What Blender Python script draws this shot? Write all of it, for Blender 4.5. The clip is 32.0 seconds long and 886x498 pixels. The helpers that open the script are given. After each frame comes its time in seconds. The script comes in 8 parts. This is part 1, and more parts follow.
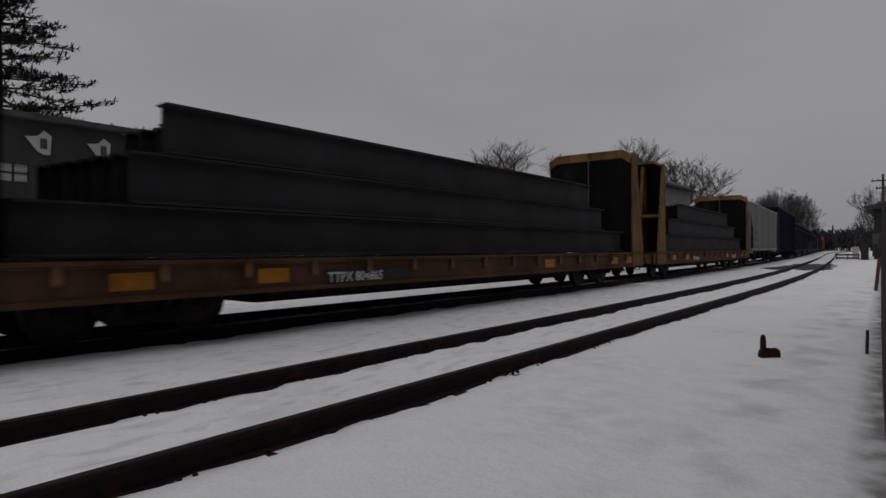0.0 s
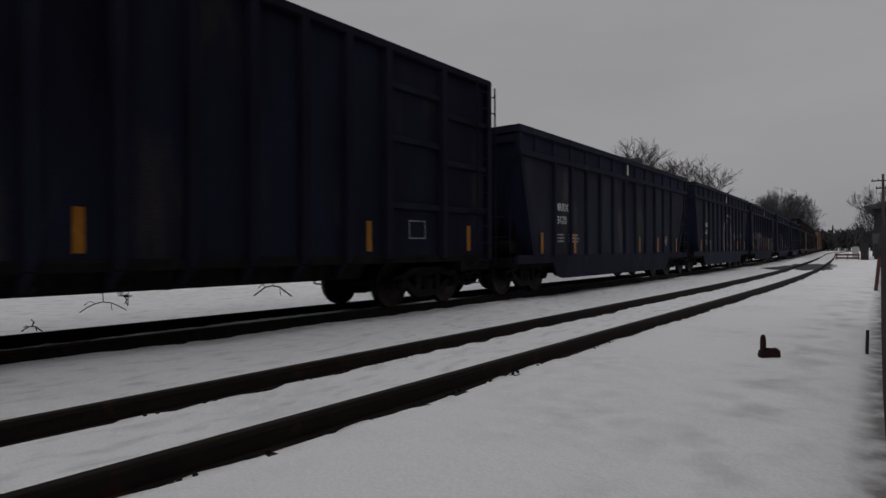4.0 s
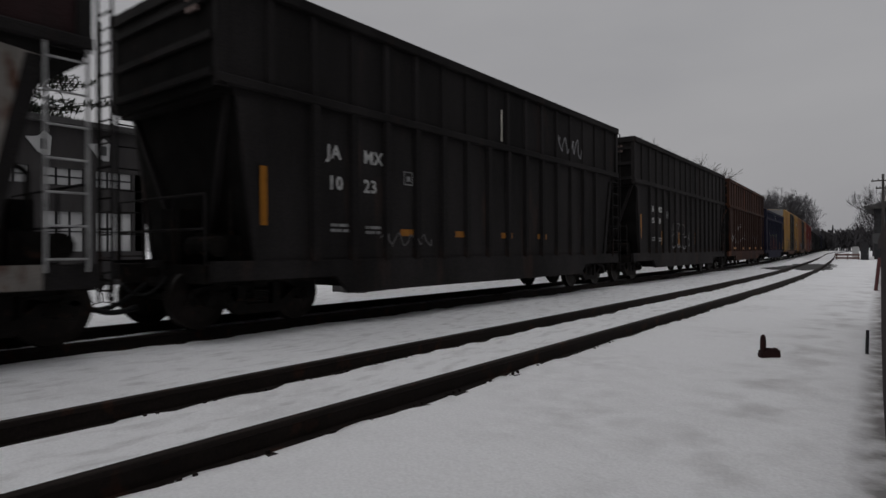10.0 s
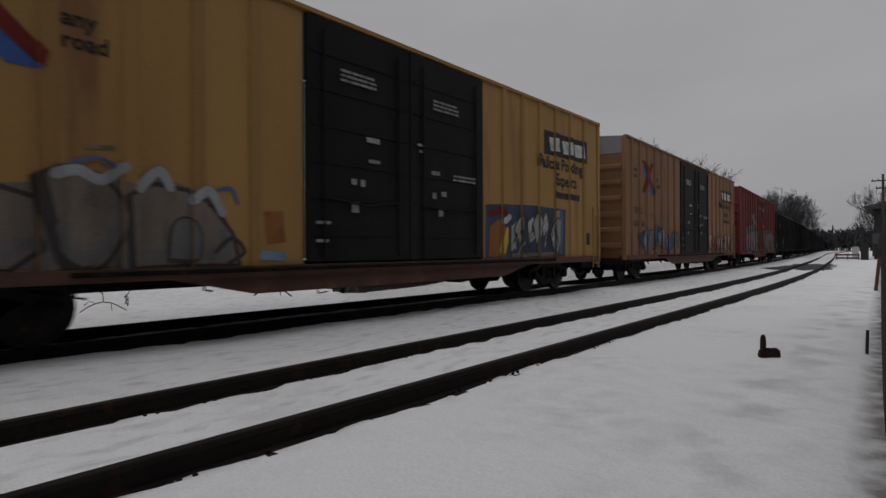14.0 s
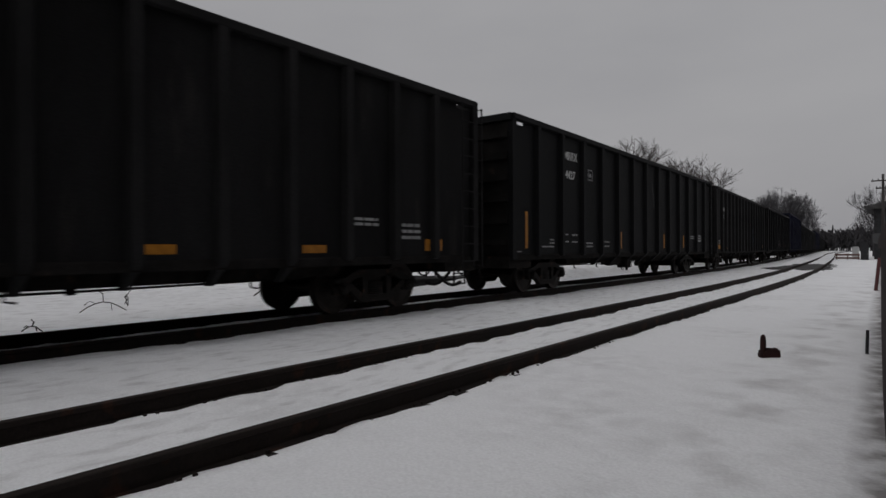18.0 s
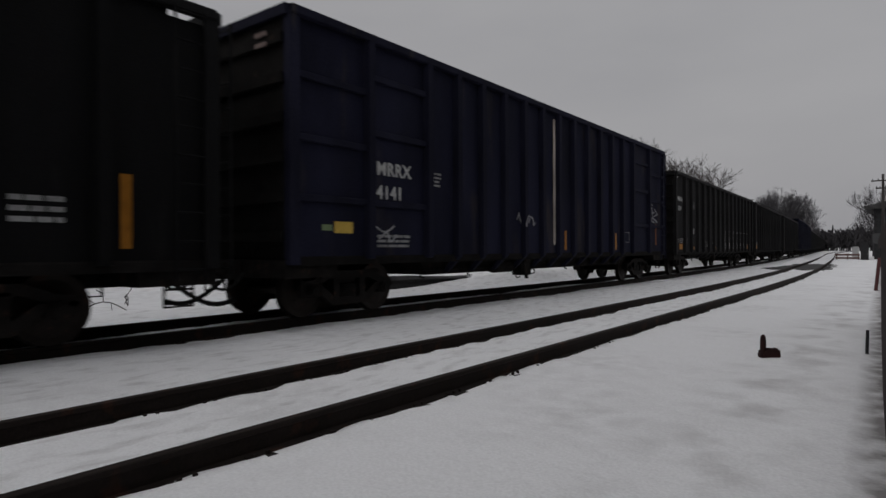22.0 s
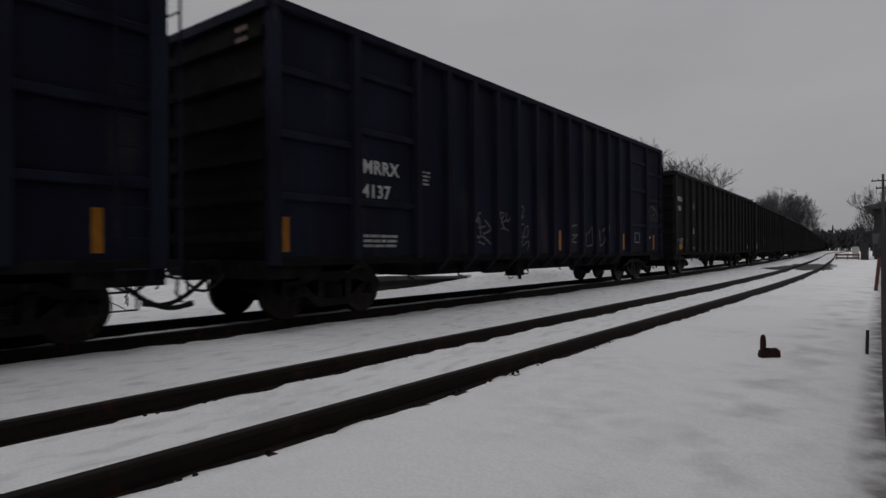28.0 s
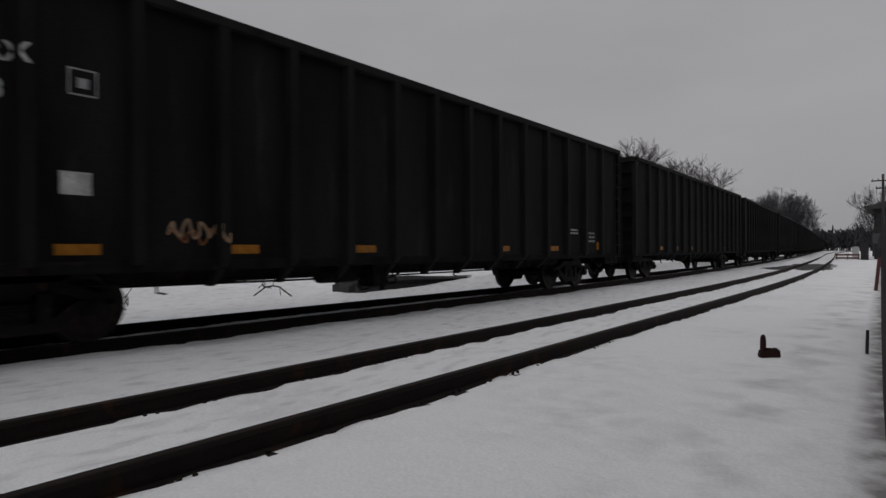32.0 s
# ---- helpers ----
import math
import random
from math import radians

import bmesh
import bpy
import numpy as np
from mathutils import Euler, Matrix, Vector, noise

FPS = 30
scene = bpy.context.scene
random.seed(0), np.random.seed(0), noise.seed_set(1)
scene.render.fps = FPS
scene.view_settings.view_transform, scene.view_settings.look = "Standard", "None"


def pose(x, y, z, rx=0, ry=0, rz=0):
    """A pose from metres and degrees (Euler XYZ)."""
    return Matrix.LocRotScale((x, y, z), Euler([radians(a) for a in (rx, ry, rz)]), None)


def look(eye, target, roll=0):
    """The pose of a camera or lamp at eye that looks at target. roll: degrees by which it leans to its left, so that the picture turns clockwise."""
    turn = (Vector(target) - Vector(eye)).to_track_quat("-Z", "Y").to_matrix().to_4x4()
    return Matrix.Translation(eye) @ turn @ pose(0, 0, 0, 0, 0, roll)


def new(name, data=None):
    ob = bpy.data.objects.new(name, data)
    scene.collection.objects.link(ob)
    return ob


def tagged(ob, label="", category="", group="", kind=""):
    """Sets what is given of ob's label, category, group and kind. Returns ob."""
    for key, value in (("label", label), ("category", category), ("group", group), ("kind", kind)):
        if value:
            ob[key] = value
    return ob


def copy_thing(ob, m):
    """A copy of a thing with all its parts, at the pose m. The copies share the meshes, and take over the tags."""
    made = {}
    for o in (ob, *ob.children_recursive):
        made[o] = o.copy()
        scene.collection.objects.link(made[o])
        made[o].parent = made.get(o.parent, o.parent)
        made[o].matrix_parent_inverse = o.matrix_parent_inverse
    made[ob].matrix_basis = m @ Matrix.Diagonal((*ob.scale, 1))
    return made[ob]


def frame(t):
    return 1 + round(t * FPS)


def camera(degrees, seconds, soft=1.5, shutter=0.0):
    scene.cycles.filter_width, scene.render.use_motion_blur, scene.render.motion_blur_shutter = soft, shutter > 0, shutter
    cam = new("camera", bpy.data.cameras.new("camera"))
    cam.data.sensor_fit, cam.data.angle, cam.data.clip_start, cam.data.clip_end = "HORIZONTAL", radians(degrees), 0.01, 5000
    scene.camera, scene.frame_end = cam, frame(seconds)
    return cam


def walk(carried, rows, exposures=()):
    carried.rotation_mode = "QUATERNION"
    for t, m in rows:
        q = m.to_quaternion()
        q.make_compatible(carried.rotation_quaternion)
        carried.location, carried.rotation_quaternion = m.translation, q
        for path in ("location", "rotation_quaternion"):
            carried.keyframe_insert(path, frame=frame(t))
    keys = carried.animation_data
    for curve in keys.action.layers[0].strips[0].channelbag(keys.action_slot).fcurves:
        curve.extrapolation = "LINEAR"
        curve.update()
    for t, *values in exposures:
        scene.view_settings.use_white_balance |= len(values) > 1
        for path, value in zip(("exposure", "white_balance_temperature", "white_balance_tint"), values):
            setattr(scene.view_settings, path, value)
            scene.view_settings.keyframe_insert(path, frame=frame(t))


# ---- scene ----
cam = camera(73.05, 32.0, soft=1.5, shutter=0.12)
RT = 0.19                 # rail top over the snow
EYE = (0.0, 0.0, 1.365)
_a = radians(37.83)
AIM = (-math.sin(_a), math.cos(_a), EYE[2] + math.tan(radians(0.04)))
CAM_POSE = look(EYE, AIM, -0.23)
walk(cam, [(0.0, CAM_POSE), (32.0, CAM_POSE)], exposures=[(0.0, -0.17), (3.0, -0.07), (6.0, 0.04), (14.0, 0.1), (32.0, 0.11)])

# ---- daylight: dull overcast winter afternoon ----
world = bpy.data.worlds.new("overcast_sky")
scene.world = world
world.use_nodes = True
_n, _l = world.node_tree.nodes, world.node_tree.links
_bg = _n["Background"]
_sky = _n.new("ShaderNodeTexSky")
_sky.sky_type = "NISHITA"
_sky.sun_disc = False
_sky.sun_elevation = radians(35)
_sky.sun_rotation = radians(200)
_sky.air_density, _sky.dust_density, _sky.ozone_density = 2.0, 6.0, 1.0
_hs = _n.new("ShaderNodeHueSaturation")
_hs.inputs["Saturation"].default_value = 0.12
_l.new(_sky.outputs[0], _hs.inputs["Color"])
_tc = _n.new("ShaderNodeTexCoord")
_cl = _n.new("ShaderNodeTexNoise")
_cl.inputs["Scale"].default_value = 2.2
_cl.inputs["Detail"].default_value = 5.0
_map = _n.new("ShaderNodeMapping")
_map.inputs["Scale"].default_value = (1.0, 1.0, 3.0)
_l.new(_tc.outputs["Generated"], _map.inputs[0])
_l.new(_map.outputs[0], _cl.inputs[0])
_cr = _n.new("ShaderNodeValToRGB")
_cr.color_ramp.elements[0].position, _cr.color_ramp.elements[1].position = 0.25, 0.8
_cr.color_ramp.elements[0].color = (2.78, 2.77, 2.92, 1)
_cr.color_ramp.elements[1].color = (3.33, 3.29, 3.4, 1)
_l.new(_cl.outputs[0], _cr.inputs[0])
_mx = _n.new("ShaderNodeMixRGB")
_mx.inputs[0].default_value = 0.9
_l.new(_hs.outputs[0], _mx.inputs[1])
_l.new(_cr.outputs[0], _mx.inputs[2])
# an overcast sky is about twice as bright overhead as low down
_sx = _n.new("ShaderNodeSeparateXYZ")
_l.new(_tc.outputs["Generated"], _sx.inputs[0])
_ze = _n.new("ShaderNodeMapRange")
_ze.inputs[1].default_value, _ze.inputs[2].default_value = 0.38, 1.0
_ze.inputs[3].default_value, _ze.inputs[4].default_value = 1.0, 1.78
_l.new(_sx.outputs[2], _ze.inputs[0])
_sc = _n.new("ShaderNodeVectorMath")
_sc.operation = "SCALE"
_l.new(_mx.outputs[0], _sc.inputs[0])
_l.new(_ze.outputs[0], _sc.inputs["Scale"])
_l.new(_sc.outputs[0], _bg.inputs[0])
_bg.inputs[1].default_value = 0.1

sun = new("sun", bpy.data.lights.new("sun", "SUN"))
sun.data.energy, sun.data.angle, sun.data.color = 0.1, radians(60), (1.0, 0.97, 0.93)
sun.matrix_world = look((2, -4, 60), (0, 0, 0))


# ---- materials ----
def material(name, colour, rough=0.6, metal=0.0, vary=0.25, scale=3.0, spots=None, spot_amount=0.45, streak=1.0, bump=0.15, tone=0.15, spec=0.2, grain=40.0):
    """A worn surface: two scales of variation, stains of a second colour with their own shape, fine relief."""
    m = bpy.data.materials.new(name)
    m.use_nodes = True
    n, l = m.node_tree.nodes, m.node_tree.links
    b = n["Principled BSDF"]
    tc = n.new("ShaderNodeTexCoord")
    mp = n.new("ShaderNodeMapping")
    mp.inputs["Scale"].default_value = (1.0, 1.0, 1.0 / streak)
    l.new(tc.outputs["Object"], mp.inputs[0])
    info = n.new("ShaderNodeObjectInfo")
    big = n.new("ShaderNodeTexNoise")
    big.inputs["Scale"].default_value, big.inputs["Detail"].default_value = scale, 6.0
    fine = n.new("ShaderNodeTexNoise")
    fine.inputs["Scale"].default_value, fine.inputs["Detail"].default_value = grain, 3.0
    l.new(mp.outputs[0], big.inputs[0])
    l.new(tc.outputs["Object"], fine.inputs[0])
    ramp = n.new("ShaderNodeMapRange")
    ramp.inputs[1].default_value, ramp.inputs[2].default_value = 0.3, 0.7
    ramp.inputs[3].default_value, ramp.inputs[4].default_value = 1.0 - vary, 1.0 + vary
    l.new(big.outputs[0], ramp.inputs[0])
    r2 = n.new("ShaderNodeMapRange")
    r2.inputs[3].default_value, r2.inputs[4].default_value = 1.0 - tone, 1.0 + tone
    l.new(info.outputs["Random"], r2.inputs[0])
    r3 = n.new("ShaderNodeMapRange")
    r3.inputs[1].default_value, r3.inputs[2].default_value = 0.3, 0.7
    r3.inputs[3].default_value, r3.inputs[4].default_value = 1.0 - vary * 0.5, 1.0 + vary * 0.5
    l.new(fine.outputs[0], r3.inputs[0])
    m1 = n.new("ShaderNodeMath")
    m1.operation = "MULTIPLY"
    l.new(ramp.outputs[0], m1.inputs[0])
    l.new(r2.outputs[0], m1.inputs[1])
    m2 = n.new("ShaderNodeMath")
    m2.operation = "MULTIPLY"
    l.new(m1.outputs[0], m2.inputs[0])
    l.new(r3.outputs[0], m2.inputs[1])
    base = n.new("ShaderNodeMixRGB")
    base.inputs[0].default_value = 0.0
    base.inputs[1].default_value = (*colour, 1)
    src = base
    if spots:
        sp = n.new("ShaderNodeTexNoise")
        sp.inputs["Scale"].default_value, sp.inputs["Detail"].default_value = scale * 1.7, 8.0
        mp2 = n.new("ShaderNodeMapping")
        mp2.inputs["Location"].default_value = (3.1, 7.7, 1.3)
        mp2.inputs["Scale"].default_value = (1.0, 1.0, 1.0 / streak)
        l.new(tc.outputs["Object"], mp2.inputs[0])
        l.new(mp2.outputs[0], sp.inputs[0])
        cut = n.new("ShaderNodeMapRange")
        lo = 0.78 - 0.4 * spot_amount
        cut.inputs[1].default_value, cut.inputs[2].default_value = lo, lo + 0.12
        l.new(sp.outputs[0], cut.inputs[0])
        base.inputs[2].default_value = (*spots, 1)
        l.new(cut.outputs[0], base.inputs[0])
    mul = n.new("ShaderNodeVectorMath")
    mul.operation = "SCALE"
    l.new(src.outputs[0], mul.inputs[0])
    l.new(m2.outputs[0], mul.inputs["Scale"])
    l.new(mul.outputs[0], b.inputs["Base Color"])
    rr = n.new("ShaderNodeMapRange")
    rr.inputs[3].default_value, rr.inputs[4].default_value = max(0.05, rough - 0.12), min(1.0, rough + 0.12)
    l.new(big.outputs[0], rr.inputs[0])
    l.new(rr.outputs[0], b.inputs["Roughness"])
    b.inputs["Metallic"].default_value = metal
    b.inputs["Specular IOR Level"].default_value = spec
    if bump:
        bp = n.new("ShaderNodeBump")
        bp.inputs["Strength"].default_value, bp.inputs["Distance"].default_value = bump, 0.02
        ad = n.new("ShaderNodeMath")
        ad.operation = "ADD"
        l.new(big.outputs[0], ad.inputs[0])
        l.new(fine.outputs[0], ad.inputs[1])
        l.new(ad.outputs[0], bp.inputs["Height"])
        l.new(bp.outputs[0], b.inputs["Normal"])
    return m


def snow_material():
    """Old snow: white, wind-packed relief, grey and sandy patches where it is trodden or dirty."""
    m = bpy.data.materials.new("old_snow")
    m.use_nodes = True
    n, l = m.node_tree.nodes, m.node_tree.links
    b = n["Principled BSDF"]
    tc = n.new("ShaderNodeTexCoord")
    big = n.new("ShaderNodeTexNoise")
    big.inputs["Scale"].default_value, big.inputs["Detail"].default_value = 0.55, 7.0
    mid = n.new("ShaderNodeTexNoise")
    mid.inputs["Scale"].default_value, mid.inputs["Detail"].default_value = 4.0, 6.0
    fine = n.new("ShaderNodeTexNoise")
    fine.inputs["Scale"].default_value, fine.inputs["Detail"].default_value = 45.0, 4.0
    for q in (big, mid, fine):
        l.new(tc.outputs["Object"], q.inputs[0])
    dirt = n.new("ShaderNodeMapRange")
    dirt.inputs[1].default_value, dirt.inputs[2].default_value = 0.47, 0.78
    dirt.inputs[4].default_value = 0.5
    l.new(big.outputs[0], dirt.inputs[0])
    d2 = n.new("ShaderNodeMapRange")
    d2.inputs[1].default_value, d2.inputs[2].default_value = 0.35, 0.75
    l.new(mid.outputs[0], d2.inputs[0])
    dm = n.new("ShaderNodeMath")
    dm.operation = "MULTIPLY"
    l.new(dirt.outputs[0], dm.inputs[0])
    l.new(d2.outputs[0], dm.inputs[1])
    # the strip beside the platform wall, greyer towards it and broken by noise
    sep = n.new("ShaderNodeSeparateXYZ")
    l.new(tc.outputs["Object"], sep.inputs[0])
    strip = n.new("ShaderNodeMapRange")
    strip.inputs[1].default_value, strip.inputs[2].default_value = -0.2, 0.02
    strip.inputs[3].default_value, strip.inputs[4].default_value = 0.0, 1.0
    off = n.new("ShaderNodeMath")
    off.operation = "MULTIPLY_ADD"
    off.inputs[1].default_value = 0.031
    l.new(sep.outputs[1], off.inputs[0])
    l.new(sep.outputs[0], off.inputs[2])
    l.new(off.outputs[0], strip.inputs[0])
    st = n.new("ShaderNodeMath")
    st.operation = "POWER"
    st.inputs[1].default_value = 1.2
    sd = n.new("ShaderNodeMath")
    sd.operation = "MULTIPLY"
    sdr = n.new("ShaderNodeMapRange")
    sdr.inputs[1].default_value, sdr.inputs[2].default_value = 0.35, 0.6
    sdr.inputs[3].default_value, sdr.inputs[4].default_value = 0.35, 1.15
    l.new(mid.outputs[0], sdr.inputs[0])
    l.new(strip.outputs[0], sd.inputs[0])
    l.new(sdr.outputs[0], sd.inputs[1])
    l.new(sd.outputs[0], st.inputs[0])
    # the broader way that people have walked
    way = n.new("ShaderNodeMapRange")
    way.inputs[1].default_value, way.inputs[2].default_value = -1.75, -1.15
    way.inputs[3].default_value, way.inputs[4].default_value = 0.0, 0.42
    l.new(sep.outputs[0], way.inputs[0])
    way2 = n.new("ShaderNodeMapRange")
    way2.inputs[1].default_value, way2.inputs[2].default_value = -0.4, -0.85
    l.new(sep.outputs[0], way2.inputs[0])
    wy = n.new("ShaderNodeMath")
    wy.operation = "MULTIPLY"
    l.new(way.outputs[0], wy.inputs[0])
    l.new(way2.outputs[0], wy.inputs[1])
    w2 = n.new("ShaderNodeMapRange")
    w2.inputs[1].default_value, w2.inputs[2].default_value = 0.46, 0.66
    tread = n.new("ShaderNodeTexNoise")
    tread.inputs["Scale"].default_value, tread.inputs["Detail"].default_value = 1.5, 7.0
    l.new(tc.outputs["Object"], tread.inputs[0])
    l.new(tread.outputs[0], w2.inputs[0])
    wm = n.new("ShaderNodeMath")
    wm.operation = "MULTIPLY"
    l.new(wy.outputs[0], wm.inputs[0])
    l.new(w2.outputs[0], wm.inputs[1])
    mx0 = n.new("ShaderNodeMath")
    mx0.operation = "MAXIMUM"
    l.new(dm.outputs[0], mx0.inputs[0])
    l.new(wm.outputs[0], mx0.inputs[1])
    mxm = n.new("ShaderNodeMath")
    mxm.operation = "MAXIMUM"
    l.new(mx0.outputs[0], mxm.inputs[0])
    l.new(st.outputs[0], mxm.inputs[1])
    c = n.new("ShaderNodeMixRGB")
    c.inputs[1].default_value, c.inputs[2].default_value = (0.87, 0.875, 0.885, 1), (0.30, 0.285, 0.28, 1)
    # old ice and dirt drawn out along the siding
    smap = n.new("ShaderNodeMapping")
    smap.inputs["Scale"].default_value = (6.0, 2.2, 1.0)
    l.new(tc.outputs["Object"], smap.inputs[0])
    sn = n.new("ShaderNodeTexNoise")
    sn.inputs["Scale"].default_value, sn.inputs["Detail"].default_value = 1.0, 6.0
    l.new(smap.outputs[0], sn.inputs[0])
    sr = n.new("ShaderNodeMapRange")
    sr.inputs[1].default_value, sr.inputs[2].default_value = 0.5, 0.75
    sr.inputs[4].default_value = 0.42
    l.new(sn.outputs[0], sr.inputs[0])
    sx = n.new("ShaderNodeMapRange")
    sx.inputs[1].default_value, sx.inputs[2].default_value = -3.0, -3.6
    l.new(sep.outputs[0], sx.inputs[0])
    sm = n.new("ShaderNodeMath")
    sm.operation = "MULTIPLY"
    l.new(sr.outputs[0], sm.inputs[0])
    l.new(sx.outputs[0], sm.inputs[1])
    mxa = n.new("ShaderNodeMath")
    mxa.operation = "MAXIMUM"
    l.new(mxm.outputs[0], mxa.inputs[0])
    l.new(sm.outputs[0], mxa.inputs[1])
    l.new(mxa.outputs[0], c.inputs[0])
    gr = n.new("ShaderNodeMapRange")
    gr.inputs[1].default_value, gr.inputs[2].default_value = 0.3, 0.7
    gr.inputs[3].default_value, gr.inputs[4].default_value = 0.94, 1.06
    l.new(fine.outputs[0], gr.inputs[0])
    gs = n.new("ShaderNodeVectorMath")
    gs.operation = "SCALE"
    l.new(c.outputs[0], gs.inputs[0])
    l.new(gr.outputs[0], gs.inputs["Scale"])
    l.new(gs.outputs[0], b.inputs["Base Color"])
    b.inputs["Roughness"].default_value = 0.85
    b.inputs["Specular IOR Level"].default_value = 0.2
    ad = n.new("ShaderNodeMath")
    ad.operation = "MULTIPLY_ADD"
    ad.inputs[1].default_value = 0.1
    l.new(fine.outputs[0], ad.inputs[0])
    l.new(mid.outputs[0], ad.inputs[2])
    bp = n.new("ShaderNodeBump")
    bp.inputs["Strength"].default_value, bp.inputs["Distance"].default_value = 0.6, 0.07
    l.new(ad.outputs[0], bp.inputs["Height"])
    l.new(bp.outputs[0], b.inputs["Normal"])
    return m


SNOW = snow_material()
RAIL_RUST = material("rusty_rail_steel", (0.020, 0.015, 0.013), 0.8, 0.2, 0.3, 2.0, spots=(0.05, 0.023, 0.014), spot_amount=0.5, streak=1)
BALLAST = material("dark_wet_ballast", (0.02, 0.018, 0.017), 0.85, 0, 0.5, 9.0, bump=1.0, grain=60)
TIE_WOOD = material("creosoted_wood", (0.035, 0.027, 0.022), 0.85, 0, 0.4, 6.0, bump=0.5)
ASPHALT = material("wet_asphalt", (0.035, 0.034, 0.033), 0.7, 0, 0.35, 1.5, bump=0.4)
# black for sills and wagon ends; on ends the gap's shade is in the colour
UNDER_SILL = material("black_sill_shaded_end_paint", (0.012, 0.011, 0.0105), 0.85, 0, 0.45, 2.0, spots=(0.026, 0.02, 0.017), spot_amount=0.35, spec=0.05)
BLACK_PAINT = material("weathered_black_paint", (0.0138, 0.0134, 0.0138), 0.75, 0, 0.5, 0.9, spots=(0.027, 0.0245, 0.0235), spot_amount=0.42, streak=4, bump=0.3, spec=0.06)
BLACK_FRESH = material("clean_black_paint", (0.0085, 0.0085, 0.009), 0.6, 0, 0.45, 0.9, spots=(0.019, 0.018, 0.018), spot_amount=0.35, streak=4, bump=0.3, spec=0.06)
BLACK_RIB = material("scuffed_black_rib_paint", (0.0168, 0.0163, 0.0166), 0.7, 0, 0.4, 1.5, spots=(0.04, 0.037, 0.036), spot_amount=0.35, streak=3, spec=0.06)
NAVY = material("weathered_navy_paint", (0.0165, 0.0172, 0.0385), 0.72, 0, 0.45, 0.8, spots=(0.033, 0.03, 0.037), spot_amount=0.48, streak=3, bump=0.3, spec=0.06)
NAVY_GRIME = material("grimed_navy_paint", (0.0245, 0.0250, 0.0385), 0.75, 0, 0.5, 0.8, spots=(0.050, 0.046, 0.049), spot_amount=0.52, streak=3.5, bump=0.3, spec=0.06)
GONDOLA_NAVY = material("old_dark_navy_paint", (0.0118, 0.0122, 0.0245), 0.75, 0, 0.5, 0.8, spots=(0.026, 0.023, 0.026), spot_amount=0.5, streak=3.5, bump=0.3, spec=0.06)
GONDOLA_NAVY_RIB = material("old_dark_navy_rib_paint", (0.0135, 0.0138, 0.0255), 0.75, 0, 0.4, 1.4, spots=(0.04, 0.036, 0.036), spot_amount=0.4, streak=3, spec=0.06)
NAVY_RIB = material("scuffed_navy_rib_paint", (0.0195, 0.0205, 0.036), 0.75, 0, 0.4, 1.4, spots=(0.055, 0.05, 0.05), spot_amount=0.4, streak=3, spec=0.06)
DARK_CHIP = material("sooty_black_brown_paint", (0.0235, 0.0215, 0.0215), 0.75, 0, 0.5, 0.8, spots=(0.042, 0.029, 0.025), spot_amount=0.45, streak=3.5, bump=0.3, spec=0.06)
BROWN_CHIP = material("rusty_brown_paint", (0.042, 0.024, 0.0195), 0.75, 0, 0.45, 0.6, spots=(0.085, 0.036, 0.021), spot_amount=0.55, streak=4, bump=0.3, spec=0.06)
RUST_SILL = material("rusted_brown_sill_paint", (0.085, 0.045, 0.032), 0.75, 0, 0.3, 1.2, spots=(0.16, 0.09, 0.04), spot_amount=0.35, streak=1.0)
YELLOW_BOX = material("faded_yellow_paint", (0.31, 0.18, 0.062), 0.65, 0, 0.16, 0.7, spots=(0.2, 0.105, 0.045), spot_amount=0.42, streak=6)
YELLOW_END = material("grimy_yellow_end_paint", (0.42, 0.26, 0.075), 0.65, 0, 0.25, 1.1, spots=(0.18, 0.09, 0.04), spot_amount=0.45, streak=4)
RUSTY_YELLOW = material("rusty_orange_yellow_paint", (0.2, 0.108, 0.058), 0.68, 0, 0.2, 0.8, spots=(0.14, 0.06, 0.032), spot_amount=0.45, streak=5)
OLD_YELLOW = material("rust_streaked_yellow_paint", (0.155, 0.086, 0.034), 0.7, 0, 0.35, 2.0, spots=(0.075, 0.036, 0.02), spot_amount=0.58, streak=2.5, spec=0.1)
RED_BOX = material("faded_red_oxide_paint", (0.116, 0.029, 0.027), 0.68, 0, 0.3, 0.8, spots=(0.078, 0.021, 0.02), spot_amount=0.45, streak=4, spec=0.08)
HOP_LADDER = material("dark_grey_detail_paint", (0.085, 0.083, 0.08), 0.7, 0, 0.3, 3.0)
GREY_HOP = material("dusty_grey_paint", (0.215, 0.213, 0.215), 0.7, 0, 0.2, 0.8, spots=(0.15, 0.14, 0.138), spot_amount=0.45, streak=4, spec=0.08)
DOOR_BLACK = material("satin_black_door_paint", (0.016, 0.0155, 0.0155), 0.6, 0, 0.4, 1.0, spots=(0.026, 0.024, 0.022), spot_amount=0.35, streak=4, spec=0.08)
FLAT_SILL = material("rust_eaten_yellow_sill_paint", (0.085, 0.043, 0.027), 0.75, 0, 0.4, 1.1, spots=(0.17, 0.1, 0.04), spot_amount=0.4, streak=1.6, spec=0.1)
WHITE_RUST = material("white_paint_flaking_to_rust", (0.26, 0.24, 0.22), 0.75, 0, 0.3, 2.2, spots=(0.11, 0.045, 0.024), spot_amount=0.62, streak=2.5)
PALE_STEEL = material("pale_scuffed_ladder_steel", (0.34, 0.34, 0.34), 0.6, 0.2, 0.3, 4.0)
SILL_BLUE = material("faded_blue_sill_paint", (0.03, 0.048, 0.085), 0.7, 0, 0.3, 0.7, spots=(0.018, 0.018, 0.025), spot_amount=0.5, streak=0.5)
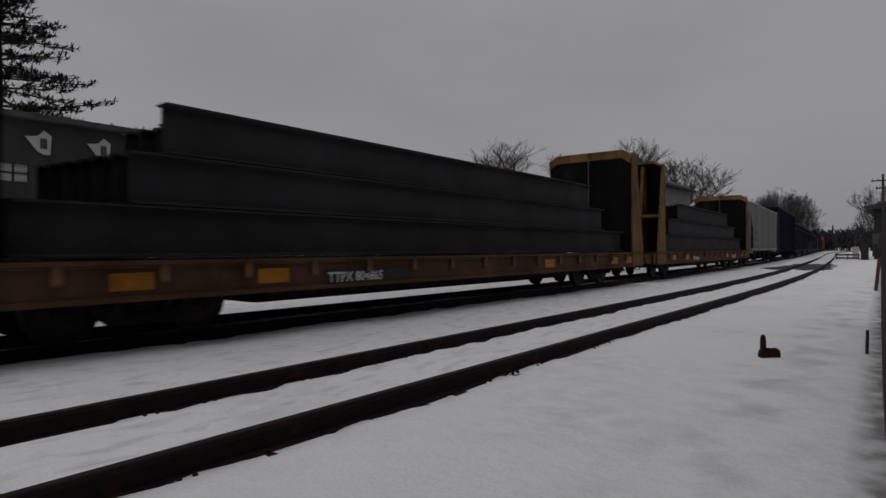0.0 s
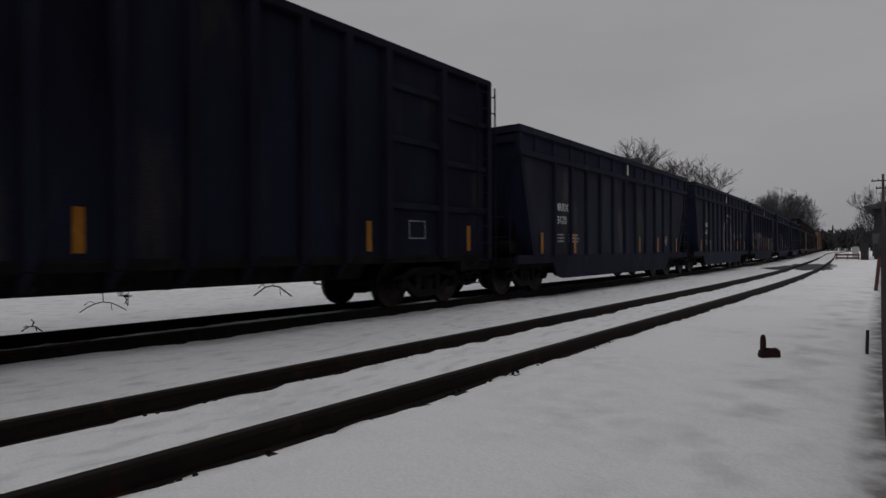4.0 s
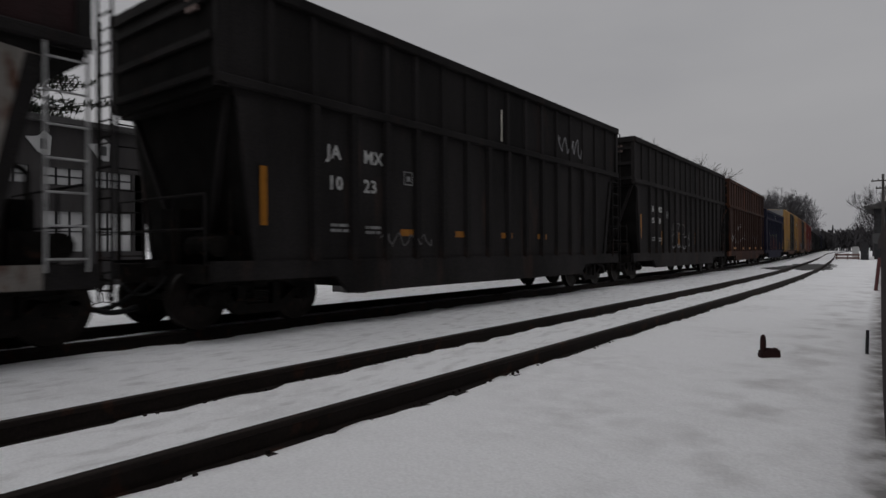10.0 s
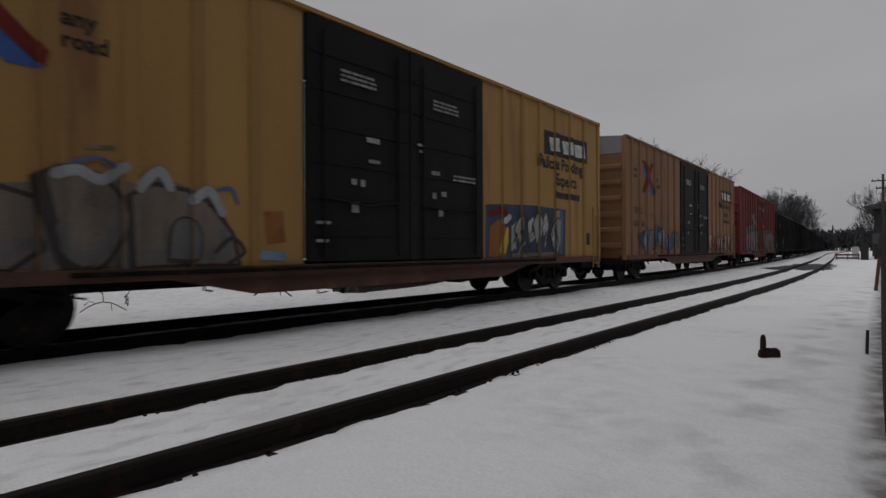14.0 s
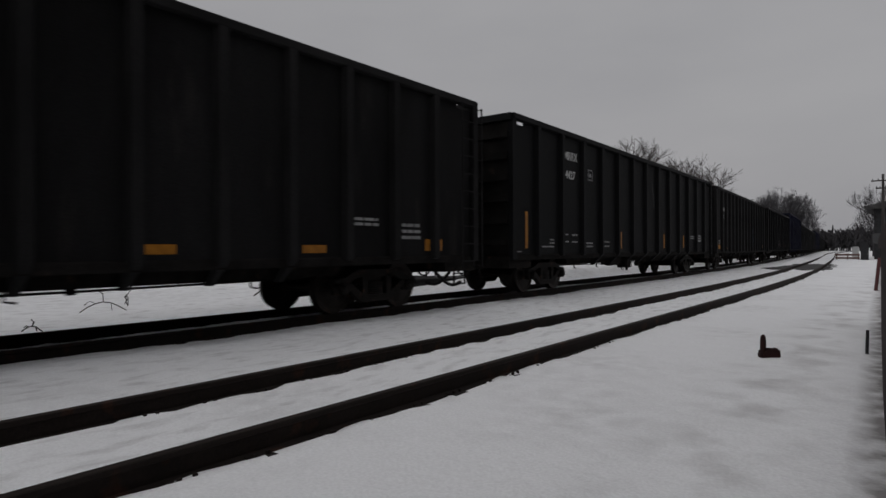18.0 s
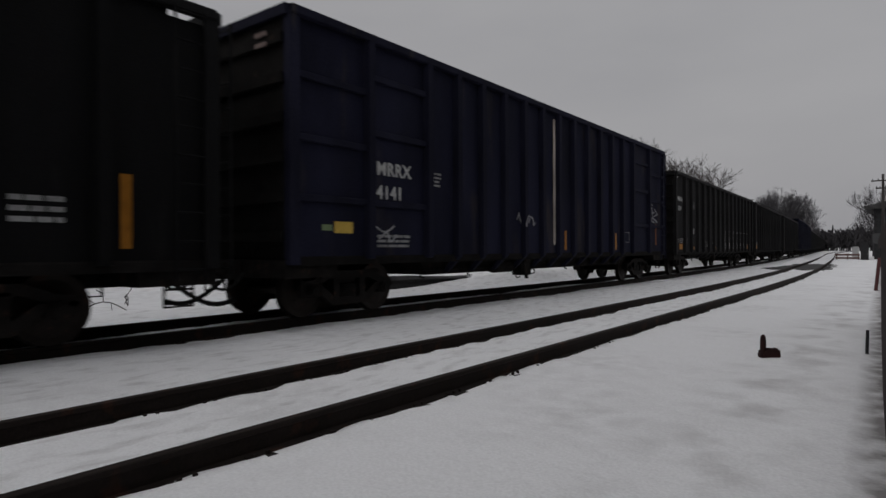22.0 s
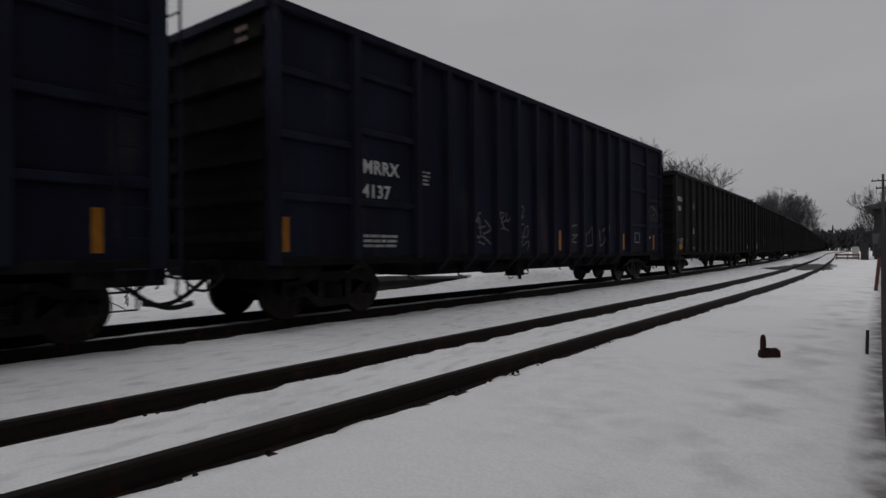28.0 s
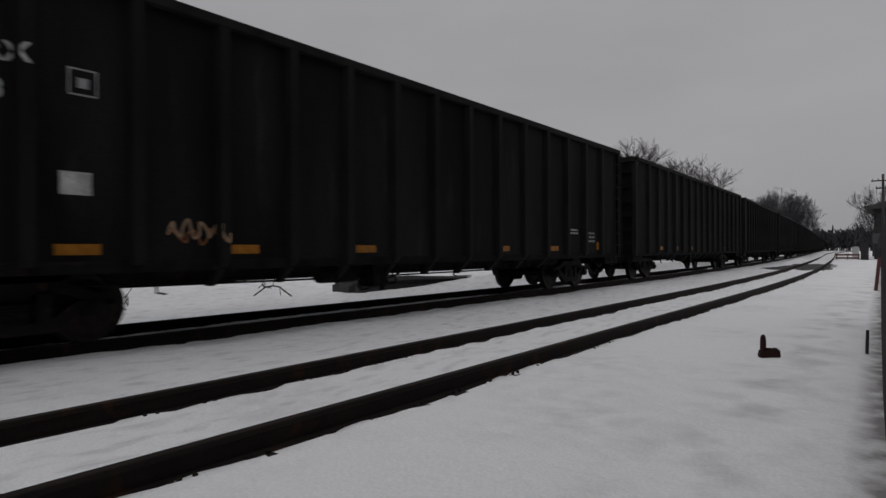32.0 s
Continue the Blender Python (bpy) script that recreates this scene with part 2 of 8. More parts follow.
BULK_DARK = material("dark_stained_bulkhead_lining", (0.007, 0.0065, 0.0065), 0.85, 0, 0.4, 1.2, spots=(0.014, 0.011, 0.01), streak=3, spec=0.04)
GALV = material("galvanised_roof", (0.33, 0.33, 0.32), 0.5, 0.5, 0.2, 1.2, spots=(0.2, 0.16, 0.12), spot_amount=0.3)
UNDER = material("grimy_underframe", (0.014, 0.0125, 0.0115), 0.9, 0.1, 0.5, 4.0, spots=(0.045, 0.027, 0.02), bump=0.4, spec=0.06)
BOGIE = material("grimy_cast_steel", (0.013, 0.011, 0.010), 0.8, 0.2, 0.4, 4.0, spots=(0.055, 0.03, 0.02), bump=0.4)
WHEEL = material("worn_wheel_steel", (0.022, 0.018, 0.016), 0.55, 0.6, 0.3, 5.0, spots=(0.06, 0.03, 0.02))
RUBBER = material("black_rubber_hose", (0.015, 0.015, 0.015), 0.6, 0, 0.2, 8.0)
STEEL_BEAM = material("mill_scale_steel", (0.041, 0.039, 0.042), 0.8, 0.0, 0.3, 0.8, spec=0.06, spots=(0.055, 0.036, 0.028), spot_amount=0.3, streak=1)
TIMBER = material("grey_dunnage_wood", (0.16, 0.12, 0.08), 0.8, 0, 0.3, 5.0)
WHITE_INK = material("chalky_white_lettering", (0.5, 0.5, 0.49), 0.7, 0, 0.3, 5.0, spots=(0.3, 0.3, 0.3), spot_amount=0.4, bump=0, tone=0.05)
GREY_INK = material("worn_grey_lettering", (0.28, 0.28, 0.28), 0.7, 0, 0.35, 5.0, bump=0, tone=0.2)
BLACK_INK = material("black_lettering", (0.025, 0.022, 0.02), 0.6, 0, 0.3, 5.0, bump=0, tone=0.05)
FADED_AMBER = material("faded_orange_sheet", (0.24, 0.11, 0.06), 0.55, 0, 0.3, 5.0, bump=0)
FADED_MARK = material("faded_rusty_marking", (0.17, 0.125, 0.115), 0.7, 0, 0.3, 6.0, bump=0)
AMBER = material("amber_reflective_sheet", (0.32, 0.13, 0.014), 0.45, 0, 0.2, 6.0, bump=0, tone=0.15)
CREAM_INK = material("cream_stripe_paint", (0.6, 0.58, 0.5), 0.6, 0, 0.2, 4.0, bump=0)
BARK = material("dark_bark", (0.05, 0.042, 0.037), 0.9, 0, 0.3, 3.0, bump=0.4)
TWIG = material("grey_brown_twigs", (0.052, 0.043, 0.04), 0.9, 0, 0.3, 2.0, bump=0)
# far trees: paler and greyer than TWIG, distance haze mixed into the colour
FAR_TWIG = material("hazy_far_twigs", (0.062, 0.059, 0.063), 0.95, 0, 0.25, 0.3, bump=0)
NEEDLE = material("dark_pine_needles", (0.028, 0.036, 0.024), 0.8, 0, 0.4, 2.0, bump=0)
WALL_WHITE = material("dull_white_siding", (0.5, 0.5, 0.5), 0.75, 0, 0.1, 1.0)
ROOF_DARK = material("dark_roof_shingle", (0.06, 0.058, 0.058), 0.85, 0, 0.3, 2.0)
BRICK_DK = material("sooty_red_brick", (0.02, 0.012, 0.012), 0.85, 0, 0.3, 6.0)
HOUSE_GREY = material("pale_grey_siding", (0.2, 0.2, 0.2), 0.75, 0, 0.1, 1.0)
CONCRETE = material("stained_concrete", (0.052, 0.05, 0.05), 0.85, 0, 0.3, 2.0, spots=(0.08, 0.075, 0.07), spot_amount=0.4, bump=0.4)
POLE_WOOD = material("weathered_pole_wood", (0.055, 0.05, 0.048), 0.9, 0, 0.25, 2.0, streak=6)
STUB_RUST = material("dark_red_rust", (0.03, 0.012, 0.011), 0.8, 0.1, 0.35, 8.0, spots=(0.02, 0.009, 0.008))
PINK_POST = material("faded_red_marker_paint", (0.11, 0.045, 0.045), 0.7, 0, 0.2, 4.0)
CABINET = material("dull_aluminium_cabinet", (0.07, 0.07, 0.072), 0.6, 0.3, 0.2, 2.0)
DARK_CAB = material("dark_painted_metal", (0.03, 0.03, 0.032), 0.6, 0, 0.3, 3.0)
GLASS = material("dark_window_glass", (0.03, 0.035, 0.04), 0.12, 0, 0.1, 1.0, bump=0, spec=0.6)
SPRAY = {}
for _k, _c in dict(white=(0.42, 0.42, 0.42), palegrey=(0.28, 0.28, 0.29), lightblue=(0.16, 0.24, 0.32), blue=(0.05, 0.10, 0.27), orange=(0.24, 0.10, 0.04), red=(0.13, 0.022, 0.018), darkred=(0.11, 0.02, 0.02),
                   green=(0.065, 0.16, 0.115), teal=(0.06, 0.20, 0.19), lime=(0.2, 0.26, 0.14), olive=(0.05, 0.075, 0.04), pink=(0.27, 0.15, 0.165), lilac=(0.22, 0.16, 0.235), purple=(0.05, 0.03, 0.06), cream=(0.37, 0.33, 0.29), black=(0.02, 0.02, 0.02), yellow=(0.55, 0.38, 0.08),
                   grey=(0.12, 0.115, 0.115), skyblue=(0.08, 0.12, 0.2), magenta=(0.2, 0.055, 0.08), tan=(0.33, 0.23, 0.15), warmgrey=(0.15, 0.125, 0.105), slate=(0.05, 0.06, 0.095), ash=(0.05, 0.045, 0.042), lightgrey=(0.26, 0.27, 0.28), pinkgrey=(0.26, 0.185, 0.20), green2=(0.03, 0.075, 0.055)).items():
    SPRAY[_k] = material(_k + "_spray_paint", tuple(1.12 * q for q in _c), 0.7, 0, 0.3, 1.7, spots=tuple(0.78 * q for q in _c), spot_amount=0.42, streak=2.5, bump=0, tone=0.05, spec=0.1)


# ---- mesh helpers ----
def box(bm, x0, x1, y0, y1, z0, z1):
    v = [bm.verts.new(p) for p in ((x0, y0, z0), (x1, y0, z0), (x1, y1, z0), (x0, y1, z0), (x0, y0, z1), (x1, y0, z1), (x1, y1, z1), (x0, y1, z1))]
    for f in ((3, 2, 1, 0), (4, 5, 6, 7), (0, 1, 5, 4), (1, 2, 6, 5), (2, 3, 7, 6), (3, 0, 4, 7)):
        bm.faces.new([v[i] for i in f])


def prism(bm, pts, axis, a, b):
    """A polygon drawn across the axis and drawn out from a to b along it (x: pts are y, z; y: x, z; z: x, y)."""
    def at(p, c):
        return {"x": (c, p[0], p[1]), "y": (p[0], c, p[1]), "z": (p[0], p[1], c)}[axis]
    u = [bm.verts.new(at(p, a)) for p in pts]
    w = [bm.verts.new(at(p, b)) for p in pts]
    bm.faces.new(u)
    bm.faces.new(list(reversed(w)))
    k = len(pts)
    for i in range(k):
        bm.faces.new((u[i], u[(i + 1) % k], w[(i + 1) % k], w[i]))


def tube(bm, p0, p1, r0, r1=None, n=8, caps=True):
    p0, p1 = Vector(p0), Vector(p1)
    r1 = r0 if r1 is None else r1
    d = (p1 - p0).normalized()
    s = d.orthogonal().normalized()
    t = d.cross(s)
    rings = []
    for p, r in ((p0, r0), (p1, r1)):
        rings.append([bm.verts.new(p + (s * math.cos(2 * math.pi * i / n) + t * math.sin(2 * math.pi * i / n)) * r) for i in range(n)])
    for i in range(n):
        bm.faces.new((rings[0][i], rings[0][(i + 1) % n], rings[1][(i + 1) % n], rings[1][i]))
    if caps:
        bm.faces.new(list(reversed(rings[0])))
        bm.faces.new(rings[1])


def path_tube(bm, pts, r, n=6):
    """One unbroken bent tube along the points."""
    pts = [Vector(p) for p in pts]
    rings, side = [], None
    for i, p in enumerate(pts):
        a, b = pts[max(i - 1, 0)], pts[min(i + 1, len(pts) - 1)]
        d = (b - a).normalized()
        side = d.orthogonal() if side is None else side - d * side.dot(d)
        side.normalize()
        up = d.cross(side)
        rings.append([bm.verts.new(p + (side * math.cos(2 * math.pi * k / n) + up * math.sin(2 * math.pi * k / n)) * r) for k in range(n)])
    for u, v in zip(rings, rings[1:]):
        for k in range(n):
            bm.faces.new((u[k], u[(k + 1) % n], v[(k + 1) % n], v[k]))
    bm.faces.new(list(reversed(rings[0])))
    bm.faces.new(rings[-1])


def mesh_of(name, bm, mat, smooth=False):
    bmesh.ops.recalc_face_normals(bm, faces=bm.faces)
    me = bpy.data.meshes.new(name)
    bm.to_mesh(me)
    bm.free()
    me.materials.append(mat)
    if smooth:
        me.polygons.foreach_set("use_smooth", [True] * len(me.polygons))
    return me


def part(name, bm, mat, parent, label="", loc=None, smooth=False):
    """Links a bmesh (or a finished mesh) as one mesh object under a thing or a part."""
    me = mesh_of(name, bm, mat, smooth) if isinstance(bm, bmesh.types.BMesh) else bm
    ob = new(name, me)
    ob.parent = parent
    if loc:
        ob.location = loc
    if label:
        ob["label"] = label
    return ob


def thing(name, label, category, group="", kind=""):
    ob = new(name)
    ob.empty_display_size = 0.3
    return tagged(ob, label, category, group, kind)


def solid(name, bm, mat, label, category, group="", kind="", loc=None, smooth=False):
    ob = part(name, bm, mat, None, label, loc, smooth)
    return tagged(ob, label, category, group, kind)


TEXT_CACHE = {}


def text_mesh(words, size, mat, spacing=1.0):
    key = (words, size, mat.name, spacing)
    if key not in TEXT_CACHE:
        cu = bpy.data.curves.new("lettering", "FONT")
        cu.body, cu.size, cu.extrude, cu.resolution_u, cu.space_character = words, size, 0.0015, 2, spacing
        cu.offset = size * 0.026
        ob = new("lettering_tmp", cu)
        me = bpy.data.meshes.new_from_object(ob)
        bpy.data.objects.remove(ob)
        bpy.data.curves.remove(cu)
        me.materials.clear()
        me.materials.append(mat)
        TEXT_CACHE[key] = me
    return TEXT_CACHE[key]


SIDE = Matrix(((0, 0, 1), (1, 0, 0), (0, 1, 0))).to_4x4()     # text lying on the side of a car


def letter(parent, words, x, y, z, size, mat=WHITE_INK, name="lettering", spacing=1.0):
    ob = new(name, text_mesh(words, size, mat, spacing))
    ob.parent = parent
    ob.matrix_local = Matrix.Translation((x + 0.004, y, z)) @ SIDE
    return ob


def plate(parent, name, x, y0, y1, z0, z1, mat, t=0.005):
    bm = bmesh.new()
    box(bm, x, x + t, y0, y1, z0, z1)
    return part(name, bm, mat, parent)


def bars(parent, x, y0, y1, z0, rows, h=0.05, pitch=0.09, mat=GREY_INK, name="lettering"):
    """Small writing that cannot be read, as bars."""
    bm = bmesh.new()
    r = random.Random(int(y0 * 97 + z0 * 31) + rows)
    for i in range(rows):
        y, z = y0, z0 - i * pitch
        while y < y1 - 0.04:
            w = min(r.uniform(0.08, 0.3), y1 - y)
            box(bm, x, x + 0.005, y, y + w, z - h, z)
            y += w + 0.03
    return part(name, bm, mat, parent)


# ---- the line of the tracks ----
TRAIN_X, SIDING_X, SPEED = 9.165, 4.19, 17.483


def swing(s):
    """How far the tracks bend to the left, s metres down the line."""
    a, b = min(max(s - 15, 0), 30), max(s - 45, 0)
    c, d = min(max(s - 45, 0), 85), max(s - 130, 0)
    return 0.055 * (a * a / 60 + b) + 0.025 * (c * c / 170 + d)


def main_line(s):
    return Vector((-(TRAIN_X + swing(s)), s, RT))


def siding_line(s):
    e = max(s - 120, 0)
    return Vector((-(SIDING_X + swing(s) * 1.08) + 0.00035 * e * e, s, RT))


# ---- ground ----
def tidy_noise(x, y, f, seed=0.0):
    return noise.noise(Vector((x * f, y * f, seed)))


def lerp_grid(a, b, n):
    return [a + (b - a) * i / n for i in range(n + 1)]


RAILS = [(main_line, -0.7525), (main_line, 0.7525), (siding_line, -0.7525), (siding_line, 0.7525)]


# old footprints and dents
DENTS = [(-2.44, 7.3, 0.09), (-2.76, 7.19, 0.07), (-1.2, 6.73, 0.1), (-0.84, 4.0, 0.12), (-1.09, 4.71, 0.11), (-1.35, 5.5, 0.1), (-0.95, 8.9, 0.1), (-1.3, 10.4, 0.1), (-0.9, 12.2, 0.12), (-1.5, 3.6, 0.1)]


def snow_height(x, y):
    z = 0.035 + 0.03 * tidy_noise(x, y, 0.35) + 0.012 * tidy_noise(x, y, 1.7, 3.0)
    z += 0.02 * max(0.0, tidy_noise(x, y, 0.9, 8.0))
    if 2 < y < 30:
        z += 0.008 * tidy_noise(x, y, 4.5, 12.0) + 0.004 * tidy_noise(x, y, 9.0, 2.0)
        between = 1.0 if x < -3.2 else 0.45
        z += between * (0.015 * tidy_noise(x * 5.5, y * 2.6, 1.0, 31.0) + 0.012 * tidy_noise(x * 9.0, y * 5.0, 1.0, 33.0))
        for fx, fy, r in DENTS:
            d = ((x - fx) ** 2 + (y - fy) ** 2) / (r * r)
            if d < 4:
                z -= 0.05 * r / 0.15 * math.exp(-2 * d) - 0.014 * math.exp(-6 * (math.sqrt(d) - 1.25) ** 2)
        z -= 0.02 * max(0.0, tidy_noise(x, y, 2.2, 21.0) - 0.25) * (1.0 if x > -2.4 else 0.5)
    if -5 < y < 70:
        for line, o in RAILS:
            d = x - (line(y).x + o)
            w = (0.03 if d > 0 else 0.085) + 0.05 * tidy_noise(x * 0.3, y, 1.6, o * 9 + line(y).x) + 0.03 * tidy_noise(0, y, 5.0, o)
            if line is main_line:
                w += 0.03 if d > 0 else 0.06
            k = (abs(d) - w) / 0.06
            if k < 1:
                z = z * max(k, 0) - 0.07 * (1 - max(k, 0))
    if 39 < y < 60 and abs(x - siding_line(y).x) < 2.6:
        z = min(z, 0.05)
    m = main_line(y).x
    if x < m - 1.6:
        t = min((m - 1.6 - x) / 6.0, 1.0)
        z += t * t * (0.25 + 0.12 * tidy_noise(x, y, 0.25, 5.0))
        k = min(max((y - 12.5) / 9.0, 0.0), 1.0) * min(max((m - 2.2 - x) / 1.3, 0.0), 1.0)
        z += 0.42 * k * k * (3 - 2 * k)
    if 45 < y < 95 and m + 1.9 < x < m + 3.6:
        z += 0.3 * max(0.0, 1 - abs(y - 68) / 24) * (1 - abs(x - m - 2.75) / 0.9)
    return z


def make_ground():
    xs = [-900, -400, -150, -80, -50, -36, -28, -22] + lerp_grid(-19, -13, 30) + lerp_grid(-12.9, -2.2, 230)[0:] + lerp_grid(-2.0, 2.0, 40)
    xs += [3, 5, 9, 16, 30, 60, 150, 400, 900]
    ys = [-900, -300, -80, -30, -12] + lerp_grid(-6, 2.8, 40) + lerp_grid(2.9, 26, 231) + lerp_grid(26.2, 75, 160)
    ys += [80, 90, 105, 125, 150, 190, 240, 320, 450, 700, 1200, 2500]
    nx, ny = len(xs), len(ys)
    co = []
    for y in ys:
        bend = swing(y) if y < 400 else swing(400)
        for x in xs:
            px = x - bend if -60 < x < 30 else x
            far = abs(x) > 60 or y > 300 or y < -40
            co.append((px, y, 0.0 if far else snow_height(px, y)))
    faces = [(j * nx + i, j * nx + i + 1, (j + 1) * nx + i + 1, (j + 1) * nx + i) for j in range(ny - 1) for i in range(nx - 1)]
    me = bpy.data.meshes.new("ground")
    me.from_pydata(co, [], faces)
    me.polygons.foreach_set("use_smooth", [True] * len(me.polygons))
    me.materials.append(SNOW)
    return tagged(new("ground", me), "old wind-packed snow with grey trodden patches", "snow", kind="structure")


make_ground()


def sweep(profile, line, o, s0, s1, step, bm):
    """Draws a profile (across, up) along a line of the tracks."""
    rings, s = [], s0
    while s <= s1 + 1e-6:
        p, q = line(s), line(s + 0.5)
        d = (q - p).normalized()
        across = Vector((d.y, -d.x, 0))
        rings.append([bm.verts.new(p + across * (o + a) + Vector((0, 0, u))) for a, u in profile])
        s += step
    k = len(profile)
    for r, t in zip(rings, rings[1:]):
        for i in range(k):
            bm.faces.new((r[i], r[(i + 1) % k], t[(i + 1) % k], t[i]))
    for r in (rings[0], rings[-1]):
        bm.faces.new(r)


RAIL_PROFILE = [(-0.076, -0.186), (0.076, -0.186), (0.072, -0.172), (0.012, -0.158), (0.009, -0.05), (0.035, -0.038), (0.037, -0.006), (0.03, 0.0), (-0.03, 0.0), (-0.037, -0.006), (-0.035, -0.038), (-0.009, -0.05), (-0.012, -0.158), (-0.072, -0.172)]


def make_track(name, line, label, s1):
    t = tagged(new(name), label, "railway track", kind="structure")
    for o in (-0.7525, 0.7525):
        bm = bmesh.new()
        sweep(RAIL_PROFILE, line, o, -14, 60, 1.0, bm)
        part("rail", bm, RAIL_RUST, t)
        bm = bmesh.new()
        sweep(RAIL_PROFILE, line, o, 60, s1, 4.0, bm)
        part("rail", bm, RAIL_RUST, t)
    bm = bmesh.new()
    sweep([(-1.25, -0.28), (1.25, -0.28), (1.15, -0.2), (-1.15, -0.2)], line, 0, -14, 60, 1.0, bm)
    part("ballast", bm, BALLAST, t)
    bm = bmesh.new()
    box(bm, -1.3, 1.3, -0.115, 0.115, -0.33, -0.182)
    bmesh.ops.bevel(bm, geom=bm.edges[:], offset=0.012, segments=1, affect="EDGES")
    tie = mesh_of("sleeper", bm, TIE_WOOD)
    bm = bmesh.new()
    box(bm, -0.17, 0.17, -0.09, 0.09, -0.184, -0.166)
    for a in (-0.11, 0.11):
        for b in (-0.05, 0.05):
            box(bm, a - 0.012, a + 0.012, b - 0.012, b + 0.012, -0.17, -0.142)
    tie_plate = mesh_of("tie_plate", bm, RAIL_RUST)
    r = random.Random(4)
    s = -4.0
    while s < 44:
        p, q = line(s), line(s + 0.5)
        turn = math.degrees(math.atan2(-(q.x - p.x), 0.5))
        o = part("sleeper", tie, None, t)
        o.matrix_local = pose(p.x, p.y, RT - 0.012 + r.uniform(-0.006, 0.012), 0, 0, turn + r.uniform(-1, 1))
        if s < 30:
            for k in (-0.7525, 0.7525):
                part("tie_plate", tie_plate, None, o, loc=(k, 0, 0.006))
        s += 0.53
    return t


make_track("track_main", main_line, "rust-dark main line rails in melted snow", 420)
make_track("track_siding", siding_line, "rusty siding rails with uneven snow along them", 300)


def make_crossing():
    """The level crossing down the line: worn asphalt between and beside the rails."""
    road = tagged(new("road"), "wet dark asphalt level crossing partly clear of snow", "level crossing", kind="structure")
    for o0, o1 in ((-2.3, -0.85), (-0.62, 0.62), (0.85, 1.2)):
        bm = bmesh.new()
        rings = []
        s = 41.0
        while s <= 57:
            c = siding_line(s).x
            ends = min(1.0, (s - 40.6) / 2.0, (57.4 - s) / 2.5)
            k, j = (o1 - o0) / 2 * ends, 0.22 * math.sin(s * 1.3 + o0) + 0.12 * math.sin(s * 3.1)
            m = c + (o0 + o1) / 2
            e0, e1 = m - k + (j if o0 < -1 else 0), m + k + (j if o1 > 1 else 0)
            rings.append([bm.verts.new(v) for v in ((e0, s, -0.1), (e1, s, -0.1), (e1 - 0.03, s, 0.075), (e0 + 0.03, s, 0.075))])
            s += 0.5
        for a, b in zip(rings, rings[1:]):
            for i in range(4):
                bm.faces.new((a[i], a[(i + 1) % 4], b[(i + 1) % 4], b[i]))
        bm.faces.new(rings[0])
        bm.faces.new(rings[-1])
        part("asphalt_panel", bm, ASPHALT, road)


make_crossing()


# ---- rolling stock: shared parts ----
WHEEL_R = 0.457


def wheel_mesh():
    bm = bmesh.new()
    n = 28
    prof = [(0.09, 0.10), (0.36, 0.055), (0.40, 0.065), (WHEEL_R, 0.07), (WHEEL_R + 0.005, -0.045), (WHEEL_R + 0.026, -0.05), (WHEEL_R + 0.022, -0.068), (0.40, -0.068), (0.36, -0.03), (0.09, -0.075)]
    for sgn in (1, -1):
        rings = []
        for r, a in prof:
            rings.append([bm.verts.new((sgn * (0.7525 + a), r * math.cos(2 * math.pi * i / n), r * math.sin(2 * math.pi * i / n))) for i in range(n)])
        for p, q in zip(rings, rings[1:]):
            for i in range(n):
                bm.faces.new((p[i], p[(i + 1) % n], q[(i + 1) % n], q[i]))
        # core holes of the cast plate, as shallow bosses
        for k in range(3):
            a = 2 * math.pi * k / 3
            c = Vector((sgn * 0.835, 0.22 * math.cos(a), 0.22 * math.sin(a)))
            tube(bm, c, c + Vector((sgn * 0.01, 0, 0)), 0.035, 0.03, 8)
    tube(bm, (-1.0, 0, 0), (1.0, 0, 0), 0.075, 0.075, 12)
    return mesh_of("wheelset", bm, WHEEL)


def side_frame_mesh():
    bm = bmesh.new()
    # top and bottom members, columns and pedestals of the casting
    prism(bm, [(-1.14, 0.48), (-1.10, 0.62), (-0.84, 0.66), (-0.52, 0.80), (0.52, 0.80), (0.84, 0.66), (1.10, 0.62), (1.14, 0.48), (0.84, 0.52), (0.50, 0.66), (-0.50, 0.66), (-0.84, 0.52)], "x", -0.07, 0.07)
    prism(bm, [(-0.80, 0.50), (-0.68, 0.56), (-0.34, 0.32), (0.34, 0.32), (0.68, 0.56), (0.80, 0.50), (0.42, 0.19), (-0.42, 0.19)], "x", -0.065, 0.065)
    for s in (-1, 1):
        box(bm, -0.07, 0.07, s * 0.32 - 0.07, s * 0.32 + 0.07, 0.28, 0.70)
        prism(bm, [(s * 0.70, 0.54), (s * 0.76, 0.36), (s * 0.80, 0.36), (s * 0.80, 0.56)], "x", -0.07, 0.07)
        prism(bm, [(s * 0.99, 0.56), (s * 1.0, 0.36), (s * 1.06, 0.36), (s * 1.12, 0.56)], "x", -0.07, 0.07)
        tube(bm, (-0.02, s * 0.89, 0.457), (0.13, s * 0.89, 0.457), 0.12, 0.11, 14)
        tube(bm, (0.13, s * 0.89, 0.457), (0.16, s * 0.89, 0.457), 0.075, 0.07, 10)
    return mesh_of("side_frame", bm, BOGIE)


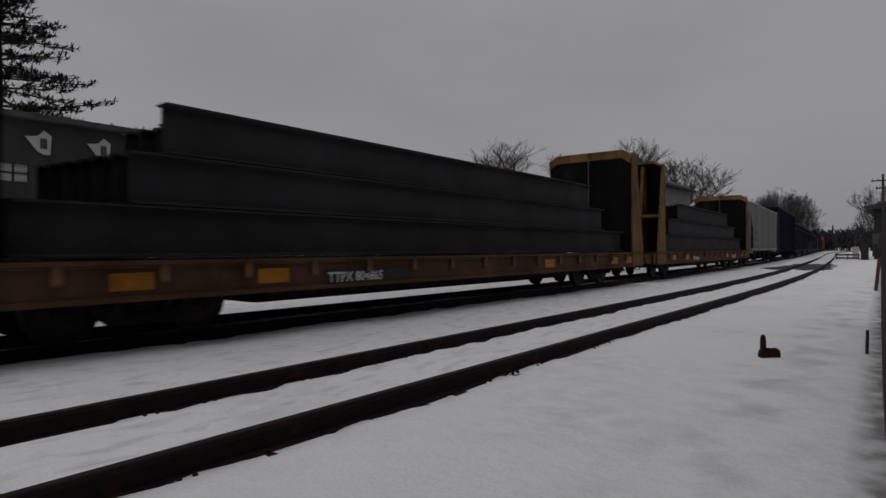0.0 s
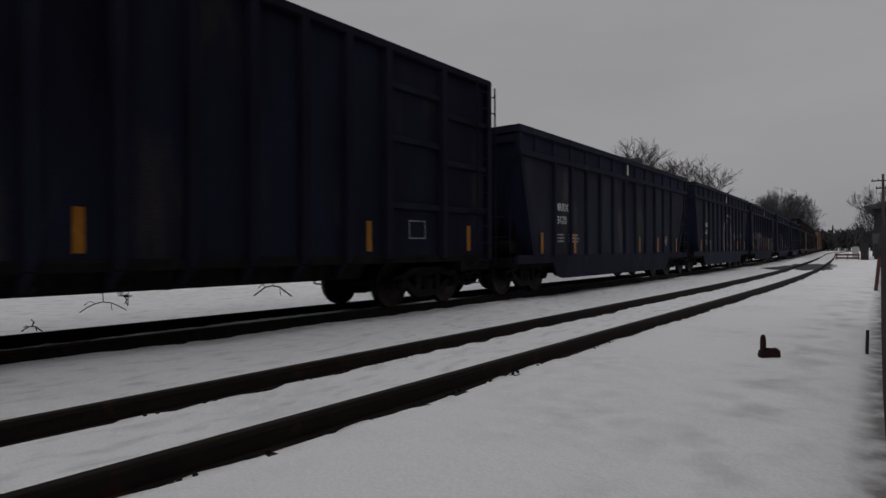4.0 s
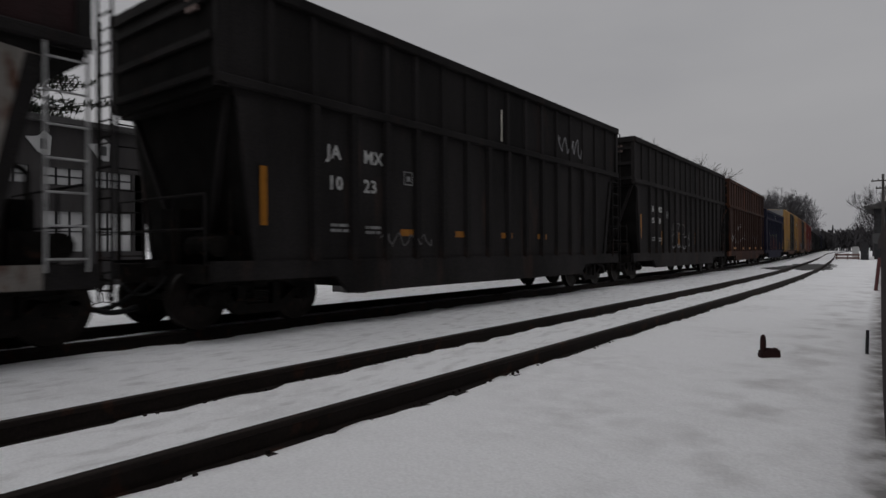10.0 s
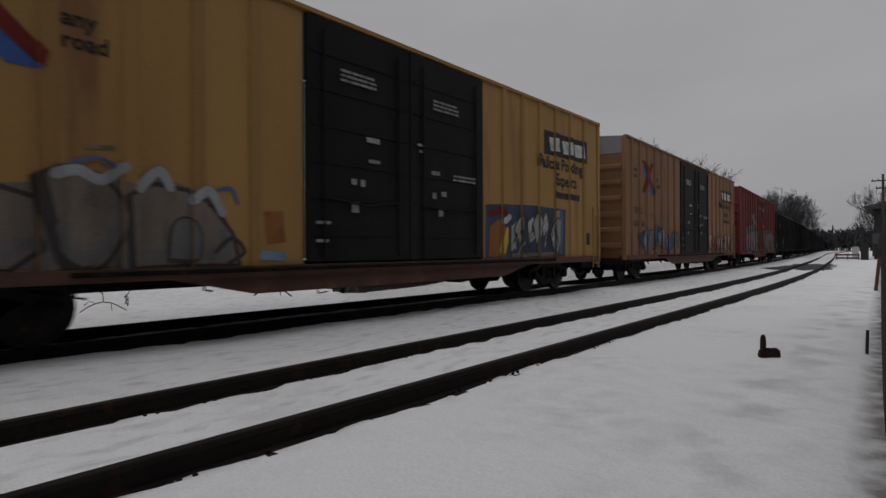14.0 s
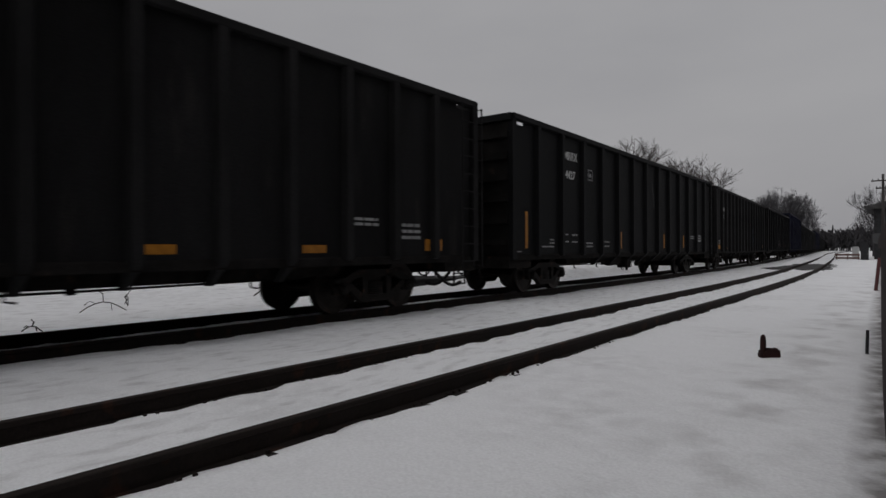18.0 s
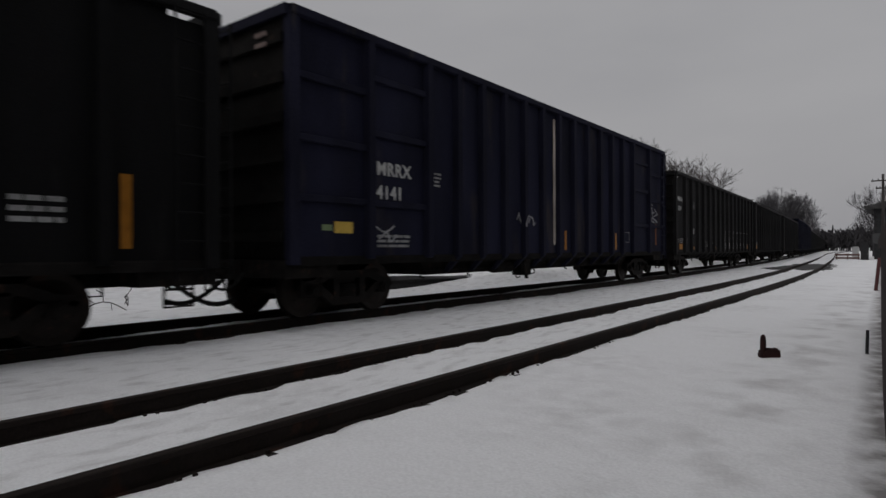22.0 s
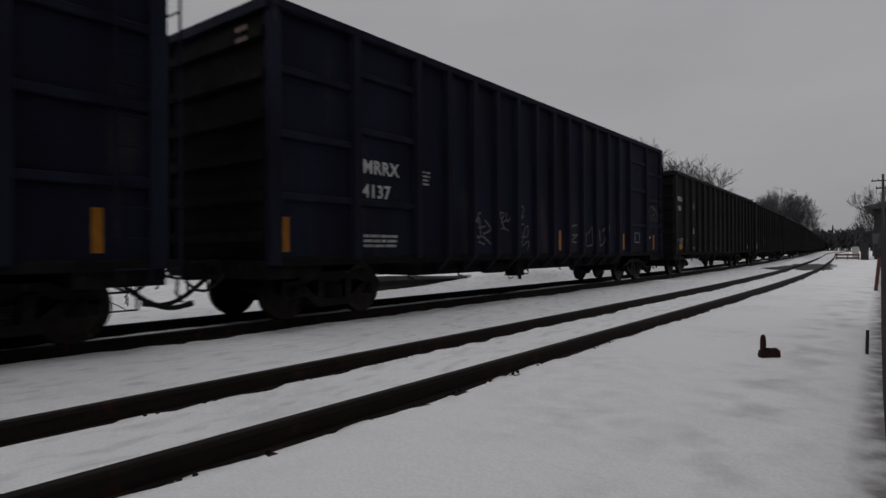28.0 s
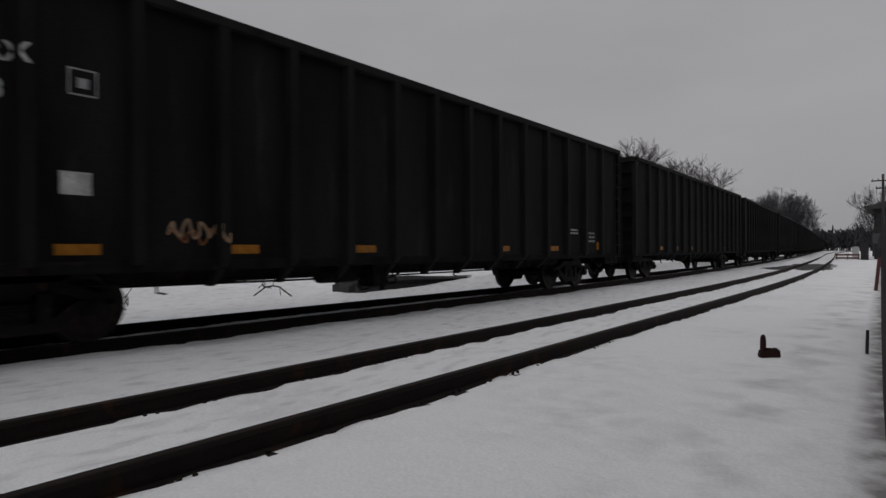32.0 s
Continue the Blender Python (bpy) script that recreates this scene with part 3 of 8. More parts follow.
def spring_mesh():
    """The nest of coils as one ridged column."""
    bm = bmesh.new()
    n, rings = 14, []
    for k in range(13):
        r = 0.2 if k % 2 else 0.17
        rings.append([bm.verts.new((r * 0.45 * math.cos(2 * math.pi * i / n), r * 1.15 * math.sin(2 * math.pi * i / n), 0.325 + k * 0.02)) for i in range(n)])
    for p, q in zip(rings, rings[1:]):
        for i in range(n):
            bm.faces.new((p[i], p[(i + 1) % n], q[(i + 1) % n], q[i]))
    return mesh_of("spring_nest", bm, BOGIE)


def bolster_mesh():
    bm = bmesh.new()
    prism(bm, [(-1.0, 0.56), (-1.0, 0.68), (-0.3, 0.80), (0.3, 0.80), (1.0, 0.68), (1.0, 0.56), (0.3, 0.46), (-0.3, 0.46)], "y", -0.2, 0.2)
    for s in (-1, 1):
        box(bm, -0.8, 0.8, s * 0.43 - 0.04, s * 0.43 + 0.04, 0.36, 0.5)
        for x in (-0.75, 0.75):
            box(bm, x - 0.05, x + 0.05, min(s * 0.43, s * 0.5), max(s * 0.43, s * 0.5), 0.30, 0.56)
    return mesh_of("bogie", bm, BOGIE)


WHEEL_ME, FRAME_ME, BOLSTER_ME, SPRING_ME = wheel_mesh(), side_frame_mesh(), bolster_mesh(), spring_mesh()


def add_bogie(car, y):
    b = part("bogie", BOLSTER_ME, None, car, loc=(0, y, 0))
    for s in (-1, 1):
        f = part("side_frame", FRAME_ME, None, b)
        f.matrix_local = pose(s * 1.0, 0, 0, 0, 0, 0 if s > 0 else 180)
        part("spring_nest", SPRING_ME, None, b, loc=(s * 1.0, 0, 0))
        part("wheelset", WHEEL_ME, None, b, loc=(0, s * 0.89, WHEEL_R))
    return b


def coupler_mesh():
    bm = bmesh.new()
    box(bm, -0.09, 0.09, -0.9, 0.05, 0.78, 0.92)
    prism(bm, [(-0.17, 0.0), (0.12, 0.0), (0.17, 0.16), (0.08, 0.28), (0.02, 0.2), (-0.02, 0.3), (-0.15, 0.26)], "z", 0.70, 0.98)
    box(bm, -0.3, 0.3, -0.35, -0.2, 0.68, 1.02)
    return mesh_of("coupler", bm, BOGIE)


def hose_mesh():
    bm = bmesh.new()
    pts = [Vector((0.3, -0.3 + 1.0 * k / 10 , 0.72 - 0.42 * math.sin(math.pi * k / 10 * 0.62))) for k in range(11)]
    path_tube(bm, pts, 0.04, 8)
    tube(bm, pts[-1], pts[-1] + Vector((0, 0.1, 0.02)), 0.048, 0.048, 8)
    box(bm, 0.22, 0.38, -0.5, -0.22, 0.68, 0.78)
    return mesh_of("brake_hose", bm, RUBBER)


def signal_hose_mesh():
    bm = bmesh.new()
    pts = [Vector((-0.35, -0.35 + 0.8 * k / 8, 0.95 - 0.42 * math.sin(math.pi * k / 8 * 0.8))) for k in range(9)]
    path_tube(bm, pts, 0.024, 6)
    return mesh_of("air_hose", bm, RUBBER)


def cut_lever_mesh():
    """The bent uncoupling rod along the end sill."""
    bm = bmesh.new()
    path_tube(bm, [(1.5, -0.1, 0.62), (1.45, -0.05, 0.8), (0.9, -0.02, 0.84), (0.3, 0.0, 0.9), (0.1, 0.12, 1.0)], 0.02, 6)
    path_tube(bm, [(1.5, -0.1, 0.62), (1.5, -0.02, 0.48)], 0.02, 6)
    return mesh_of("cut_lever", bm, UNDER)


def step_mesh():
    bm = bmesh.new()
    path_tube(bm, [(0, -0.2, 0.95), (0, -0.2, 0.42), (0, 0.2, 0.42), (0, 0.2, 0.95)], 0.022, 6)
    box(bm, -0.04, 0.04, -0.2, 0.2, 0.64, 0.665)
    return mesh_of("sill_step", bm, UNDER)


def valve_mesh():
    """Brake control valve on its bracket, with bent pipes."""
    bm = bmesh.new()
    box(bm, 1.0, 1.36, -0.3, 0.05, 0.5, 0.98)
    box(bm, 1.05, 1.32, -0.36, -0.3, 0.55, 0.8)
    tube(bm, (1.2, 0.05, 0.58), (1.2, 0.22, 0.58), 0.06, 0.06, 8)
    tube(bm, (1.2, 0.1, 0.4), (1.2, 0.1, 0.6), 0.05, 0.05, 8)
    path_tube(bm, [(1.25, 0.05, 0.62), (1.25, 0.3, 0.64), (1.25, 0.55, 0.72), (1.25, 0.75, 0.78)], 0.016, 5)
    path_tube(bm, [(1.25, 0.2, 0.53), (1.25, 0.42, 0.53), (1.25, 0.46, 0.58), (1.25, 0.32, 0.75)], 0.016, 5)
    path_tube(bm, [(1.25, -0.3, 0.46), (1.25, -0.5, 0.44), (1.25, -0.62, 0.72)], 0.014, 5)
    return mesh_of("control_valve", bm, UNDER)


def side_tank_mesh():
    bm = bmesh.new()
    prism(bm, [(-0.75, 0.9), (-0.7, 0.62), (-0.3, 0.42), (0.1, 0.46), (0.75, 0.6), (0.8, 0.9)], "x", 0.75, 1.15)
    path_tube(bm, [(1.2, -0.9, 0.68), (1.2, -1.3, 0.7), (1.2, -1.8, 0.76)], 0.014, 5)
    return mesh_of("side_tank", bm, UNDER)


COUPLER_ME, HOSE_ME, AIR_ME, LEVER_ME, STEP_ME, VALVE_ME, TANK_ME = coupler_mesh(), hose_mesh(), signal_hose_mesh(), cut_lever_mesh(), step_mesh(), valve_mesh(), side_tank_mesh()


def add_ends(car, half):
    """Couplers and hanging brake hoses on both ends."""
    for s in (-1, 1):
        m = pose(0, s * (half + 0.32), 0, 0, 0, 0 if s > 0 else 180)
        for nm, me in (("coupler", COUPLER_ME), ("brake_hose", HOSE_ME), ("air_hose", AIR_ME), ("cut_lever", LEVER_ME)):
            part(nm, me, None, car).matrix_local = m
        for x in (-1.42, 1.42):
            part("sill_step", STEP_ME, None, car, loc=(x, s * (half - 0.45), 0))


def ladder_mesh(w, z0, z1, mat, pitch=0.38):
    bm = bmesh.new()
    for x in (-w / 2, w / 2):
        tube(bm, (x, 0, z0), (x, 0, z1), 0.02, 0.02, 6)
    z = z0 + 0.15
    while z < z1:
        tube(bm, (-w / 2, 0, z), (w / 2, 0, z), 0.014, 0.014, 6)
        z += pitch
    return mesh_of("ladder", bm, mat)


def add_brake_gear(car, half, tank=True):
    """Air reservoir, valve and pull rods under the floor."""
    bm = bmesh.new()
    tube(bm, (1.05, -2.75, 0.78), (1.05, -2.68, 0.78), 0.12, 0.19, 14)
    tube(bm, (1.05, -2.68, 0.78), (1.05, -1.85, 0.78), 0.19, 0.19, 14)
    tube(bm, (1.05, -1.85, 0.78), (1.05, -1.78, 0.78), 0.19, 0.12, 14)
    part("air_reservoir", bm, UNDER, car)
    bm = bmesh.new()
    path_tube(bm, [(0.6, -half + 3.2, 0.68), (0.6, -2.0, 0.64), (0.6, 2.0, 0.64), (0.6, half - 3.2, 0.68)], 0.018, 6)
    path_tube(bm, [(1.2, -half + 3.0, 0.74), (1.2, -2.6, 0.73), (1.2, -1.7, 0.66)], 0.012, 5)
    for y in (-5.6, -3.9, 1.1, 4.3):
        path_tube(bm, [(1.15, y, 0.85), (1.15, y + 0.02, 0.6), (1.15, y + 0.14, 0.58)], 0.018, 5)
    box(bm, 0.55, 0.65, -2.05, -1.95, 0.6, 0.8)
    box(bm, 0.55, 0.65, 1.95, 2.05, 0.6, 0.8)
    part("brake_rod", bm, UNDER, car)
    part("control_valve", VALVE_ME, None, car, loc=(0, -1.35, 0))
    if tank:
        part("side_tank", TANK_ME, None, car, loc=(0, 2.7, 0))


def strip_mesh(name, w, h, mat, t=0.006):
    bm = bmesh.new()
    box(bm, 0, t, -w / 2, w / 2, -h / 2, h / 2)
    return mesh_of(name, bm, mat)


AMBER_TALL, AMBER_FLAT = strip_mesh("reflector", 0.13, 0.55, AMBER), strip_mesh("reflector", 0.5, 0.13, AMBER)


def reflectors(car, x, ys, z, tall):
    for y in ys:
        part("reflector", AMBER_TALL if tall else AMBER_FLAT, None, car, loc=(x, y, z))


# ---- high-sided gondola ----
def rib_mesh(z0, z1, foot, d, w, mat):
    """A pressed side rib: hat section, with its foot drawn in under the side."""
    bm = bmesh.new()
    a, b = w / 2, w * 0.32
    lv = [(z1, d, 1.0), (z0 + 0.06, d, 1.0), (z0 - 0.02, d * 0.9, 0.95), (foot, -0.24, 0.55)]
    rings = []
    for z, dd, k in lv:
        back = min(0.0, dd - d)
        rings.append([bm.verts.new(v) for v in ((back, -a * k, z), (dd, -b * k, z), (dd, b * k, z), (back, a * k, z))])
    for p, q in zip(rings, rings[1:]):
        for i in range(4):
            bm.faces.new((p[i], p[(i + 1) % 4], q[(i + 1) % 4], q[i]))
    bm.faces.new(rings[0])
    bm.faces.new(list(reversed(rings[-1])))
    return mesh_of("side_rib", bm, mat)


def make_gondola(name, label, half, top, ribs, low, paint, rib_paint, end_bays=0.0, group="high-sided gondolas", notched=True, depth=0.3):
    car = thing(name, label, "railway wagon", group)
    w = 1.46
    for s in (-1, 1):
        bm = bmesh.new()
        # an open notch under the top rail near each end
        n0, n1, nz = half - 0.62, half - 0.1, top - 0.18
        notch = [(n1, top), (n1, nz), (n0, nz), (n0, top), (-n0, top), (-n0, nz), (-n1, nz), (-n1, top)] if notched else []
        prism(bm, [(-half, low), (half, low), (half, top)] + notch + [(-half, top)], "x", s * w - 0.02, s * w + 0.02)
        part("side_wall", bm, paint, car)
        bm = bmesh.new()
        box(bm, s * (w + 0.045) - 0.085, s * (w + 0.045) + 0.085, -half - 0.05, half + 0.05, top - 0.09, top + 0.06)
        bmesh.ops.bevel(bm, geom=bm.edges[:], offset=0.02, segments=1, affect="EDGES")
        part("top_rail", bm, rib_paint, car)
        bm = bmesh.new()
        prism(bm, [(s * (w - 0.06), low - 0.12), (s * (w + 0.05), low - 0.12), (s * (w + 0.05), low), (s * (w + 0.02), low + 0.03), (s * (w - 0.06), low + 0.03)], "y", -half, half)
        part("side_sill", bm, UNDER_SILL, car)
    me = rib_mesh(low, top - 0.08, low - 0.36, 0.12, 0.23, rib_paint)
    short = rib_mesh(low, top - 0.08, low - 0.09, 0.12, 0.23, rib_paint)
    for y in ribs:
        for s in (-1, 1):
            o = part("side_rib", short if abs(y) > half - 4.2 else me, None, car)
            o.matrix_local = pose(s * (w + 0.02), y, 0, 0, 0, 0 if s > 0 else 180)
    if end_bays:
        bm = bmesh.new()
        box(bm, 0, 0.06, -end_bays / 2, end_bays / 2, -0.06, 0.06)
        bmesh.ops.bevel(bm, geom=bm.edges[:], offset=0.015, segments=1, affect="EDGES")
        bar = mesh_of("stiffener", bm, rib_paint)
        for e in (-1, 1):
            for k in range(2):
                y = e * (half - end_bays * (0.5 + k))
                for z in (low + 0.98, low + 1.95, low + 2.95):
                    for s in (-1, 1):
                        o = part("stiffener", bar, None, car)
                        o.matrix_local = pose(s * (w + 0.02), y, z + (0.3 if k and z > low + 1.5 else 0), 0, 0, 0 if s > 0 else 180)
    for e in (-1, 1):
        # ends take a darker paint than the sides, shade between wagons included
        bm = bmesh.new()
        box(bm, -w, w, e * half - 0.03, e * half + 0.03, low, top - 0.02)
        part("end_wall", bm, UNDER_SILL, car)
        for z in lerp_grid(low + 0.35, top - 0.45, 5):
            bm = bmesh.new()
            y0, y1 = sorted((e * (half + 0.03), e * (half + 0.13)))
            box(bm, -w + 0.05, w - 0.05, y0, y1, z - 0.08, z + 0.08)
            part("end_stiffener", bm, UNDER_SILL, car)
        bm = bmesh.new()
        y0, y1 = sorted((e * (half - 0.04), e * (half + 0.14)))
        box(bm, -w - 0.06, w + 0.06, y0, y1, top - 0.12, top + 0.05)
        part("end_rail", bm, rib_paint, car)
        for s in (-1, 1):
            bm = bmesh.new()
            y0, y1 = sorted((e * (half - 0.12), e * (half + 0.08)))
            x0, x1 = sorted((s * (w - 0.05), s * (w + 0.1)))
            box(bm, x0, x1, y0, y1, low - 0.1, top - 0.06)
            part("corner_post", bm, rib_paint, car)
        bm = bmesh.new()
        y0, y1 = sorted((e * (half - 1.0), e * (half + 0.1)))
        box(bm, -1.45, 1.45, y0, y1, low - 0.32, low - 0.02)
        part("end_sill", bm, UNDER, car)
        la = ladder_mesh(0.42, low - 0.25, top - 0.05, rib_paint)
        o = part("ladder", la, None, car)
        o.matrix_local = pose(e * (w - 0.14), e * (half + 0.27), 0)
        o = part("ladder", la, None, car)
        o.matrix_local = pose(e * (w + 0.16), e * (half - 0.38), 0, 0, 0, 90)
    bm = bmesh.new()
    box(bm, -w, w, -half, half, low - 0.06, low)
    part("floor_plate", bm, UNDER, car)
    bm = bmesh.new()
    box(bm, -0.33, 0.33, -half - 0.1, half + 0.1, low - 0.36, low - 0.05)
    part("centre_sill", bm, UNDER, car)
    bm = bmesh.new()
    prism(bm, [(-half + 3.5, low - 0.02), (-half + 3.8, low - depth), (half - 3.8, low - depth), (half - 3.5, low - 0.02)], "x", -1.15, 1.15)
    part("tub_floor", bm, UNDER, car)
    for e in (-1, 1):
        add_bogie(car, e * (7.5 if end_bays else 7.2))
    add_ends(car, half)
    add_brake_gear(car, half, False)
    return car


# ---- wood-chip hopper with sloped ends ----
def make_chip_hopper(name, label, half, top, waist, ribs, paint, rib_paint, belly, group):
    car = thing(name, label, "railway wagon", group)
    w, low = 1.50, 0.98
    # at each end: how far the lower side stops short, where its slope begins under the waist, and its reach at the sill
    ends = {-1: (0.0, 0.06, 0.75), 1: (0.0, 0.55, 1.2)} if belly else {-1: (0.28, 0.16, 0.65), 1: (0.45, 0.2, 1.05)}
    (i0, d0, s0), (i1, d1, s1) = ends[-1], ends[1]
    for s in (-1, 1):
        bm = bmesh.new()
        prism(bm, [(-half + i0, waist - d0), (-half + i0, waist), (half - i1, waist), (half - i1, waist - d1), (half - s1, low), (-half + s0, low)], "x", s * w - 0.02, s * w + 0.02)
        part("side_wall", bm, NAVY_GRIME if belly else paint, car)
        bm = bmesh.new()
        box(bm, s * w - 0.02, s * w + 0.02, -half, half, waist + 0.002, top)
        part("side_board", bm, paint, car)
        for z, t in ((top - 0.05, 0.09), (waist, 0.075)):
            bm = bmesh.new()
            box(bm, s * (w + 0.04) - 0.08, s * (w + 0.04) + 0.08, -half - 0.03, half + 0.03, z - t, z + t)
            bmesh.ops.bevel(bm, geom=bm.edges[:], offset=0.02, segments=1, affect="EDGES")
            part("top_rail" if z > waist else "waist_rail", bm, rib_paint, car)
        bm = bmesh.new()
        if belly:
            prism(bm, [(-half - 0.1, low + 0.04), (half + 0.1, low + 0.04), (half + 0.1, low - 0.18), (half - 2.55, low - 0.18), (half - 2.75, 0.5), (half - 3.1, 0.36), (-half + 2.5, 0.36), (-half + 2.0, 0.46), (-half + 1.8, low - 0.18), (-half - 0.1, low - 0.18)], "x", s * (w - 0.03), s * (w + 0.06))
        else:
            prism(bm, [(-half - 0.1, low + 0.04), (half + 0.1, low + 0.04), (half + 0.1, low - 0.25), (half - 2.45, low - 0.25), (half - 2.8, 0.44), (-half + 2.5, 0.44), (-half + 2.2, low - 0.25), (-half - 0.1, low - 0.25)], "x", s * (w - 0.03), s * (w + 0.06))
        part("side_sill", bm, rib_paint, car)
    me = rib_mesh(low + 0.03, waist - 0.07, low + 0.02, 0.085, 0.2, rib_paint)
    up = rib_mesh(waist + 0.1, top - 0.13, waist + 0.07, 0.05, 0.17, rib_paint)
    for y in ribs:
        for s in (-1, 1):
            for nm, m in (("side_rib", me), ("upper_rib", up)):
                if nm == "side_rib" and abs(y) > half - 1.1:
                    continue
                o = part(nm, m, None, car)
                o.matrix_local = pose(s * (w + 0.02), y, 0, 0, 0, 0 if s > 0 else 180)
    for e in (-1, 1):
        bm = bmesh.new()
        y0, y1 = sorted((e * half, e * (half - 0.06)))
        inset, drop, slope = ends[e]
        # dark hoppers: end shade is put into the colour of these sheets
        end_tone = paint if belly else UNDER_SILL
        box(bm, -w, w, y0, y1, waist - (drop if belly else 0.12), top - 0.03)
        part("end_wall", bm, end_tone, car)
        for z in (waist + 0.3, top - 0.25) if belly else (waist + 0.1, waist + 0.62, top - 0.35):
            bm = bmesh.new()
            a, b = sorted((e * half, e * (half + 0.07)))
            box(bm, -w + 0.04, w - 0.04, a, b, z - 0.05, z + 0.05)
            part("end_stiffener", bm, rib_paint, car)
        bm = bmesh.new()
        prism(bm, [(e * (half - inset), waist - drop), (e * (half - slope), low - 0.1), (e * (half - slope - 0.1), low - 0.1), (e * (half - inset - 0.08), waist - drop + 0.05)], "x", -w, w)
        part("slope_sheet", bm, end_tone, car)
        if inset:
            bm = bmesh.new()
            y0, y1 = sorted((e * (half - 0.04), e * (half - inset - 0.08)))
            box(bm, -w, w, y0, y1, waist - drop - 0.02, waist - 0.1)
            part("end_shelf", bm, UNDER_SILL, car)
        for sx in (-1, 1):
            bm = bmesh.new()
            a, b = Vector((sx * (w - 0.12), e * (half - inset + 0.02), waist - drop)), Vector((sx * 0.35, e * (half - slope + 0.08), low))
            tube(bm, a, b, 0.07, 0.07, 4)
            part("end_brace", bm, rib_paint, car)
        bm = bmesh.new()
        y0, y1 = sorted((e * (half + 0.06), e * (half - 0.05)))
        box(bm, -w - 0.1, w + 0.1, y0, y1, top - 0.14, top + 0.04)
        part("end_rail", bm, rib_paint, car)
        for s in (-1, 1):
            bm = bmesh.new()
            x0, x1 = sorted((s * (w - 0.04), s * (w + 0.08)))
            y0, y1 = sorted((e * (half + 0.02), e * (half - 0.14)))
            box(bm, x0, x1, y0, y1, waist - 0.1, top)
            part("corner_post", bm, rib_paint, car)
            bm = bmesh.new()
            prism(bm, [(e * (half - inset - 0.2), waist - drop - 0.05), (e * (half - inset - 0.02), waist - drop - 0.05), (e * (half - slope + 0.05), low), (e * (half - slope - 0.1), low)], "x", s * (w - 0.03), s * (w + 0.07))
            part("slope_brace", bm, rib_paint, car)
        bm = bmesh.new()
        y0, y1 = sorted((e * (half - 2.6), e * (half + 0.12)))
        box(bm, -1.42, 1.42, y0, y1, low - 0.28, low - 0.02)
        part("end_platform", bm, UNDER, car)
        la, lb = ladder_mesh(0.4, low - 0.45, top - 0.1, rib_paint), ladder_mesh(0.44, low - 0.05, waist - 0.08, rib_paint)
        for x, yy, rz, me in ((e * (w - 0.14), half + 0.25, 0, la), (e * (w + 0.1), half - 0.26, 90, lb)):
            part("ladder", me, None, car).matrix_local = pose(x, e * yy, 0, 0, 0, rz)
        bm = bmesh.new()
        for z in (low + 0.5, low + 1.0):
            path_tube(bm, [(-1.3, e * (half + 0.05), z), (1.3, e * (half + 0.05), z)], 0.02, 6)
        for x in (-1.3, -0.45, 0.45, 1.3):
            tube(bm, (x, e * (half + 0.05), low - 0.02), (x, e * (half + 0.05), low + 1.0), 0.02, 0.02, 6)
        part("handrail", bm, rib_paint, car)
        bm = bmesh.new()
        tube(bm, (-0.5, e * (half - 0.55), low + 0.3), (0.45, e * (half - 0.55), low + 0.3), 0.2, 0.2, 12)
        box(bm, 0.55, 0.95, min(e * (half - 0.8), e * (half - 0.4)), max(e * (half - 0.8), e * (half - 0.4)), low - 0.02, low + 0.45)
        part("brake_cylinder", bm, UNDER, car)
        bm = bmesh.new()
        a, b = sorted((e * (half - 1.15), e * (half - 0.75)))
        box(bm, -1.1, 1.2, a, b, low - 0.02, low + 0.62)
        a, b = sorted((e * (half - 0.5), e * (half - 0.15)))
        box(bm, -0.3, 0.25, a, b, low - 0.02, low + 0.85)
        part("valve_box", bm, UNDER, car)
        bm = bmesh.new()
        a, b = sorted((e * (half - 0.72), e * (half - 0.3)))
        box(bm, 0.45, 1.2, a, b, low - 0.02, low + 0.42)
        tube(bm, (0.55, e * (half - 0.2), low + 0.25), (1.25, e * (half - 0.2), low + 0.25), 0.16, 0.16, 12)
        path_tube(bm, [(1.1, e * (half - 0.5), low + 0.42), (1.1, e * (half - 0.5), low + 1.1), (0.7, e * (half - 0.75), low + 1.45)], 0.035, 6)
        part("brake_stand", bm, UNDER, car)
        if not belly:
            bm = bmesh.new()
            a, b = sorted((e * (half - 0.62), e * (half - 0.58)))
            box(bm, -0.9, 0.9, a, b, low - 0.02, low + 0.75)
            part("end_screen", bm, UNDER, car)
    bm = bmesh.new()
    for y in lerp_grid(-half + 4.2, half - 4.2, 3):
        prism(bm, [(y - 0.75, low), (y + 0.75, low), (y + 0.3, 0.42), (y - 0.3, 0.42)], "x", -1.2, 1.2)
    part("hopper_chute", bm, UNDER, car)
    bm = bmesh.new()
    box(bm, -0.33, 0.33, -half - 0.1, half + 0.1, 0.62, 0.92)
    part("centre_sill", bm, UNDER, car)
    bm = bmesh.new()
    box(bm, -w, w, -half + s0, half - s1, low - 0.05, low)
    part("floor_plate", bm, UNDER, car)
    for e in (-1, 1):
        add_bogie(car, e * (half - (1.25 if belly else 1.03)))
    add_ends(car, half)
    return car


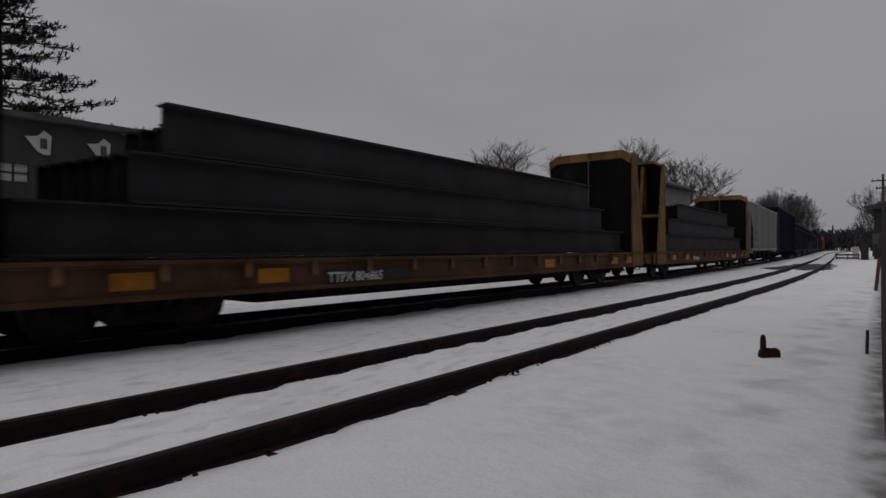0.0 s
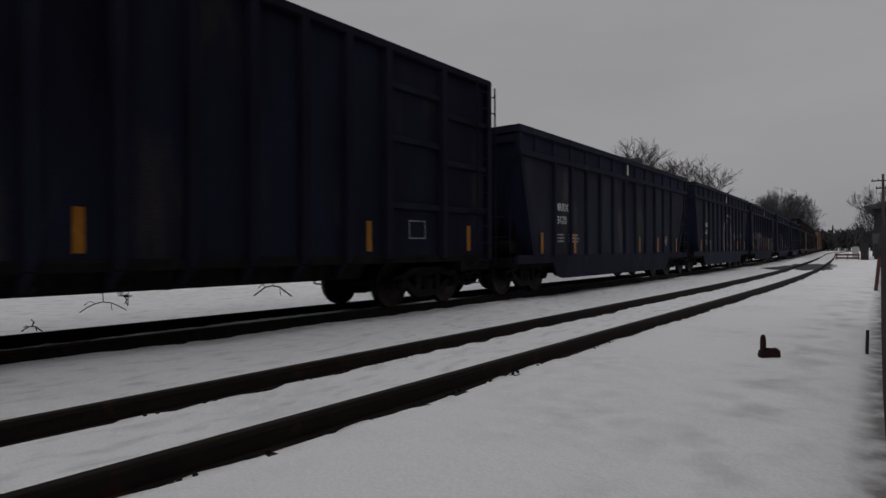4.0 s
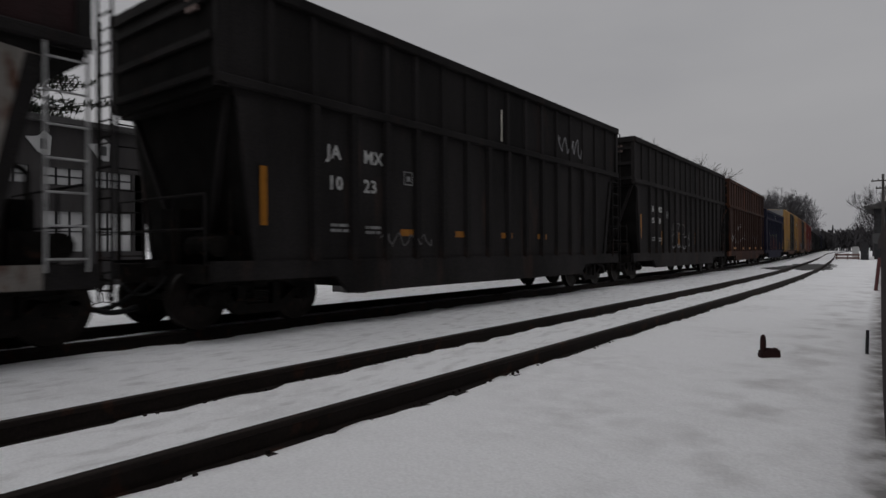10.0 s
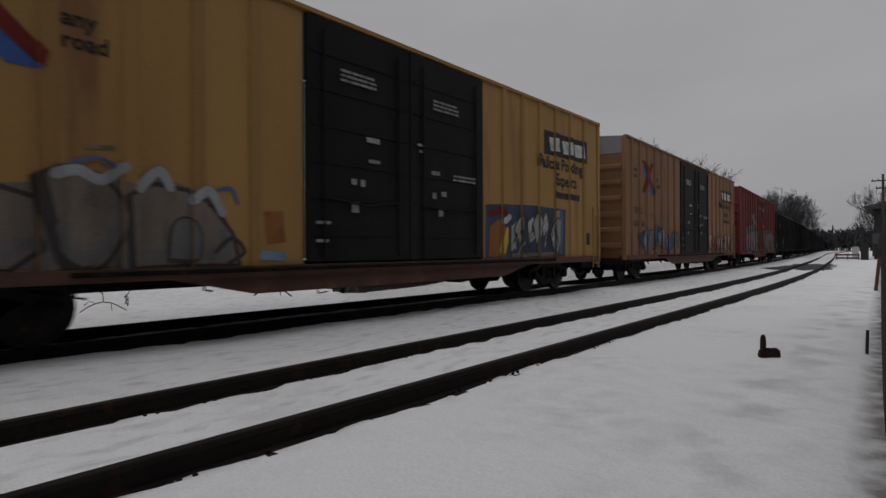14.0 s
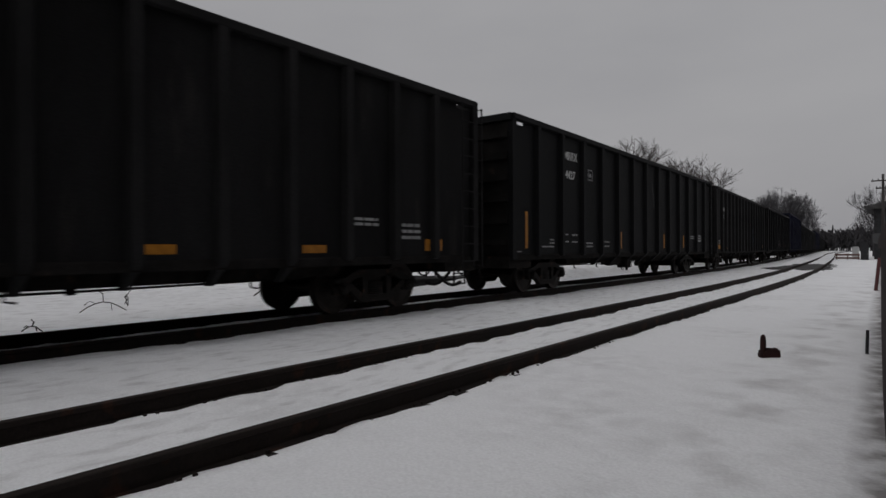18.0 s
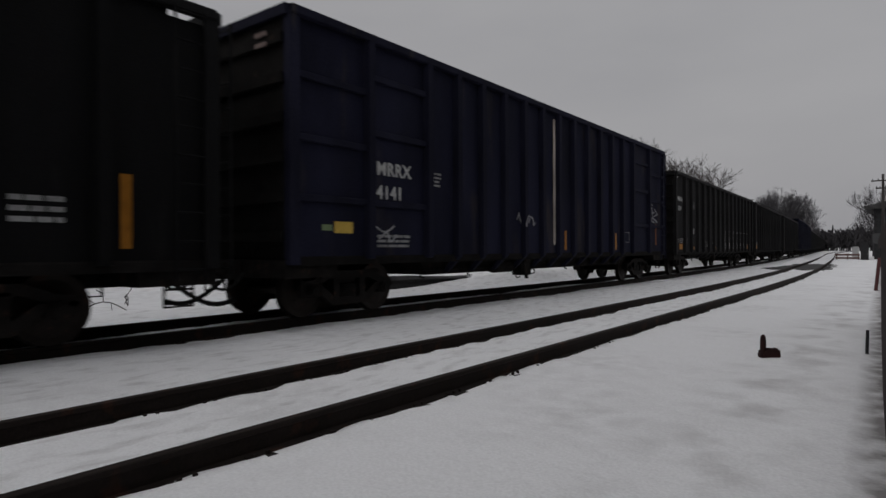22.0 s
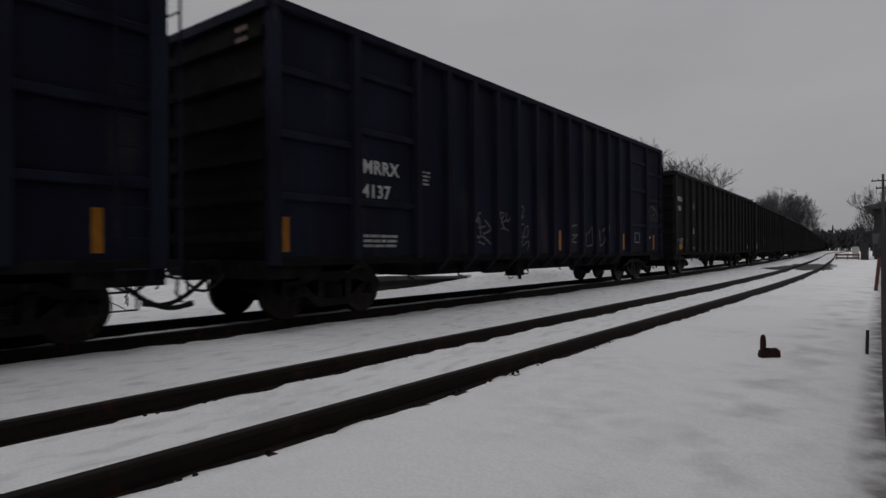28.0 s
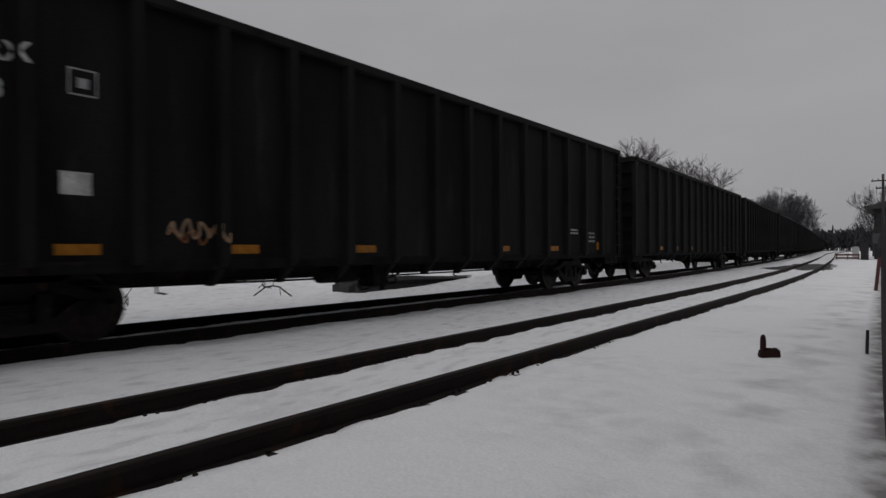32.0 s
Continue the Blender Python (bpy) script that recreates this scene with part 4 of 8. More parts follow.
# ---- boxcar ----
def make_boxcar(name, label, half, eave, paint, end_paint, door_paint, door0, door1, ribs, group, roof_rib=True, top_end=None):
    car = thing(name, label, "boxcar", group)
    w, low = 1.52, 0.95
    for s in (-1, 1):
        d0, d1 = door0, door1
        bm = bmesh.new()
        for y0, y1 in ((-half, d0), (d1, half)):
            box(bm, s * w - 0.02, s * w + 0.02, y0, y1, low, eave)
        box(bm, s * w - 0.02, s * w + 0.02, d0, d1, eave - 0.04, eave)
        part("side_wall", bm, paint, car)
        dm = (d0 + d1) / 2
        for a, b in ((d0 + 0.02, dm - 0.01), (dm + 0.01, d1 - 0.02)):
            bm = bmesh.new()
            x0, x1 = sorted((s * (w + 0.01), s * (w + 0.07)))
            box(bm, x0, x1, a, b, low + 0.02, eave - 0.05)
            bmesh.ops.bevel(bm, geom=bm.edges[:], offset=0.02, segments=1, affect="EDGES")
            for z in lerp_grid(low + 0.5, eave - 0.6, 5):
                xa, xb = sorted((s * (w + 0.06), s * (w + 0.085)))
                box(bm, xa, xb, a + 0.1, b - 0.1, z - 0.04, z + 0.04)
            door = part("door", bm, door_paint, car)
            bm = bmesh.new()
            for yy in (a + 0.35, b - 0.35):
                tube(bm, (s * (w + 0.11), yy, low + 0.1), (s * (w + 0.11), yy, eave - 0.25), 0.022, 0.022, 7)
            path_tube(bm, [(s * (w + 0.11), a + 0.35, low + 1.1), (s * (w + 0.13), (a + b) / 2, low + 1.0), (s * (w + 0.11), b - 0.35, low + 1.1)], 0.02, 6)
            part("lock_bar", bm, door_paint, door)
        bm = bmesh.new()
        prism(bm, [(s * (w - 0.04), low - 0.16), (s * (w + 0.1), low - 0.16), (s * (w + 0.1), low), (s * (w - 0.04), low)], "y", -half, half)
        prism(bm, [(d0 - 2.2, low - 0.16), (d1 + 2.2, low - 0.16), (d1 + 0.9, low - 0.42), (d0 - 0.9, low - 0.42)], "x", s * w - 0.02, s * w + 0.02)
        part("side_sill", bm, RUST_SILL if paint is YELLOW_BOX else paint, car)
        bm = bmesh.new()
        prism(bm, [(s * (w - 0.05), eave - 0.02), (s * (w + 0.08), eave - 0.02), (s * (w + 0.08), eave + 0.05), (s * (w - 0.05), eave + 0.07)], "y", -half - 0.04, half + 0.04)
        part("eave_rail", bm, paint, car)
        bm = bmesh.new()
        path_tube(bm, [(s * (w + 0.12), d0 - 3.4, low - 0.06), (s * (w + 0.12), d1 + 3.4, low - 0.06)], 0.03, 6)
        part("door_track", bm, UNDER, car)
    bm = bmesh.new()
    prism(bm, [(0.0, -0.11), (0.055, -0.06), (0.055, 0.06), (0.0, 0.11)], "z", low, eave - 0.02)
    rib = mesh_of("side_rib", bm, paint)
    for y in ribs:
        for s in (-1, 1):
            part("side_rib", rib, None, car).matrix_local = pose(s * (w + 0.02), y, 0, 0, 0, 0 if s > 0 else 180)
    bm = bmesh.new()
    prism(bm, [(-w - 0.05, eave + 0.03), (0, eave + 0.17), (w + 0.05, eave + 0.03), (w, eave - 0.02), (-w, eave - 0.02)], "y", -half, half)
    if roof_rib:
        y = -half + 0.5
        while y < half:
            prism(bm, [(-w, eave + 0.03), (0, eave + 0.21), (w, eave + 0.03), (0, eave + 0.1)], "y", y - 0.04, y + 0.04)
            y += 1.2
    part("roof", bm, GALV, car)
    for e in (-1, 1):
        bm = bmesh.new()
        box(bm, -w, w, e * half - 0.03, e * half + 0.03, low - 0.1, eave + 0.02)
        prism(bm, [(-w, eave), (w, eave), (0, eave + 0.14)], "y", e * half - 0.03, e * half + 0.03)
        part("end_wall", bm, end_paint, car)
        for z in lerp_grid(low + 0.35, eave - 1.0, 5):
            bm = bmesh.new()
            prism(bm, [(e * half, z - 0.2), (e * (half + 0.13), z - 0.06), (e * (half + 0.13), z + 0.03), (e * half, z + 0.1)], "x", -w + 0.12, w - 0.12)
            part("end_corrugation", bm, end_paint, car)
        if top_end:
            bm = bmesh.new()
            a, b = sorted((e * (half + 0.035), e * (half + 0.045)))
            prism(bm, [(-w + 0.1, eave - 0.55), (w - 0.1, eave - 0.55), (w - 0.1, eave), (0, eave + 0.1), (-w + 0.1, eave)], "y", a, b)
            part("end_panel", bm, top_end, car, "pale excess-height panel")
        for s in (-1, 1):
            bm = bmesh.new()
            x0, x1 = sorted((s * (w - 0.1), s * (w + 0.05)))
            a, b = sorted((e * (half - 0.1), e * (half + 0.08)))
            box(bm, x0, x1, a, b, low - 0.16, eave)
            part("corner_post", bm, paint, car)
        la = ladder_mesh(0.42, low - 0.35, low + 1.5, paint)
        for x, yy, rz in ((e * (w - 0.32), half + 0.2, 0), (e * (w + 0.12), half - 0.4, 90)):
            part("ladder", la, None, car).matrix_local = pose(x, e * yy, 0, 0, 0, rz)
        bm = bmesh.new()
        a, b = sorted((e * (half - 0.9), e * (half + 0.25)))
        box(bm, -1.4, 1.4, a, b, low - 0.35, low - 0.1)
        part("end_sill", bm, UNDER, car)
    bm = bmesh.new()
    box(bm, -w, w, -half, half, low - 0.08, low)
    part("floor_plate", bm, UNDER, car)
    bm = bmesh.new()
    box(bm, -0.33, 0.33, -half - 0.3, half + 0.3, 0.60, 0.9)
    part("centre_sill", bm, UNDER, car)
    for e in (-1, 1):
        add_bogie(car, e * (half - 2.35))
    add_ends(car, half + 0.5)
    add_brake_gear(car, half)
    return car


# ---- covered hopper ----
def make_covered_hopper(half):
    car = thing("covered_hopper", "dusty pale grey steel covered grain hopper wagon", "railway wagon")
    w, low, top = 1.53, 1.12, 4.30
    for s in (-1, 1):
        bm = bmesh.new()
        prism(bm, [(-half, 3.62), (-half, top), (half, top), (half, 3.62), (half - 1.4, 2.5), (half - 1.4, low), (-half + 1.4, low), (-half + 1.4, 2.5)], "x", s * w - 0.02, s * w + 0.02)
        part("side_wall", bm, GREY_HOP, car)
        for nm, z0, z1 in (("side_sill", low - 0.12, low + 0.06), ("top_rail", top - 0.06, top + 0.05)):
            bm = bmesh.new()
            box(bm, s * w - 0.06, s * w + 0.08, -half, half, z0, z1)
            part(nm, bm, GREY_HOP, car)
    bm = bmesh.new()
    prism(bm, [(0.0, -0.1), (0.07, -0.045), (0.07, 0.045), (0.0, 0.1)], "z", low + 0.05, top - 0.05)
    rib = mesh_of("side_rib", bm, GREY_HOP)
    for y in lerp_grid(-half + 1.7, half - 1.7, 12):
        for s in (-1, 1):
            part("side_rib", rib, None, car).matrix_local = pose(s * (w + 0.02), y, 0, 0, 0, 0 if s > 0 else 180)
    bm = bmesh.new()
    prism(bm, [(-w - 0.04, top + 0.02), (-0.8, top + 0.2), (0.8, top + 0.2), (w + 0.04, top + 0.02), (w, top - 0.03), (-w, top - 0.03)], "y", -half, half)
    part("roof", bm, GREY_HOP, car)
    for y in lerp_grid(-half + 1.4, half - 1.4, 5):
        bm = bmesh.new()
        tube(bm, (0, y, top + 0.14), (0, y, top + 0.27), 0.4, 0.36, 18)
        part("hatch", bm, GREY_HOP, car)
    bm = bmesh.new()
    for x in (-1.05, 1.05):
        box(bm, x - 0.2, x + 0.2, -half + 0.05, half - 0.05, top + 0.16, top + 0.19)
    part("running_board", bm, GALV, car)
    for e in (-1, 1):
        bm = bmesh.new()
        a, b = sorted((e * half, e * (half - 0.05)))
        box(bm, -w, w, a, b, 3.5, top)
        part("end_sheet", bm, GREY_HOP, car)
        # slope sheet darker than the sides: the shade of its underside is painted in
        bm = bmesh.new()
        prism(bm, [(e * (half - 0.06), 3.5), (e * (half - 2.3), low), (e * (half - 2.4), low), (e * (half - 0.1), 3.58)], "x", -w + 0.03, w - 0.03)
        part("slope_sheet", bm, HOP_LADDER, car)
        for x in (-w + 0.05, w - 0.05):
            bm = bmesh.new()
            a, b = sorted((e * (half + 0.02), e * (half - 0.08)))
            box(bm, x - 0.05, x + 0.05, a, b, low - 0.1, 3.6)
            part("end_post", bm, GREY_HOP, car)
        bm = bmesh.new()
        a, b = sorted((e * (half - 1.8), e * (half + 0.15)))
        box(bm, -1.45, 1.45, a, b, low - 0.3, low - 0.1)
        part("end_platform", bm, GREY_HOP, car)
        la = ladder_mesh(0.42, low - 0.4, top + 0.1, HOP_LADDER)
        for x, yy, rz in ((e * (w - 0.3), half + 0.12, 0), (e * (w + 0.11), half - 0.3, 90)):
            part("ladder", la, None, car).matrix_local = pose(x, e * yy, 0, 0, 0, rz)
    for y in (-4.2, -1.4, 1.4, 4.2):
        bm = bmesh.new()
        prism(bm, [(y - 1.3, low), (y + 1.3, low), (y + 0.3, 0.45), (y - 0.3, 0.45)], "x", -1.3, 1.3)
        box(bm, -1.5, 1.5, y - 0.35, y + 0.35, 0.38, 0.46)
        part("discharge_chute", bm, UNDER, car)
    bm = bmesh.new()
    box(bm, -0.33, 0.33, -half - 0.1, half + 0.1, 0.65, 0.95)
    part("centre_sill", bm, UNDER, car)
    for e in (-1, 1):
        add_bogie(car, e * (half - 1.8))
    add_ends(car, half + 0.1)
    return car


# ---- bulkhead flat wagon ----
def make_bulkhead_flat(label, half):
    car = thing("bulkhead_flatcar", label, "flat wagon", "bulkhead flat wagons")
    w, deck, low = 1.55, 1.05, 0.54
    bm = bmesh.new()
    box(bm, -w, w, -half + 0.6, half - 0.6, deck - 0.09, deck - 0.02)
    part("deck", bm, TIMBER, car)
    for s in (-1, 1):
        bm = bmesh.new()
        prism(bm, [(s * (w - 0.12), low), (s * (w + 0.06), low), (s * (w + 0.06), low + 0.05), (s * w, low + 0.07), (s * w, deck - 0.08), (s * (w + 0.08), deck - 0.05), (s * (w + 0.08), deck), (s * (w - 0.12), deck)], "y", -half, half)
        part("side_sill", bm, FLAT_SILL, car)
        bm = bmesh.new()
        prism(bm, [(s * w, deck - 0.3), (s * (w + 0.075), deck - 0.26), (s * (w + 0.075), deck + 0.004), (s * w, deck + 0.004)], "y", -0.055, 0.055)
        pocket = mesh_of("stake_pocket", bm, FLAT_SILL)
        for y in lerp_grid(-half + 1.6, half - 1.6, 14):
            part("stake_pocket", pocket, None, car, loc=(0, y, 0))
    bm = bmesh.new()
    prism(bm, [(-half, 0.96), (-half, 0.55), (-half + 4.1, 0.5), (-half + 4.9, 0.3), (half - 4.9, 0.3), (half - 4.1, 0.5), (half, 0.55), (half, 0.96)], "x", -0.6, 0.6)
    part("centre_sill", bm, UNDER, car)
    bm = bmesh.new()
    box(bm, -1.35, 1.35, -half + 4.6, half - 4.6, 0.42, 0.9)
    part("cross_bearer", bm, UNDER, car)
    for e in (-1, 1):
        # bulkhead: lined face to the load, braced outer side plates
        top = 4.57
        bm = bmesh.new()
        a, b = sorted((e * (half - 1.1), e * (half - 1.02)))
        prism(bm, [(-w, deck), (w, deck), (w, top - 0.2), (w - 0.32, top), (-w + 0.32, top), (-w, top - 0.2)], "y", a, b)
        part("bulkhead_lining", bm, BULK_DARK, car)
        bm = bmesh.new()
        a, b = sorted((e * (half - 1.115), e * (half - 1.1)))
        box(bm, -0.02, 0.015, a, b, deck + 1.5, top - 0.2)
        part("lining_seam", bm, HOP_LADDER, car)
        for s in (-1, 1):
            bm = bmesh.new()
            prism(bm, [(e * half, low), (e * half, deck + 0.25), (e * (half - 0.58), top - 0.35), (e * (half - 0.68), top - 0.08), (e * (half - 0.76), top - 0.02), (e * (half - 1.02), top - 0.02), (e * (half - 1.02), low)], "x", s * (w + 0.02) - 0.025, s * (w + 0.02) + 0.025)
            part("side_plate", bm, OLD_YELLOW, car)
        bm = bmesh.new()
        a, b = sorted((e * (half - 1.12), e * (half - 0.66)))
        prism(bm, [(-w - 0.05, top - 0.22), (-w + 0.3, top), (w - 0.3, top), (w + 0.05, top - 0.22), (w + 0.05, top - 0.13), (w - 0.28, top + 0.09), (-w + 0.28, top + 0.09), (-w - 0.05, top - 0.13)], "y", a, b)
        prism(bm, [(-w - 0.02, top - 0.42), (-w + 0.3, top - 0.2), (w - 0.3, top - 0.2), (w + 0.02, top - 0.42), (w + 0.02, top - 0.2), (w - 0.3, top + 0.01), (-w + 0.3, top + 0.01), (-w - 0.02, top - 0.2)], "y", *sorted((e * (half - 1.12), e * (half - 1.104))))
        part("cap", bm, OLD_YELLOW, car)
        for x in (-0.8, 0.0, 0.8):
            bm = bmesh.new()
            prism(bm, [(e * (half - 0.05), deck), (e * (half - 0.68), top - 0.1), (e * (half - 1.02), top - 0.1), (e * (half - 1.02), deck)], "x", x - 0.06, x + 0.06)
            part("brace", bm, OLD_YELLOW, car)
        bm = bmesh.new()
        a, b = sorted((e * (half - 1.02), e * (half - 0.2)))
        box(bm, -w, w, a, b, deck + 1.35, deck + 1.47)
        part("cross_brace", bm, OLD_YELLOW, car)
        la = ladder_mesh(0.4, deck - 0.2, top + 0.05, OLD_YELLOW)
        part("ladder", la, None, car).matrix_local = pose(e * (w - 0.24), e * (half + 0.46), 0, e * 10.5, 0, 0)
        bm = bmesh.new()
        a, b = sorted((e * (half - 0.9), e * (half + 0.1)))
        box(bm, -1.5, 1.5, a, b, low + 0.05, deck - 0.1)
        part("end_sill", bm, OLD_YELLOW, car)
        add_bogie(car, e * (half - 2.83))
    add_ends(car, half + 0.4)
    add_brake_gear(car, half)
    return car


def beam_mesh(length, h=0.68, f=0.27):
    bm = bmesh.new()
    t, wb = 0.03, 0.012
    prism(bm, [(-f / 2, 0), (f / 2, 0), (f / 2, t), (wb, t + 0.02), (wb, h - t - 0.02), (f / 2, h - t), (f / 2, h), (-f / 2, h), (-f / 2, h - t), (-wb, h - t - 0.02), (-wb, t + 0.02), (-f / 2, t)], "y", -length / 2, length / 2)
    return mesh_of("steel_beam", bm, STEEL_BEAM)


# ---- the train ----
# the outer faces on which lettering lies
GX, BX, HX, YX = 1.481, 1.481, 1.521, 1.541
# every wagon: the thing, the place of its middle along the line at the start, half the distance of its bogies
TRAIN = []


def join_train(car, front, rear, pivot):
    TRAIN.append((car, (front + rear) / 2, pivot))
    return car


def copied(ob, label=""):
    c = copy_thing(ob, Matrix.Identity(4))
    if label:
        c["label"] = label
    return c


LOADS = []


def load_beam(car, mid, x, y0, y1, z, cache={}):
    key = round(y1 - y0, 1)
    if key not in cache:
        cache[key] = beam_mesh(key)
    b = new("steel_beam", cache[key])
    tagged(b, "long dark mill-scaled steel I-beam loaded on a flat wagon", "steel beam", "steel beams on the flat wagons")
    LOADS.append((b, x, (y0 + y1) / 2, z, mid))
    return b


def flat_load(car, front, rear, layers, seed, long=None):
    mid = (front + rear) / 2
    r = random.Random(seed)
    z = 1.085
    bm = bmesh.new()
    box(bm, -1.25, 1.25, -0.06, 0.06, 0, 0.034)
    sleeper = mesh_of("dunnage_block", bm, TIMBER)
    for k, (a, b, n) in enumerate(layers):
        for y in (a - mid + 1.2, (a + b) / 2 - mid, b - mid - 1.2):
            if k == 0:
                o = new("dunnage_timber", sleeper)
                tagged(o, "squared grey dunnage timber under steel beams", "timber", "dunnage timbers")
                LOADS.append((o, 0.0, y, 1.05, mid))
        for i in range(n):
            x = 1.22 - i * (2.44 / 6)
            if long and i > 1 and k > 0:
                load_beam(car, mid, x, long[0] - mid + r.uniform(0, 0.4), long[1] - mid - r.uniform(0, 0.7) - 0.3 * k, z)
                continue
            # the upper layers: ends nearly flush, but the outer top beam pushed forward
            ahead = -0.045 * i if k < 2 else (0.62 + r.uniform(0, 0.12)) * (i > 0)
            load_beam(car, mid, x, a - mid + ahead, b - mid - r.uniform(0, 0.5) * i * 0.3, z)
        z += 0.698


f1 = make_bulkhead_flat("rust-streaked yellow bulkhead flat wagon loaded with steel beams", 10.275)
join_train(f1, 1.05, 21.6, 7.9)
f2 = copied(f1)
join_train(f2, 23.25, 43.8, 7.9)
flat_load(f1, 1.05, 21.6, [(2.25, 20.4, 7), (3.62, 18.7, 7), (4.05, 17.65, 7)], 1)
flat_load(f2, 23.25, 43.8, [(24.9, 42.6, 7), (26.0, 40.6, 7), (27.5, 38.4, 7)], 2, (24.8, 42.4))

hop = make_covered_hopper(8.35)
join_train(hop, 45.0, 61.7, 6.5)

BLUE_RIBS = [-9.15 + 1.72, -9.15 + 3.4] + lerp_grid(-9.15 + 4.4, 9.15 - 4.4, 10) + [9.15 - 3.4, 9.15 - 1.72]
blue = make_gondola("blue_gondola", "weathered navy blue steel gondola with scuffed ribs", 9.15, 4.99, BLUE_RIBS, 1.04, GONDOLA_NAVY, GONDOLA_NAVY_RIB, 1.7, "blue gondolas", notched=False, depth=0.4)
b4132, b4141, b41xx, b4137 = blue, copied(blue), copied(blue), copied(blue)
join_train(b4132, 63.2, 81.5, 7.1)
join_train(b4141, 390.6, 408.9, 7.1)
join_train(b41xx, 475.1, 493.4, 7.1)
join_train(b4137, 495.0, 513.6, 7.1)

CHIP_RIBS, JAM_RIBS = lerp_grid(-6.45, 6.2, 12), lerp_grid(-6.4, 6.4, 15)
navy_chip = make_chip_hopper("chip_hopper", "weathered navy blue wood-chip hopper wagon with sloped ends", 7.3, 4.24, 3.60, CHIP_RIBS, NAVY, NAVY_RIB, True, "blue wood-chip hoppers")
chips = [navy_chip] + [copied(navy_chip) for _ in range(5)]
for c, (a, b) in zip(chips, ((82.8, 97.4), (98.9, 113.5), (115.0, 129.6), (131.1, 145.7), (147.1, 161.7), (228.0, 242.6))):
    join_train(c, a, b, 5.5)
soot_chip = make_chip_hopper("dark_chip_hopper", "sooty black-brown wood-chip hopper wagon with upper side boards", 7.3, 5.12, 3.6, JAM_RIBS, DARK_CHIP, DARK_CHIP, False, "dark wood-chip hoppers")
WIDE_RIBS = lerp_grid(-6.2, 6.3, 10)
wide_chip = make_chip_hopper("dark_chip_hopper", "sooty maroon-black wood-chip hopper wagon with rusty trailing gussets", 7.3, 5.12, 3.6, WIDE_RIBS, DARK_CHIP, DARK_CHIP, False, "dark wood-chip hoppers")
darks = [wide_chip, soot_chip, copied(soot_chip)]
brown_chip = make_chip_hopper("rusty_chip_hopper", "rusty brown wood-chip hopper wagon with upper side boards", 7.3, 5.12, 3.6, JAM_RIBS, BROWN_CHIP, BROWN_CHIP, False, "dark wood-chip hoppers")
darks.append(brown_chip)
for c, (a, b) in zip(darks, ((163.2, 177.9), (179.5, 194.1), (195.7, 210.2), (211.8, 226.3))):
    join_train(c, a, b, 5.5)

# the first dark hopper: bare rusty gussets and a pale ladder on its trailing end
_bm = bmesh.new()
prism(_bm, [(7.3 - 1.22, 3.44), (7.3 - 0.5, 3.36), (7.3 - 0.62, 2.9), (7.3 - 1.0, 1.04), (7.3 - 1.2, 1.04)], "x", 1.522, 1.55)
box(_bm, 1.5, 1.58, 7.3 - 1.25, 7.3 - 0.5, 0.74, 1.02)
part("gusset_plate", _bm, WHITE_RUST, darks[0], "white paint flaking to rust")
for o in darks[0].children:
    if o.name.startswith("ladder") and o.location.x > 1.55:
        o.material_slots[0].link = "OBJECT"
        o.material_slots[0].material = PALE_STEEL

for o in chips[3].children:
    if o.name.startswith("side_board"):
        o.material_slots[0].link = "OBJECT"
        o.material_slots[0].material = SILL_BLUE

MAROON = material("sooty_maroon_paint", (0.036, 0.021, 0.022), 0.75, 0, 0.5, 0.8, spots=(0.026, 0.02, 0.02), spot_amount=0.5, streak=3, bump=0.3, spec=0.06)
for o in darks[0].children:
    if o.name.startswith(("side_board", "upper_rib")):
        o.material_slots[0].link = "OBJECT"
        o.material_slots[0].material = MAROON
plate(darks[1], "stripe", HX + 0.005, 0.14, 0.2, 3.75, 4.5, CREAM_INK)

YR = [-8.6, -7.75, -6.9, -6.0, -5.1, -4.2, -3.3, 3.6, 4.5, 5.4, 6.3, 7.2, 8.1]
y1 = make_boxcar("yellow_boxcar", "faded yellow high-cube boxcar with black plug doors and graffiti", 9.15, 5.04, YELLOW_BOX, YELLOW_END, DOOR_BLACK, -2.4, 2.7, YR, "yellow boxcars", top_end=GREY_HOP)
y2 = copied(y1)
join_train(y1, 244.2, 262.5, 7.0)
join_train(y2, 264.8, 283.1, 7.0)
red = make_boxcar("red_boxcar", "faded red oxide boxcar covered in graffiti", 9.57, 4.99, RED_BOX, RED_BOX, RED_BOX, -1.6, 1.8, [-8.4, -7.3, -6.2, -5.1, -4.0, -2.9, 3.0, 4.1, 5.2, 6.3, 7.4, 8.5], "red boxcars")
join_train(red, 285.3, 304.45, 7.2)

BLACK_RIBS, FRESH_RIBS = lerp_grid(-8.42, 8.42, 14), lerp_grid(-8.6, 8.4, 12)
gon = make_gondola("black_gondola", "weathered black steel high-sided gondola wagon", 9.85, 4.41, BLACK_RIBS, 1.02, BLACK_PAINT, BLACK_RIB, 0.0, "black gondolas")
GON_SPANS = [(305.9, 325.8), (327.4, 346.9), (348.4, 367.9), (369.6, 389.2), (410.4, 430.4), (432.0, 451.8), (453.4, 473.3), (515.4, 535.2), (537.0, 556.9), (559.05, 579.05)]
GON_SPANS += [(580.4 + 21.6 * k, 600.2 + 21.6 * k) for k in range(14)]
fresh = make_gondola("black_gondola", "clean black steel high-sided gondola wagon", 9.85, 4.46, FRESH_RIBS, 1.02, BLACK_FRESH, BLACK_FRESH, 0.0, "black gondolas")
